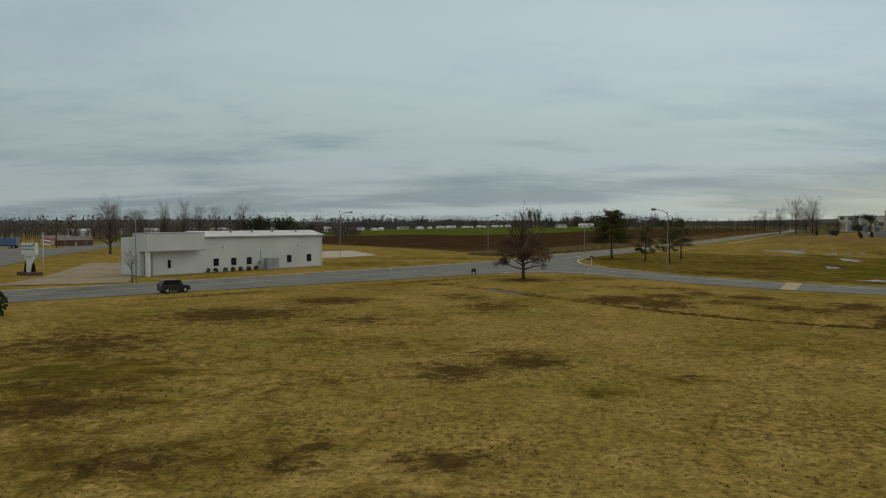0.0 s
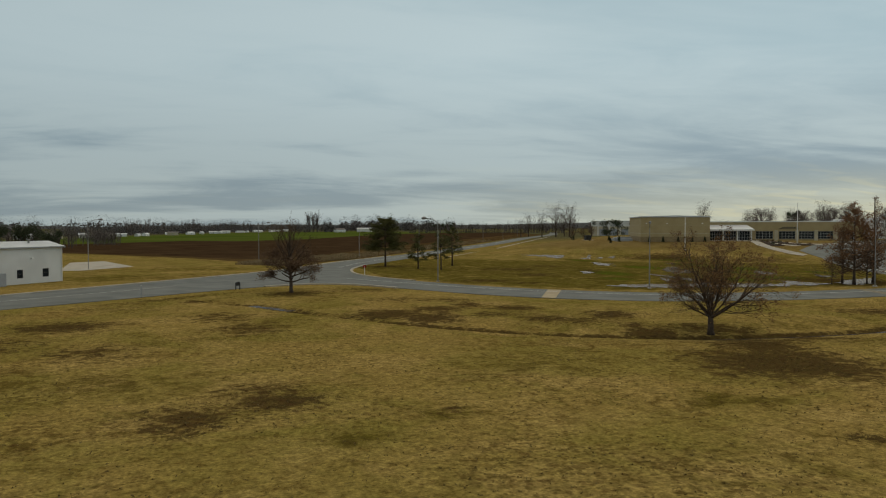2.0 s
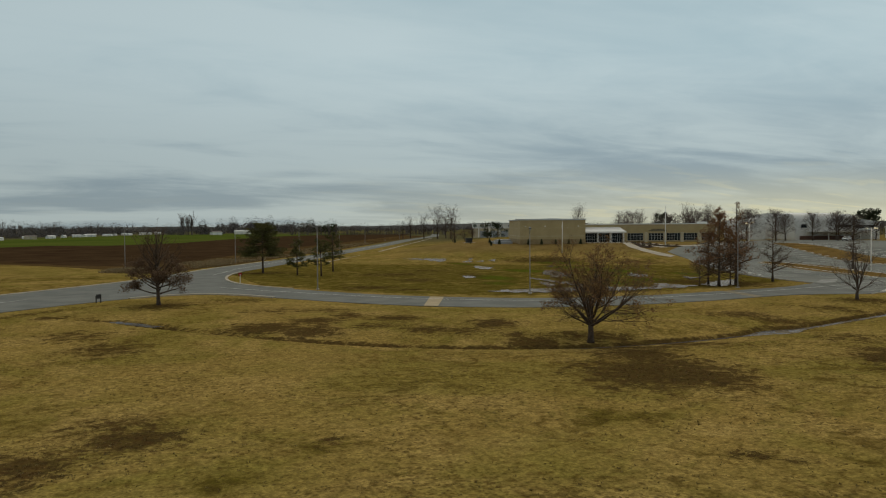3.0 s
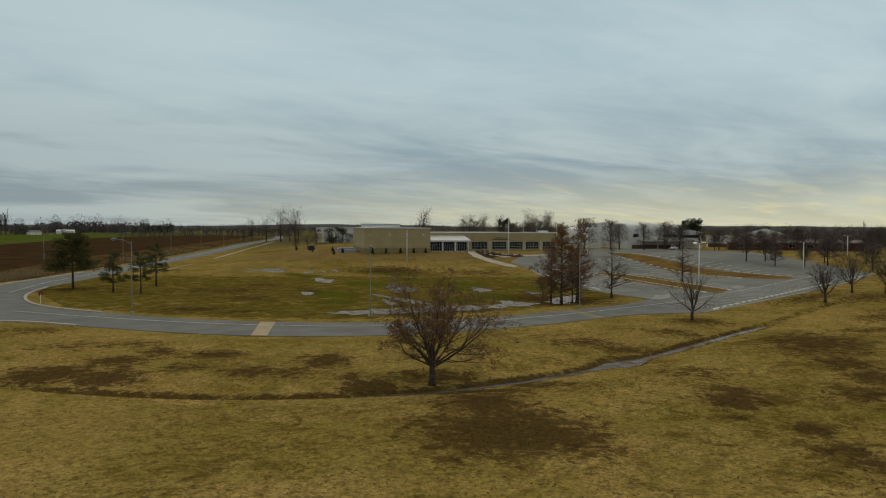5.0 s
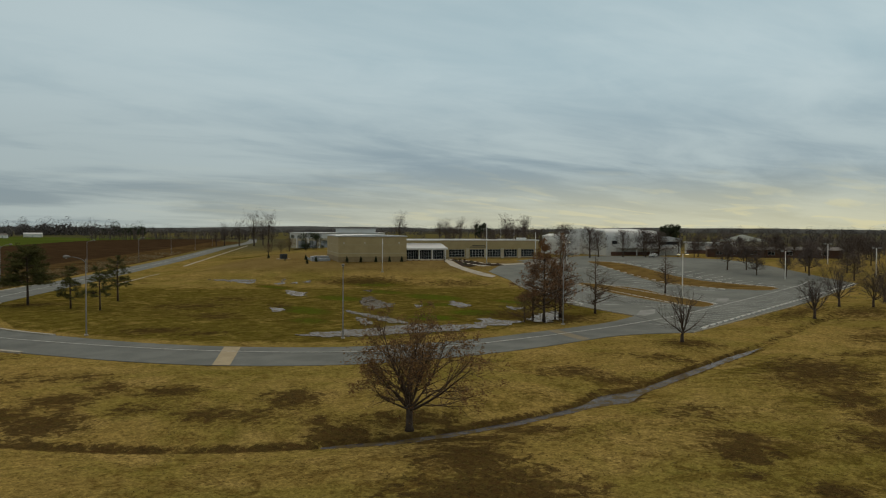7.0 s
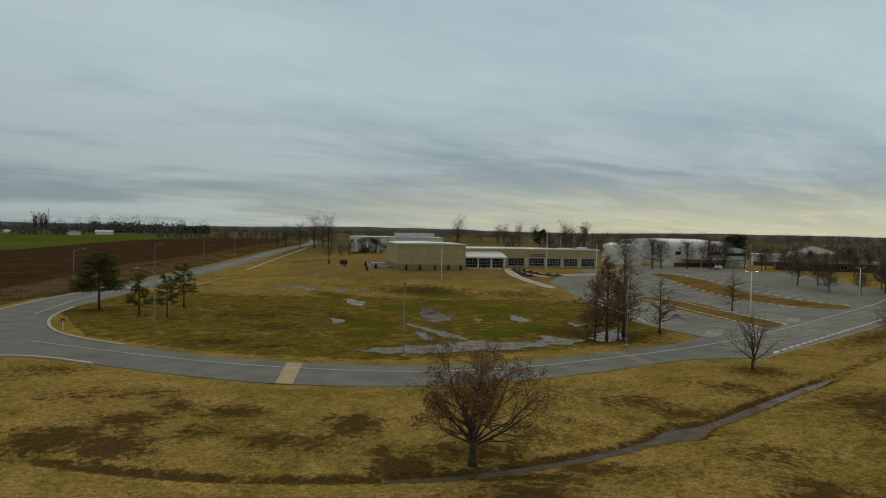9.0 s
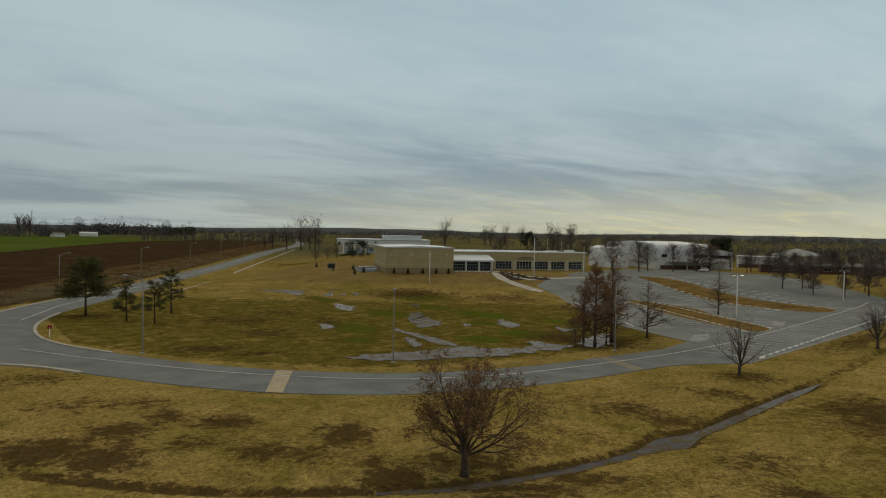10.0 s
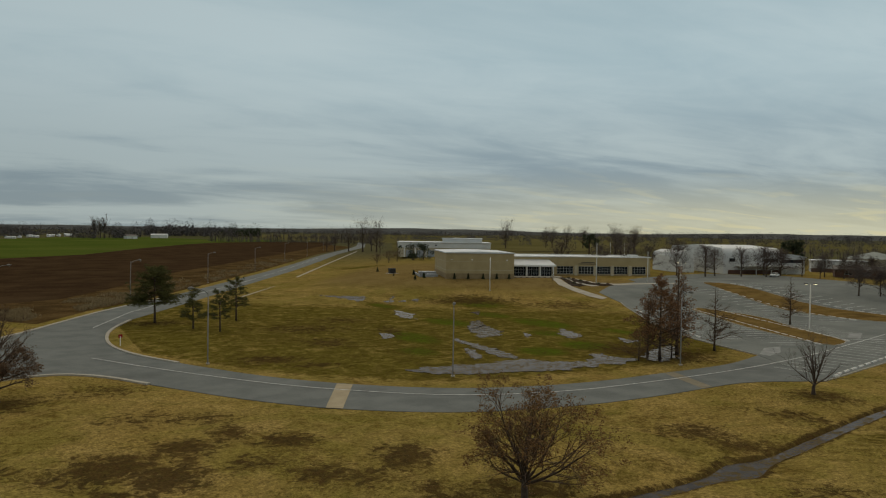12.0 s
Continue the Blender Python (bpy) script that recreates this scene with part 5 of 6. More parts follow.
def big_white_hall():
    """The white metal hall with rounded eaves beyond the parking lot."""
    at = pose(224, 222, 4.1, 0, 0, -20.2)
    b = thing("metal_hall", at, "large white metal hall with a rounded roof edge", "building")
    arc = [(0, 7.0)] + [(2.6 - 2.6 * math.cos(q), 7.0 + 2.6 * math.sin(q)) for q in [math.pi / 2 * i / 6 for i in range(1, 7)]]
    outline = [(0, 0)] + arc + [(22, 10.4)] + [(44 - y, z) for y, z in reversed(arc)] + [(44, 0)]
    part("shell", Mesh().extrude(outline, 13.6, 36.2, "x"), WHITE, b)
    gaps = [(16.0, 18.2, 4.5, 5.8), (29, 35.4, 4.6, 5.6)]
    for x0, x1, z0, z1 in gaps:
        window(b, x0, x1, z0, z1, -0.1, max(1, round((x1 - x0) / 1.3)), 1, DARK_FRAME)
    part("base_band", Mesh().box(15.5, 36.3, -0.12, 0, 0, 1.5), BRICK, b, "red-brown brick base")
    part("awning", Mesh().box(18.5, 44, -3.2, 0.1, 2.9, 3.3), WHITE_PAINT, b)
    for x in (19, 25, 31, 37, 43.5):
        part("awning_post", Mesh().box(x - 0.12, x + 0.12, -3.1, -2.86, 0, 2.9), WHITE_PAINT, b)
    part("annex", Mesh().box(36.2, 47, 1, 24, 0, 6.2), WHITE, b)
    part("annex_roof", Mesh().extrude([(35.9, 6.2), (47.4, 6.2), (47.4, 6.45), (41.5, 7.4), (35.9, 7.6)], 0.6, 24.4), WHITE_ROOF, b)
    window(b, 37.5, 46, 4.2, 5.4, 0.92, 5, 1, DARK_FRAME)
    c = thing("metal_hall", at @ pose(-0.5, 8, 0) @ Matrix.Diagonal((0.5, 1, 0.9, 1)), "white metal building with a rounded roof", "building")
    part("shell", Mesh().extrude([(0, 0), (0, 6.6), (1.0, 8.2), (7, 9.2), (12.5, 8.2), (13.5, 6.6), (13.5, 0)], 0, 22, "y"), WHITE, c)
    # farther hall with a hipped grey-green roof
    d = thing("hip_roof_hall", pose(311, 222, 4.1, 0, 0, -58) @ pose(4.5, 3, 0) @ Matrix.Scale(0.78, 4), "broad pale hall with a wide hipped roof", "building")
    part("wall", Mesh().box(-2, 24, 0, 26, 0, 6.6), CREAM, d)
    m = Mesh()
    m.face((-3, -1, 6.5), (25, -1, 6.5), (11, 12, 10.4)).face((25, -1, 6.5), (25, 27, 6.5), (11, 14, 10.4), (11, 12, 10.4)).face((25, 27, 6.5), (-3, 27, 6.5), (11, 14, 10.4)).face((-3, 27, 6.5), (-3, -1, 6.5), (11, 12, 10.4), (11, 14, 10.4)).face((-3, 27, 6.5), (25, 27, 6.5), (25, -1, 6.5), (-3, -1, 6.5))
    part("roof", m, surface("grey_green_roof", (0.20, 0.22, 0.20), (0.26, 0.28, 0.25), 0.3, 0.7), d)
    low = thing("low_white_building", pose(288, 218, 4.1, 0, 0, -50), "low white flat-roofed building among trees", "building")
    part("wall", Mesh().box(0, 20, 0, 12, 0, 4.4), WHITE, low)
    part("roof", Mesh().box(-0.4, 20.4, -0.4, 12.4, 4.4, 4.8), WHITE_ROOF, low)
    part("base_band", Mesh().box(-0.06, 20.06, -0.06, 0, 0, 1.6), BRICK, low)
    # long low brick range beyond the row of trees
    r = thing("brick_range", pose(262, 190, 4.1, 0, 0, -52), "long low dark brick building behind bare trees", "building")
    part("wall", Mesh().box(0, 46, 0, 12, 0, 2.9), BRICK, r)
    part("roof", Mesh().extrude([(-0.6, 2.9), (6, 4.0), (12.6, 2.9)], -0.5, 46.5, "x"), SHINGLE, r)
    for i in range(7):
        window(r, 3 + i * 6, 5.4 + i * 6, 1.0, 2.4, -0.06, 2, 1, FRAME)


big_white_hall()


def warehouse():
    w = thing("warehouse", pose(191, 399, 3.4, 0, 0, -28.8), "long white warehouse with a raised middle behind the school", "building")
    part("wall", Mesh().box(0, 50, 0, 30, 0, 5.2), CREAM, w)
    part("upper_wall", Mesh().box(-0.4, 50.4, -0.4, 30.4, 5.2, 8.0), WHITE, w)
    part("roof", Mesh().box(-0.8, 50.8, -0.8, 30.8, 8.0, 8.3), WHITE_ROOF, w)
    part("clerestory", Mesh().box(24, 46, 8, 24, 8.3, 10.2), WHITE, w)
    part("clerestory_roof", Mesh().box(23.6, 46.4, 7.6, 24.4, 10.2, 10.5), WHITE_ROOF, w)
    for x in (4, 10, 16):
        part("loading_door", Mesh().box(x, x + 3.6, -0.08, 0.0, 0, 3.8), GREY_BOX, w)
        part("column", Mesh().box(x - 1.0, x - 0.5, -0.9, -0.4, 0, 5.2), WHITE_PAINT, w)
    part("wall_lamp", Mesh().box(20, 21, -0.7, -0.4, 6.2, 6.9, 0.05), BLACK, w)


warehouse()


def small_house(m, wall, roof, wide, deep, high, label, name="house", category="house", group=""):
    h = thing(name, m, label, category, group)
    part("wall", Mesh().box(-wide / 2, wide / 2, -deep / 2, deep / 2, -0.3, high), wall, h)
    part("roof", Mesh().extrude([(-deep / 2 - 0.4, high - 0.1), (0, high + deep * 0.22), (deep / 2 + 0.4, high - 0.1)], -wide / 2 - 0.4, wide / 2 + 0.4, "x"), roof, h)
    part("door", Mesh().box(-0.5, 0.5, -deep / 2 - 0.06, -deep / 2, 0, 2.05), GREY_BOX, h)
    for x in (-wide * 0.3, wide * 0.3):
        window(h, x - 0.7, x + 0.7, 0.9, 2.1, -deep / 2 - 0.05, 2, 1, FRAME)
    return h


# row of pale mobile homes beyond the green field
r = random.Random(8)
home = small_house(pose(-113, 640, 0, 0, 0, 10), WHITE_PAINT, WHITE_ROOF, 12, 5, 2.9, "pale mobile home beyond the green field", "mobile_home", "mobile home", "row of mobile homes")
beige = small_house(pose(-104, 662, 0, 0, 0, 60), CREAM, SHINGLE, 11, 5.5, 2.9, "beige mobile home beyond the green field", "mobile_home", "mobile home", "row of mobile homes")
for i in range(22):
    u = (i + 1) / 23
    x, y = -113 + 190 * u + r.uniform(-8, 8), 640 + 700 * u + r.uniform(-10, 20)
    copy_thing(home if r.random() < 0.65 else beige, pose(x, y, 0, 0, 0, r.choice((10, 50, -20, 75))) @ Matrix.Scale(r.uniform(0.6, 0.9), 4))
for i in range(8):
    copy_thing(home if i % 2 else beige, pose(-125 - 16 * i + r.uniform(-5, 5), 610 - 22 * i, 0, 0, 0, r.choice((10, 50, -20))))
small_house(pose(180, 1160, 0, 0, 0, -15), WHITE_PAINT, WHITE_ROOF, 22, 9, 4.2, "long white barn among dark trees beyond the fields", "barn", "barn")
small_house(pose(134, 1090, 0, 0, 0, 20), WHITE_PAINT, SHINGLE, 14, 9, 3.6, "white farmhouse among dark trees", "farmhouse", "house")
small_house(pose(-136, 262, 0, 0, 0, 40) @ Matrix.Scale(0.68, 4), BRICK, SHINGLE, 16, 9, 2.9, "low brick house with a shingle roof by the far road", group="houses by the far road")
small_house(pose(-152, 280, 0, 0, 0, 40) @ Matrix.Scale(0.68, 4), CREAM, SHINGLE, 14, 8, 2.9, "low cream house with a shingle roof by the far road", group="houses by the far road")
small_house(pose(-176, 255, 0, 0, 0, 35) @ Matrix.Scale(0.68, 4), BRICK, SHINGLE, 18, 9, 3.0, "low brick house with a shingle roof behind a parked truck", group="houses by the far road")
small_house(pose(-118, 300, 0, 0, 0, 45), WHITE_PAINT, WHITE_ROOF, 9, 5, 3.0, "small white shed by the far road", "shed", "shed")

# ground round the office: drive, rear pad, far road
drape("driveway", [(-61, 96.5), (-46, 102.5), (-50, 114), (-54, 126), (-66, 150), (-76, 152), (-68, 128), (-63, 112)], DRIVE, 0.05, "pale concrete drive of the office building", "driveway")
drape("rear_pad", [(-34.5, 176), (-30, 176), (-22, 190), (-33, 220), (-40, 214)], CONCRETE, 0.05, "pale concrete pad behind the office building", "paving")
drape("far_road", [(-112, 177), (-127, 234), (-136, 283), (-150, 400), (-141, 400), (-120, 270), (-99, 178), (-84, 134), (-72, 92), (-80, 88), (-96, 140)], ASPHALT, 0.06, "grey road beyond the office building", "road")
drape("far_lot", [(-170, 190), (-112, 180), (-126, 236), (-190, 250)], LOT, 0.05, "grey yard with a parked trailer", "paving")

# ---- lamps, poles, signs ----
def street_lamp(m, height, label, arm=2.2, head="cobra", group="street lamps", lit_head=False):
    s = thing("street_lamp", m, label, "street lamp", group)
    part("pole", Mesh().tube([(0, 0, -0.1), (0, 0, 0.3), (0, 0, height * 0.97)], [0.12, 0.09, 0.055] if head == "cobra" else [0.15, 0.125, 0.10], 10), STEEL if head == "cobra" else PRECAST, s, smooth=True)
    part("base", Mesh().box(-0.25, 0.25, -0.25, 0.25, -0.1, 0.14, 0.03), CONCRETE, s)
    if head == "cobra":
        path = [(0, 0, height * 0.92), (arm * 0.25, 0, height * 0.965), (arm * 0.6, 0, height * 0.99), (arm, 0, height)]
        part("arm", Mesh().tube(path, [0.06, 0.055, 0.05, 0.045], 7), STEEL, s, smooth=True)
        h = part("lamp_head", Mesh().tube([(arm - 0.1, 0, height), (arm + 0.15, 0, height + 0.03), (arm + 0.5, 0, height + 0.02), (arm + 0.8, 0, height - 0.03)], [0.07, 0.19, 0.21, 0.08], 8), STEEL, s, "pale rounded lamp head", smooth=True)
        part("lens", Mesh().tube([(arm + 0.42, 0, height - 0.14), (arm + 0.42, 0, height - 0.22)], [0.15, 0.08], 8), LAMP_ON if lit_head else HEADLAMP, h)
    else:
        for k in (-1, 1):
            a = part("arm", Mesh().tube([(0, 0, height * 0.97), (k * 0.7, 0, height * 0.98)], [0.05, 0.05], 6), STEEL, s)
            h = part("lamp_head", Mesh().box(min(k * 0.6, k * 1.25), max(k * 0.6, k * 1.25), -0.28, 0.28, height * 0.97, height * 0.97 + 0.28, 0.05), STEEL, s, "boxy floodlight head")
            part("lens", Mesh().box(min(k * 0.66, k * 1.2), max(k * 0.66, k * 1.2), -0.24, 0.24, height * 0.97 - 0.05, height * 0.97), LAMP_ON if lit_head else HEADLAMP, h, "lit yellow lens" if lit_head else "")
    return s


north = "grey metal street lamp with a curved arm beside the field road"
first = street_lamp(on(34.3, 224, 25), 10.0, north)
for x, y in ((64.4, 278.5), (97, 342), (136, 427), (175, 505), (224, 610)):
    copy_thing(first, on(x, y, 25))
copy_thing(first, on(5.8, 203, 20))
street_lamp(on(-29.9, 181.3, 15), 10.6, "grey metal street lamp with a curved arm by a concrete pad")
street_lamp(on(-43.2, 99.1, 190), 8.9, "grey metal street lamp with a short arm by a drive", 0.7)
street_lamp(on(33.0, 126.8, 170), 10.4, "grey metal street lamp with a curved arm beside young pines", 1.9)
street_lamp(on(59.4, 105.2, 241), 9.6, "grey metal street lamp beside a puddle, its arm over the road", 1.6)
street_lamp(on(93.6, 99.3, 265), 10.6, "grey metal street lamp beside a clump of rusty trees", 1.5)
lot = "tall pole with two lit floodlights on the parking lot"
street_lamp(on(148.6, 118.3, -35), 9.4, lot, head="twin", group="parking lot lamps", lit_head=True)
street_lamp(on(178.6, 181.6, -35), 6.8, lot, head="twin", group="parking lot lamps", lit_head=True)
for x, y, h in ((210.3, 130.2, 8.0), (247.6, 137.5, 6.4), (236, 118, 8.4)):
    street_lamp(on(x, y, -35), h, "tall pale pole with two floodlights at the parking lot's edge", head="twin", group="parking lot lamps")


def plain_pole(x, y, height, label):
    p = thing("flagpole", on(x, y), label, "pole", "tall white poles")
    part("pole", Mesh().tube([(0, 0, -0.1), (0, 0, height * 0.5), (0, 0, height)], [0.14, 0.11, 0.07], 10), WHITE_PAINT, p, smooth=True)
    part("base", Mesh().tube([(0, 0, -0.1), (0, 0, 0.18)], [0.34, 0.3], 12), CONCRETE, p)
    part("finial", Mesh().tube([(0, 0, height), (0, 0, height + 0.08), (0, 0, height + 0.18), (0, 0, height + 0.24)], [0.03, 0.1, 0.1, 0.02], 8), WHITE_PAINT, p, smooth=True)


for x, y, h in ((124.5, 199.7, 9.1), (158.6, 195.3, 11.6), (174.2, 190.6, 8.9), (227, 268, 10.0), (232, 265, 9.8)):
    plain_pole(x, y, h, "bare white pole on the lawn before the school" if y < 205 else "bare white pole behind the school")


def roadside_sign():
    s = thing("roadside_sign", pose(-67.9, 117.3, 0, 0, 0, -28), "white and teal roadside sign on a white post", "sign")
    part("post", Mesh().box(-0.55, 0.55, -0.25, 0.25, 0, 2.6, 0.04), WHITE_PAINT, s)
    p = part("panel", Mesh().box(-1.9, 1.9, -0.22, 0.22, 3.2, 5.0, 0.05), WHITE_PAINT, s)
    part("stripe", Mesh().box(-1.8, 1.2, -0.25, -0.22, 4.35, 4.6).box(-1.8, 1.6, -0.25, -0.22, 3.9, 4.1), TEAL, p, "teal bars of lettering")
    part("emblem", Mesh().box(1.2, 1.7, -0.25, -0.22, 4.5, 4.9), TEAL, p)
    q = part("lower_panel", Mesh().box(-1.1, 1.1, -0.2, 0.2, 2.4, 3.15, 0.04), WHITE_PAINT, s)
    part("stripe", Mesh().box(-0.9, 0.9, -0.23, -0.2, 2.85, 2.95).box(-0.9, 0.6, -0.23, -0.2, 2.6, 2.7), GREY_BOX, q, "grey bars of lettering")
    part("planter", Mesh().box(-2.0, 2.0, -0.9, 0.9, -0.1, 0.45, 0.05), BRICK, s, "low red-brown brick planter")
    for i, x in enumerate((-0.95, 0.95)):
        bush(pose(-67.9, 117.3, 0.3, 0, 0, -28) @ pose(x, 0, 0), 140 + i, 1.6, 0.6, CEDAR, "narrow dark shrub in the brick bed of a sign", pointed=0.6)
    f = thing("flagpole", pose(-68.7, 122.6, 0), "thin white flagpole with a faded red and white flag", "flagpole")
    part("pole", Mesh().tube([(0, 0, -0.1), (0, 0, 6.6)], [0.07, 0.045], 8), WHITE_PAINT, f, smooth=True)
    for i in range(4):
        m = Mesh()
        for z in (4.6 + i * 0.28, 4.88 + i * 0.28):
            m.v += [(0.05 + k * 0.22, 0.06 * math.sin(k * 1.5), z - 0.035 * k) for k in range(6)]
        m.f += [(k, k + 1, 7 + k, 6 + k) for k in range(5)]
        part("flag_stripe", m, RED_FLAG if i % 2 else WHITE_PAINT, f, "red stripe" if i % 2 else "white stripe", solid=False)


roadside_sign()


def small_signs():
    s = thing("give_way_marker", on(24.1, 148.0, 20), "white post with a red marker plate at the junction", "sign")
    part("post", Mesh().tube([(0, 0, -0.1), (0, 0, 1.5)], [0.07, 0.07], 8), WHITE_PAINT, s)
    part("plate", Mesh().box(-0.33, 0.33, -0.04, 0.0, 1.25, 1.8, 0.02), RED_LAMP, s, "red plate")
    k = thing("marker_post", on(-11, 111.8, 0), "thin grey marker post beside the road", "marker post")
    part("post", Mesh().tube([(0, 0, -0.1), (0, 0, 1.35)], [0.05, 0.045], 8), GREY_BOX, k)
    part("cap", Mesh().tube([(0, 0, 1.35), (0, 0, 1.45)], [0.06, 0.03], 8), WHITE_PAINT, k)
    b = thing("utility_stand", on(1.2, 119.1, 40), "small dark stand with two legs by the roadside", "utility stand")
    part("panel", Mesh().extrude([(-0.42, 0.55), (0.42, 0.55), (0.42, 0.95), (0.25, 1.12), (-0.25, 1.12), (-0.42, 0.95)], -0.06, 0.06), BLACK, b)
    for x in (-0.36, 0.36):
        part("leg", Mesh().box(x - 0.05, x + 0.05, -0.05, 0.05, -0.1, 0.55), BLACK, b)
    p = thing("utility_pole", pose(-128, 236, 0), "tall wooden utility pole by the far road", "utility pole")
    part("pole", Mesh().tube([(0, 0, -0.1), (0, 0, 9.4)], [0.2, 0.13], 8), BARK, p)
    part("crossarm", Mesh().box(-1.2, 1.2, -0.07, 0.07, 8.6, 8.8), BARK, p)
    q = copy_thing(p, pose(-160, 262, 0, 0, 0, 30))
    u = thing("utility_box", on(117.5, 249, 0), "squat dark utility box on a concrete pad in the lawn", "utility box")
    part("body", Mesh().box(-1.0, 1.0, -0.8, 0.8, 0.12, 1.7, 0.08), BLACK, u)
    part("pad", Mesh().box(-1.8, 1.8, -1.3, 1.3, -0.3, 0.12), CONCRETE, u)


small_signs()

# ---- vehicles ----
def wheel(parent, x, y, radius=0.33, wide=0.21):
    t = part("wheel", Mesh().tube([(x, y - wide / 2, radius), (x, y + wide / 2, radius)], [radius, radius], 18), TYRE, parent, "black tyre")
    side = -1 if y < 0 else 1
    yy = y + side * (wide / 2)
    part("rim", Mesh().tube([(x, yy - 0.01 * side, radius), (x, yy + 0.015 * side, radius)], [radius * 0.66, radius * 0.6], 14), ALLOY, t)
    return t


def car(m, paint, label, length=4.1, width=1.78, height=1.62, boxy=True):
    c = thing("car", m, label, "car")
    h, l = height, length / 2
    low = [(-l, 0.42), (-l + 0.03, 0.95), (-l + 0.10, 1.02), (l - 1.15, 1.0), (l - 0.25, 0.88), (l - 0.03, 0.72), (l, 0.42), (l - 0.12, 0.24), (-l + 0.1, 0.24)]
    if boxy:
        top = [(-l + 0.08, 1.0), (-l + 0.26, h - 0.12), (-l + 0.5, h), (0.35, h), (0.68, h - 0.1), (l - 1.05, 1.0)]
    else:
        top = [(-l + 0.45, 0.98), (-l + 1.05, h - 0.08), (-l + 1.5, h), (0.2, h), (0.55, h - 0.08), (l - 1.15, 0.98)]
    body = Mesh().extrude(low, -width / 2, width / 2)
    me = part("body", body, paint, c)
    bv = me.modifiers.new("round", "BEVEL")
    bv.width, bv.segments, bv.limit_method = 0.06, 2, "ANGLE"
    cab = part("cabin", Mesh().extrude(top, -width / 2 + 0.1, width / 2 - 0.1), paint, c)
    bv = cab.modifiers.new("round", "BEVEL")
    bv.width, bv.segments, bv.limit_method = 0.07, 2, "ANGLE"
    for s in (-1, 1):
        y = s * (width / 2 - 0.09)
        x0 = -l + (0.34 if boxy else 0.85)
        for a, b in ((x0, -0.55), (-0.47, 0.42)):
            part("side_window", Mesh().box(a, b, min(y, y + 0.012 * s), max(y, y + 0.012 * s), 1.05, h - 0.14), GLASS, c)
        for x in (-l + 0.75, l - 0.8):
            part("wheel_arch", Mesh().tube([(x, s * (width / 2 - 0.2), 0.34), (x, s * (width / 2 + 0.008), 0.34)], [0.40, 0.40], 18), TYRE, c)
            wheel(c, x, s * (width / 2 - 0.07))
        part("headlight", Mesh().box(l - 0.2, l - 0.005, min(s * 0.48, s * 0.8), max(s * 0.48, s * 0.8), 0.66, 0.8, 0.02), HEADLAMP, c)
        part("tail_light", Mesh().box(-l - 0.01, -l + 0.1, min(s * 0.66, s * 0.86), max(s * 0.66, s * 0.86), 0.7, 1.15 if boxy else 0.9, 0.02), RED_LAMP, c)
        part("mirror", Mesh().box(0.7, 0.86, min(s * (width / 2 - 0.05), s * (width / 2 + 0.15)), max(s * (width / 2 - 0.05), s * (width / 2 + 0.15)), 1.0, 1.14, 0.03), paint, c)
    f = Mesh().face((0.69, -0.72, h - 0.1), (0.69, 0.72, h - 0.1), (l - 1.04, 0.76, 1.02), (l - 1.04, -0.76, 1.02)) if boxy else Mesh().face((0.57, -0.7, h - 0.08), (0.57, 0.7, h - 0.08), (l - 1.13, 0.74, 1.0), (l - 1.13, -0.74, 1.0))
    part("windscreen", f, GLASS, c, at=pose(0.02, 0, 0.015), solid=False)
    part("bumper", Mesh().box(l - 0.1, l + 0.03, -0.8, 0.8, 0.3, 0.5, 0.03), BLACK, c)
    return c


car(on(-34.3, 88.9, 42.5, 0.03) @ Matrix.Diagonal((0.83, 0.9, 0.95, 1)), CAR_PAINT, "dark bronze boxy compact car stopped on the road", boxy=True)
car(on(239.7, 197.5, 200, 0.06), WHITE_PAINT, "white saloon car parked at the edge of the lot", 4.7, 1.8, 1.45, False)


def trailer():
    t = thing("truck_trailer", pose(-143, 232, 0.05, 0, 0, 8) @ Matrix.Scale(0.85, 4), "faded blue box trailer with its tractor parked in a yard", "truck")
    part("box", Mesh().box(-5.5, 5.5, -1.25, 1.25, 1.1, 3.9, 0.06), BLUE, t)
    part("chassis", Mesh().box(-5.4, 5.4, -0.5, 0.5, 0.8, 1.1), BLACK, t)
    part("cab", Mesh().extrude([(-8.4, 0.5), (-8.4, 1.6), (-7.9, 1.75), (-7.5, 2.9), (-5.9, 3.0), (-5.8, 0.5)], -1.15, 1.15), BLACK, t, "dark tractor cab")
    for x in (-4.6, 3.4, 4.6, -7.6):
        for y in (-1.1, 1.1):
            wheel(t, x, y, 0.5, 0.3)


trailer()

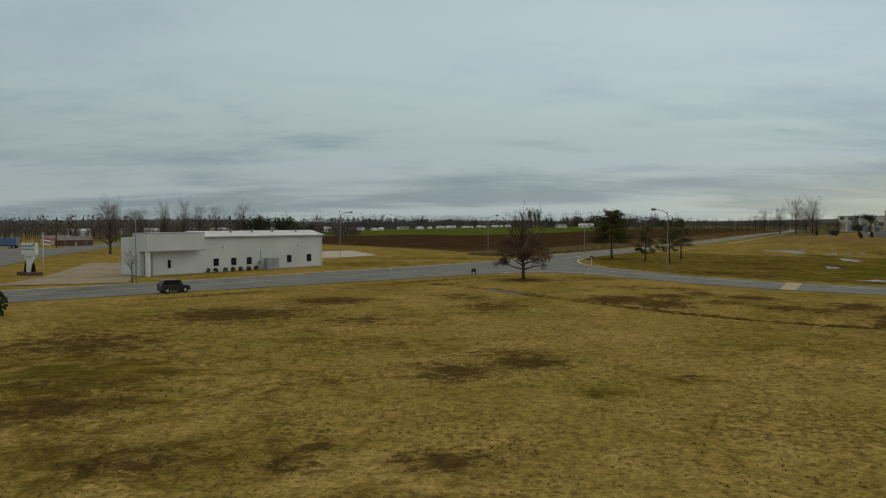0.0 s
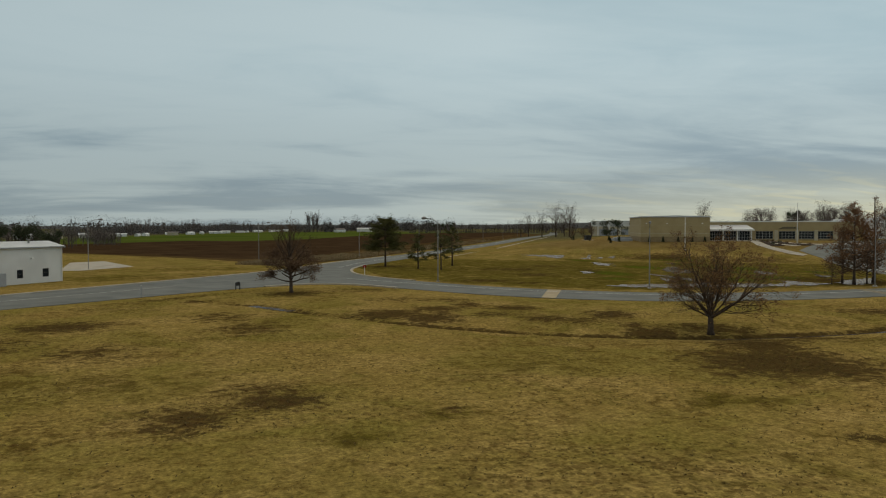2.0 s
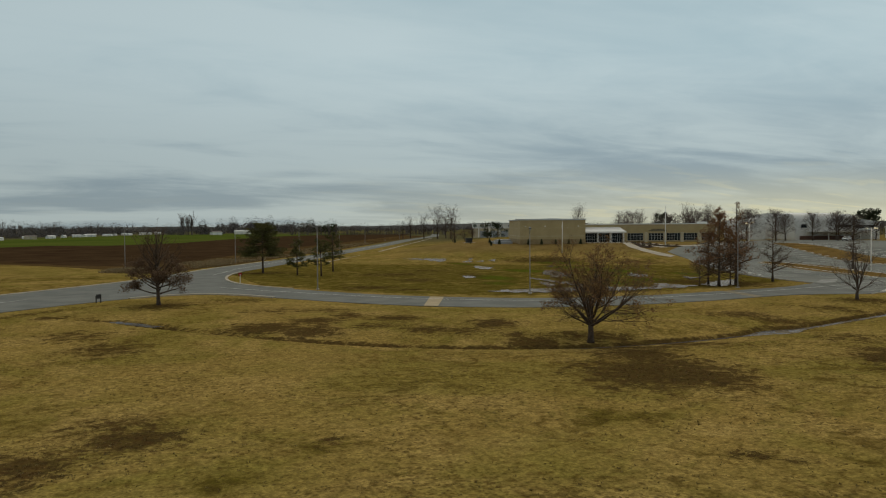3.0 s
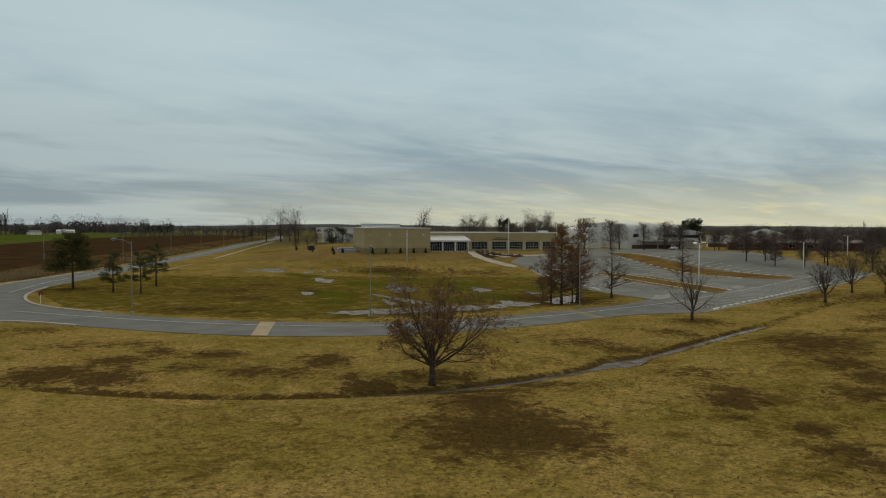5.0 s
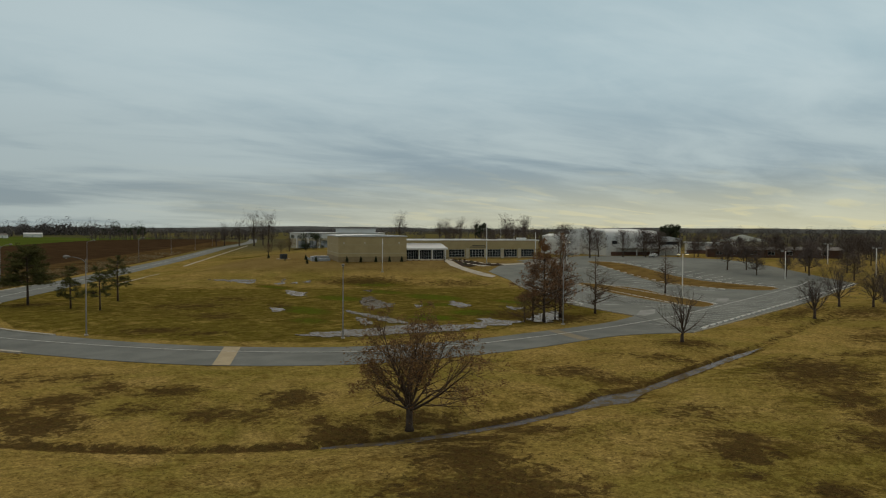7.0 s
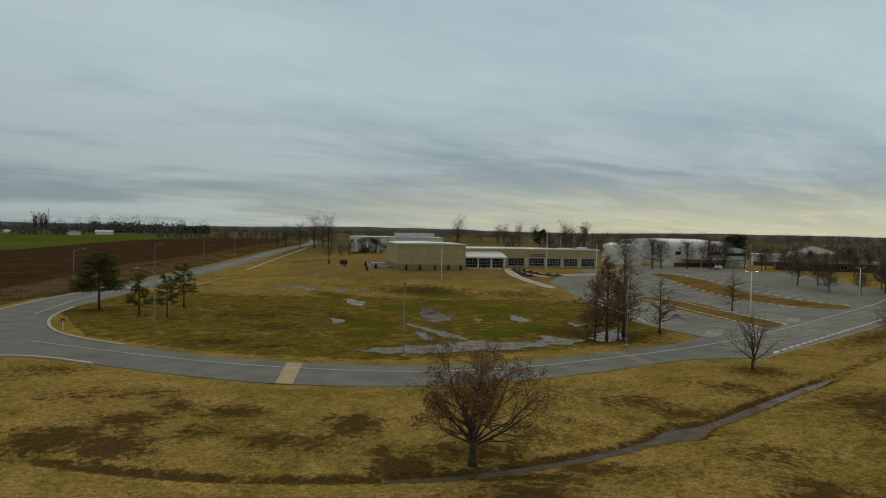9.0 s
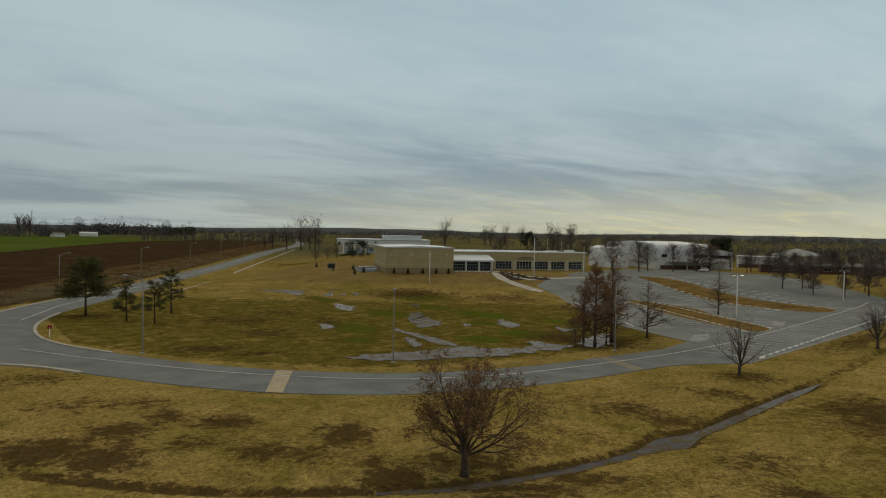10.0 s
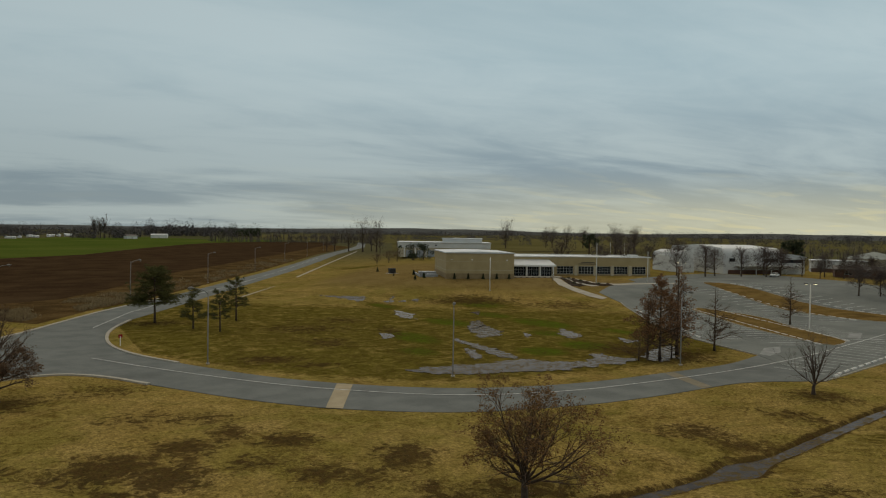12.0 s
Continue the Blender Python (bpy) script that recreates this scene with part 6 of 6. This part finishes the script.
# ---- parking lot: bay lines and wheel stops ----
def bays():
    m = Mesh()

    def line(a, b, width):
        ax, ay, bx, by = *a, *b
        n = math.hypot(bx - ax, by - ay)
        nx, ny = -(by - ay) / n * width / 2, (bx - ax) / n * width / 2
        steps = 3
        for k in range(steps):
            p, q = [(ax + (bx - ax) * s / steps, ay + (by - ay) * s / steps) for s in (k, k + 1)]
            m.face(*[(x, y, terrain(x, y) + 0.078) for x, y in ((p[0] - nx, p[1] - ny), (q[0] - nx, q[1] - ny), (q[0] + nx, q[1] + ny), (p[0] + nx, p[1] + ny))])

    stop = thing("wheel_stop", on(107, 84.2, 14, 0.06), "pale precast concrete wheel stop on the parking lot", "wheel stop", "wheel stops")
    part("body", Mesh().extrude([(-0.17, 0), (-0.12, 0.17), (0.12, 0.17), (0.17, 0)], -1.0, 1.0, "x"), PRECAST, stop)

    def row(a, b, n, deep, side, stops=True, start=0):
        dx, dy = (b[0] - a[0]) / n, (b[1] - a[1]) / n
        w = math.hypot(dx, dy)
        px, py = -dy / w * side, dx / w * side
        for i in range(start, n + 1):
            x, y = a[0] + dx * i, a[1] + dy * i
            line((x + px * 1.6, y + py * 1.6), (x + px * deep, y + py * deep), 0.2)
            if stops and i < n:
                cx, cy = x + dx / 2 + px * 0.4, y + dy / 2 + py * 0.4
                copy_thing(stop, on(cx, cy, math.degrees(math.atan2(dy, dx)), 0.062))

    row((104, 83.2), (220, 115.9), 40, 8.5, 1, start=1)
    row((131.5, 103), (156, 155), 20, 8.5, 1)
    row((139.5, 104), (160.5, 152), 18, 8.5, -1)
    row((174, 124), (183.5, 172), 16, 8.5, 1)
    row((190, 121), (194, 178), 18, 8.5, -1)
    row((117.5, 118), (141, 160), 16, 8.0, -1)
    tagged(new("bay_lines", m.data("bay_lines", BAY_LINE, solid=False)), "faded white parking bay lines", "road marking", kind="structure")


bays()

# ---- more trees ----
bush(on(-41.85, 65.75), 150, 2.5, 2.6, CEDAR, "dark dense evergreen bush at the field's edge", "evergreen_bush", "bush")
bare_tree("bare_tree", on(-44.8, 101.5), 51, 5.0, 2.4, "small bare young tree beside the drive", trunk=0.08, stem=0.25, levels=3, limbs=11, low=50)
proto = [bare_tree("bare_tree", on(159, 103), 70, 8.4, 4.0, "bare dark tree in the row beyond the parking lot", group="row beyond the parking lot", trunk=0.2, stem=0.26, levels=4, limbs=26, leaf=2400, leaf_size=0.12, leaf_mat=DARK_BUD, low=76, twig_mat=DARK_TWIG, top=0.7)]
proto[0].matrix_basis = on(210, 147.7)
proto.append(bare_tree("bare_tree", on(222.3, 129.9), 71, 9.0, 4.6, "bare dark tree in the row beyond the parking lot", group="row beyond the parking lot", trunk=0.22, stem=0.24, levels=4, limbs=26, leaf=2800, leaf_size=0.12, leaf_mat=DARK_BUD, low=78, twig_mat=DARK_TWIG, top=0.65))
proto.append(bare_tree("bare_tree", on(229.2, 202.7), 72, 10.6, 5.0, "bare tree with fine twigs before the white hall", group="trees before the white hall", trunk=0.24, stem=0.18, levels=4, limbs=22, leaf=1600, leaf_size=0.12, leaf_mat=DARK_BUD, low=72, top=0.65, twig_mat=DARK_TWIG))
r = random.Random(5)
ROW_FIRST = [(0, 214.6, 144.5, 0.78), (1, 209.9, 138.4, 0.66), (0, 214.7, 132.4, 0.70), (1, 224.9, 118.7, 0.86), (0, 219.5, 103.4, 1.05), (1, 210.7, 94.4, 1.05), (0, 228, 134, 0.78), (1, 236, 126, 0.86), (0, 244, 142, 0.78), (1, 232, 108, 0.94), (0, 246, 116, 0.94), (1, 226, 97, 1.09), (0, 242, 100, 1.09), (1, 255, 128, 0.86), (0, 222, 88, 1.01), (1, 236, 92, 1.13), (0, 252, 106, 1.01), (1, 204, 84, 0.94), (0, 216, 80, 1.01), (1, 238, 160, 0.74)]
ROW_SECOND = [(0, 246, 152, 0.78), (1, 254, 166, 0.78), (0, 262, 150, 0.78), (1, 258, 184, 0.8), (0, 264, 178, 0.9), (1, 269, 171, 0.82), (0, 274, 163, 0.9), (1, 281, 156, 0.85), (0, 252, 176, 0.72), (1, 286, 146, 0.9), (0, 248, 186, 0.75), (1, 259, 192, 0.9), (0, 292, 152, 0.95), (1, 268, 186, 0.95), (0, 278, 172, 1.0), (1, 268, 138, 0.86), (0, 230, 78, 1.09), (1, 196, 76, 0.86), (0, 246, 80, 1.09), (1, 262, 94, 1.09)]
for k, x, y, h in ROW_FIRST + ROW_SECOND:
    copy_thing(proto[k], on(x, y, r.uniform(0, 360)) @ Matrix.Scale(h, 4))
for x, y, h in ((222, 208, 0.95), (236, 198, 0.9), (250, 203, 0.85), (256, 208, 0.95), (208, 212, 1.0), (199, 226, 1.1), (194, 236, 1.0), (244.1, 205.4, 1.05), (215.5, 206.2, 1.1), (234.2, 237, 1.2), (205, 240, 1.05), (212, 230, 1.0), (188, 250, 1.1), (262, 214, 0.9), (255, 198, 0.7)):
    copy_thing(proto[2], on(x, y, r.uniform(0, 360)) @ Matrix.Scale(h, 4))
tall = bare_tree("bare_tree", on(343.7, 524.4), 75, 22, 8, "tall bare tree standing in the far pasture", group="far pasture trees", trunk=0.5, stem=0.2, levels=4, limbs=16, leaf=1500, leaf_size=0.2, leaf_mat=DARK_BUD, scatter=0.5, low=50, twig_mat=HAZED_TWIG)
for x, y, h in ((346, 400, 0.85), (356, 394, 0.8), (418.5, 543.4, 0.85), (408, 550, 0.8), (430, 536, 0.8), (400, 548, 0.75), (340, 388, 0.7), (372, 410, 0.8)):
    copy_thing(tall, on(x, y, r.uniform(0, 360)) @ Matrix.Scale(h, 4))
grove = bare_tree("bare_tree", on(246.8, 582), 76, 27, 10, "tall bare tree in a grove at the end of the road", group="grove at the road's end", trunk=0.6, stem=0.16, levels=4, limbs=18, leaf=2200, leaf_size=0.12, leaf_mat=DARK_BUD, scatter=0.5, low=52, twig_mat=HAZED_TWIG)
for x, y, h in ((256, 576, 0.98), (238, 590, 0.75), (230, 600, 0.7), (262, 600, 0.8), (222, 596, 0.55), (252, 560, 0.5), (268, 560, 0.5)):
    copy_thing(grove, on(x, y, r.uniform(0, 360)) @ Matrix.Scale(h, 4))
# tall bare trees behind the office
behind = "tall bare tree in the dark belt behind the office"
for x, y, h in ((-138.6, 299.5, 0.62), (-134, 306, 0.6), (-122.2, 306.5, 0.72), (-115, 309.3, 0.78), (-109, 311.5, 0.7), (-103, 313.6, 0.68), (-93, 316.7, 0.72), (-99, 330, 0.6), (-126, 318, 0.6), (-160, 330, 0.55), (-178, 340, 0.55), (-88, 322, 0.55)):
    tagged(copy_thing(grove, on(x, y, r.uniform(0, 360)) @ Matrix.Diagonal((0.62 * h, 0.62 * h, 0.84 * h, 1))), behind, group="trees behind the office")
for x, y, h in ((-91.3, 194.1, 0.5), (-95, 202, 0.52), (-88, 205, 0.46)):
    tagged(copy_thing(grove, on(x, y, r.uniform(0, 360)) @ Matrix.Scale(h, 4)), "bare tree with several stems by the drive", group="trees by the drive")


def evergreen(m, seed, height, crown, label, base=0.38):
    """A broad dark evergreen with an uneven crown of small clumps."""
    r = random.Random(seed)
    t = thing("evergreen_tree", m, label, "tree", "dark evergreens")
    part("trunk", Mesh().tube([(0, 0, -0.1), (0.1, 0, height * 0.5), (0, 0, height * 0.9)], [0.035 * height, 0.025 * height, 0.008 * height], 7), BARK, t)
    lumps = [(r.gauss(0, crown * 0.38), r.gauss(0, crown * 0.38), r.uniform(base, 0.95) * height, r.uniform(0.16, 0.32) * crown) for _ in range(16)]
    m2 = Mesh()
    for cx, cy, cz, rad in lumps:
        for _ in range(150):
            d = Vector((r.gauss(0, 1), r.gauss(0, 1), r.gauss(0, 0.8))).normalized()
            c = Vector((cx, cy, cz)) + d * rad * r.uniform(0.5, 1.1)
            a = Vector((r.gauss(0, 1), r.gauss(0, 1), r.gauss(0, 1))).normalized() * height * 0.026
            b = a.orthogonal().normalized() * height * 0.02
            m2.face(c - a, c + b, c + a, c - b)
    part("crown", m2, CEDAR, t, solid=False)
    return t


evergreen(on(318, 392), 1, 13.5, 6.5, "broad dark evergreen behind the school's wing")
evergreen(on(306, 240), 2, 14, 4.8, "tall dark evergreen beyond the white hall")
evergreen(on(-86.3, 318.5), 3, 9.6, 7, "round dark evergreen behind the office")
evergreen(on(-77, 321), 4, 9.2, 8, "round dark evergreen behind the office")
evergreen(on(-70, 330), 9, 7, 7, "round dark evergreen behind the office")
for i, (x, y, h) in enumerate(((176, 351, 7.6), (180.5, 348.5, 7.2))):
    evergreen(on(x, y), 20 + i, h, 5.2, "dense dark bush before the warehouse", 0.14)
for i, (x, y, h) in enumerate(((170, 356, 6.5), (166.5, 358, 6), (162, 362, 5.5))):
    bare_tree("bare_tree", on(x, y), 160 + i, h, 5, "bare bushy tree near the warehouse", group="trees near the warehouse", trunk=0.16, stem=0.12, levels=3, limbs=14, leaf=250, leaf_size=0.2, leaf_mat=DULL_LEAF, spread=0.5)
for i, (x, y, h) in enumerate(((113.3, 223.6, 1.5), (117.6, 226.3, 1.7), (121, 240, 1.6), (118, 262, 1.5), (112, 236, 0.8))):
    bush(on(x, y), 170 + i, h, h * 0.6, CEDAR, "small dark cone-shaped sapling on the lawn", "sapling", "sapling", 0.7, "saplings on the lawn")
cypress_tree(on(150, 205), 48, 3.2, 0.9, "thin bare sapling before the school's entrance", 0)


# ---- far woods ----
def woods(name, spots, seed, label, mat=None, bare=False):
    """Far trees. Bare ones: a stem, rising limbs and fine twigs; others: full, ragged crowns down to the ground."""
    r, m = random.Random(seed), Mesh()

    def blade(a, b, wide):
        d = b - a
        side = Vector((d.y, -d.x, 0))
        side = (side.normalized() if side.length > 0.01 else Vector((1, 0, 0))) * wide
        side = Matrix.Rotation(r.uniform(-0.6, 0.6), 3, "Z") @ side
        m.face(a - side, a + side, b + side * 0.3, b - side * 0.3)

    for x, y, h, wide, thick in spots:
        z = terrain(x, y)
        base = Vector((x, y, z))
        if bare:
            blade(base, base + Vector((0, 0, h * 0.62)), h * 0.022)
            for k in range(max(6, thick // 5)):
                q, tip = r.uniform(0, math.tau), radians(r.uniform(4, 48))
                a = base + Vector((0, 0, h * r.uniform(0.16, 0.58)))
                b = a + Vector((math.cos(q) * math.sin(tip), math.sin(q) * math.sin(tip), math.cos(tip))) * min(h * r.uniform(0.28, 0.5), (z + h - a.z) / math.cos(tip))
                blade(a, b, h * 0.012)
                for _ in range(4):
                    c = a.lerp(b, r.uniform(0.3, 1.0))
                    e = c + (b - a).normalized() * h * 0.07 + Vector((r.gauss(0, 1), r.gauss(0, 1), r.gauss(0.2, 0.6))) * h * 0.045
                    blade(c, e, h * 0.009)
            continue
        for k in range(thick * 4):
            inner = k % 4 == 0
            u, q = r.random() * (0.62 if inner else 1.0), r.uniform(0, math.tau)
            rad = wide * (0.75 if inner else 1.0) * (0.4 + 0.6 * math.sqrt(r.random())) * math.sin(math.pi * min(0.95, 0.20 + u * 0.75)) ** 0.7
            c = base + Vector((math.cos(q) * rad, math.sin(q) * rad, h * (0.03 + 0.94 * u)))
            size = h * (r.uniform(0.05, 0.08) if inner else r.uniform(0.010, 0.022))
            a = Vector((r.gauss(0, 0.7), r.gauss(0, 0.7), 1.0)).normalized() * size
            b = Vector((r.gauss(0, 1), r.gauss(0, 1), r.gauss(0, 0.4))).normalized() * size * r.uniform(0.5, 0.9)
            m.face(c - a, c + b, c + a, c - b)
    return tagged(new(name, m.data(name, mat or HAZED_TWIG, solid=False)), label, "woods", kind="stuff")


def belt(line, step, height, seed, wide=0.45, depth=20.0, thick=46):
    r, out = random.Random(seed), []
    for a, b in zip(line, line[1:]):
        n = max(1, round(1.9 * math.dist(a, b) / step))
        for i in range(n):
            s = (i + r.random()) / n
            h = height * r.choice((0.62, 0.72, 0.8, 0.88, 1.0)) * r.uniform(0.9, 1.1)
            out.append((a[0] + (b[0] - a[0]) * s + r.gauss(0, depth * 0.4), a[1] + (b[1] - a[1]) * s + r.gauss(0, depth), h, h * wide, thick))
    return out


woods("far_woods", belt([(-900, 480), (-420, 520), (-240, 560), (-150, 700)], 4, 11, 41), 42, "dark belt of bare trees beyond the far road", HAZED_MASS)
woods("far_woods", belt([(-150, 700), (-70, 1000), (40, 1400), (200, 1500), (420, 1500)], 6, 10.5, 1, thick=44), 2, "dark belt of bare trees beyond the fields", HAZED_MASS)
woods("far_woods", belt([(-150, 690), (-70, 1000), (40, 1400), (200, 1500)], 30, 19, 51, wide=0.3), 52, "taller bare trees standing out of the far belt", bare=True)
woods("far_woods", belt([(-900, 620), (-300, 700), (-150, 900), (0, 1600), (300, 1900), (800, 1900), (1500, 1500), (2100, 900), (2200, 200)], 7, 21, 3, wide=0.6, thick=36, depth=40), 4, "long low belt of woods along the horizon", HAZED_MASS)
woods("far_woods", belt([(420, 1250), (700, 1150), (1000, 1000), (1300, 700), (1500, 300), (1400, -100)], 5, 11, 5, wide=0.6, thick=36, depth=40), 6, "low dark woods beyond the pasture", HAZED_MASS)
woods("far_woods", belt([(205, 945), (280, 925), (350, 900), (372, 850)], 1.7, 14, 7, wide=0.28, thick=40, depth=9), 8, "thin line of bare grey trees at the end of the plowed field", bare=True)
woods("far_woods", belt([(205, 948), (280, 928), (350, 903)], 4.5, 5, 57, wide=0.6, thick=30, depth=7), 58, "brush under the line of bare trees", HAZED_MASS)
woods("far_woods", belt([(112, 1120), (150, 1140)], 5, 24, 9, wide=0.34, thick=60, depth=12), 10, "tall dark trees round a far farmhouse", HAZED_MASS)
woods("far_woods", belt([(88, 1100), (108, 1112)], 8, 32, 19, wide=0.3, thick=90, depth=6), 20, "tall bare trees near a far farmhouse", bare=True)
woods("far_woods", belt([(60, 1080), (98, 1100)], 6, 15, 69, thick=50, depth=8), 70, "dark bushy trees near a far farmhouse", HAZED_MASS)
woods("far_woods", belt([(190, 1400), (325, 1380)], 5, 30, 29, wide=0.36, thick=60, depth=20), 30, "tall dark woods beyond the fields", HAZED_MASS)
woods("far_woods", belt([(322, 1380), (378, 1360)], 4, 25, 59, wide=0.34, thick=60, depth=14), 60, "dark stand of conifers beyond the fields", CEDAR)
woods("far_woods", belt([(-200, 270), (-160, 318), (-120, 322), (-84, 330), (-66, 350)], 1.6, 7.5, 11, wide=0.4, thick=60, depth=5), 12, "dark thicket behind the office", bare=True)
woods("far_woods", belt([(-330, 330), (-200, 350), (-150, 360), (-60, 400), (-90, 520)], 2.4, 8.5, 15, wide=0.4, thick=60, depth=10), 16, "dark thicket along the far road", bare=True)
woods("far_woods", belt([(290, 160), (330, 180), (420, 200), (560, 180)], 3.0, 10, 13, wide=0.4, thick=52, depth=14), 14, "brown thicket behind the row of trees", bare=True)
woods("far_woods", belt([(290, 160), (330, 180), (420, 200), (560, 180)], 4.5, 7, 63, thick=40, depth=14), 64, "dark brush behind the row of trees", HAZED_MASS)
woods("far_woods", belt([(275, 140), (285, 100), (280, 60), (250, 40)], 2.4, 10, 17, wide=0.4, thick=60, depth=8), 18, "dense brown trees beyond the end of the lot", bare=True)
woods("far_woods", belt([(275, 140), (285, 100), (280, 60), (250, 40)], 3.6, 6, 67, thick=40, depth=8), 68, "dark brush beyond the end of the lot", HAZED_MASS)
woods("far_woods", belt([(300, 300), (330, 310), (380, 300), (460, 280), (600, 260)], 4, 10, 23, wide=0.4, thick=50, depth=16), 24, "thin brown trees behind the halls", bare=True)
woods("far_woods", belt([(360, 240), (430, 260), (560, 330), (800, 420)], 9, 9, 33, thick=40, depth=18), 34, "brown trees beyond the halls", HAZED_MASS)
woods("far_woods", belt([(400, 640), (520, 560), (640, 440), (760, 300), (860, 160)], 14, 8, 43, thick=36, depth=30), 44, "brown woods behind the halls", HAZED_MASS)
woods("far_woods", belt([(560, 900), (760, 760), (960, 560), (1100, 300)], 7, 11, 45, wide=0.6, thick=32, depth=60), 46, "brown woods towards the hills, haze put into their colour", HAZED_MASS)


def far_hills():
    """Low wooded ridges along the horizon."""
    m, n = Mesh(), 220
    for row, (away, rise) in enumerate(((2500, 0), (2650, 0.6), (2900, 1.0), (3300, 0.7))):
        for i in range(n + 1):
            q = radians(-50 + 170 * i / n)
            hill = 22 + 26 * noise.noise((i * 0.045, 0, 5)) + 6 * noise.noise((i * 0.3, row, 2)) + 20 * math.exp(-((math.degrees(q) - 48) / 7) ** 2)
            m.v.append((math.sin(q) * away, math.cos(q) * away, 1.0 + 0.55 * max(4, hill) * rise))
    for row in range(3):
        for i in range(n):
            o = row * (n + 1) + i
            m.f.append((o, o + 1, o + n + 2, o + n + 1))
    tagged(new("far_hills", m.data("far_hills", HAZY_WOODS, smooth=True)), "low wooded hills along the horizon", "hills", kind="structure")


far_hills()

# ---- tufts and fallen leaves on the near field ----
def clumps(name, count, seed, mat, label, size, where):
    r, m, made = random.Random(seed), Mesh(), 0
    while made < count:
        x, y = r.uniform(-34, 96), 17 + 95 * r.random() ** 1.5
        if not where(x, y, r):
            continue
        gap, along = near_line(x, y, DITCH)
        if gap < 2.2:
            continue
        made += 1
        low = swale(x, gap)
        for _ in range(4):
            q, s = r.uniform(0, math.tau), size * r.uniform(0.5, 1.3)
            bx, by = x + r.gauss(0, size * 0.7), y + r.gauss(0, size * 0.7)
            lean = r.uniform(0.2, 0.9)
            dx, dy = math.cos(q), math.sin(q)
            m.face((bx - dy * s * 0.55, by + dx * s * 0.55, low - 0.04), (bx + dy * s * 0.55, by - dx * s * 0.55, low - 0.04), (bx + dx * s * lean, by + dy * s * lean, low + s * 0.26))
    tagged(new(name, m.data(name, mat, solid=False)), label, "grass", kind="stuff")


def south_of_road(x, y):
    return y < 70 + 0.0 * x or (x < -5 and y < 72 + 0.9 * (x + 47)) or (x > 20 and y < 82)


clumps("dry_tufts", 10000, 3, DRY_TUFT, "short dry tufts of tan grass", 0.075, lambda x, y, r: south_of_road(x, y))
clumps("leaf_litter", 9000, 4, LITTER, "scattered brown fallen leaves and dead weeds", 0.05,
       lambda x, y, r: south_of_road(x, y) and r.random() < 0.004 + 0.10 * max(0.0, noise.noise((x * 0.11, y * 0.11, 7)) + 0.1 * noise.noise((x, y, 1))) + 0.6 * max(w * spot(x, y, cx, cy, a * 1.2, b * 1.2, turn) for cx, cy, a, b, turn, w in PATCHES))


def verge_weeds(count, seed):
    """Tall dead weeds in drifts between the road's kerb and the plowed field."""
    r, m, made = random.Random(seed), Mesh(), 0
    line = [(12, 186), (17, 194), (23, 203), (33, 220), (47, 245), (100, 347), (150, 450)]
    while made < count:
        u = r.random() ** 1.3 * (len(line) - 1)
        i = min(len(line) - 2, int(u))
        (ax, ay), (bx, by) = line[i], line[i + 1]
        away = 0.5 + 13 * r.random() ** 1.5
        n = math.dist((ax, ay), (bx, by))
        x, y = ax + (bx - ax) * (u - i) - (by - ay) / n * away, ay + (by - ay) * (u - i) + (bx - ax) / n * away
        if r.random() > 0.25 + 1.6 * noise.noise((x * 0.09, y * 0.09, 6)):
            continue
        made += 1
        tall = r.uniform(0.35, 1.05)
        for _ in range(5):
            q, px, py = r.uniform(0, math.tau), x + r.gauss(0, 0.3), y + r.gauss(0, 0.3)
            dx, dy = math.cos(q) * 0.09, math.sin(q) * 0.09
            z = terrain(px, py)
            m.face((px - dx, py - dy, z), (px + dx, py + dy, z), (px + r.gauss(0, 0.22), py + r.gauss(0, 0.22), z + tall * r.uniform(0.7, 1.1)))
    tagged(new("dead_weeds", m.data("dead_weeds", BUFF_WEED, solid=False)), "tall dead buff weeds beside the field road", "weeds", kind="stuff")


verge_weeds(4200, 12)
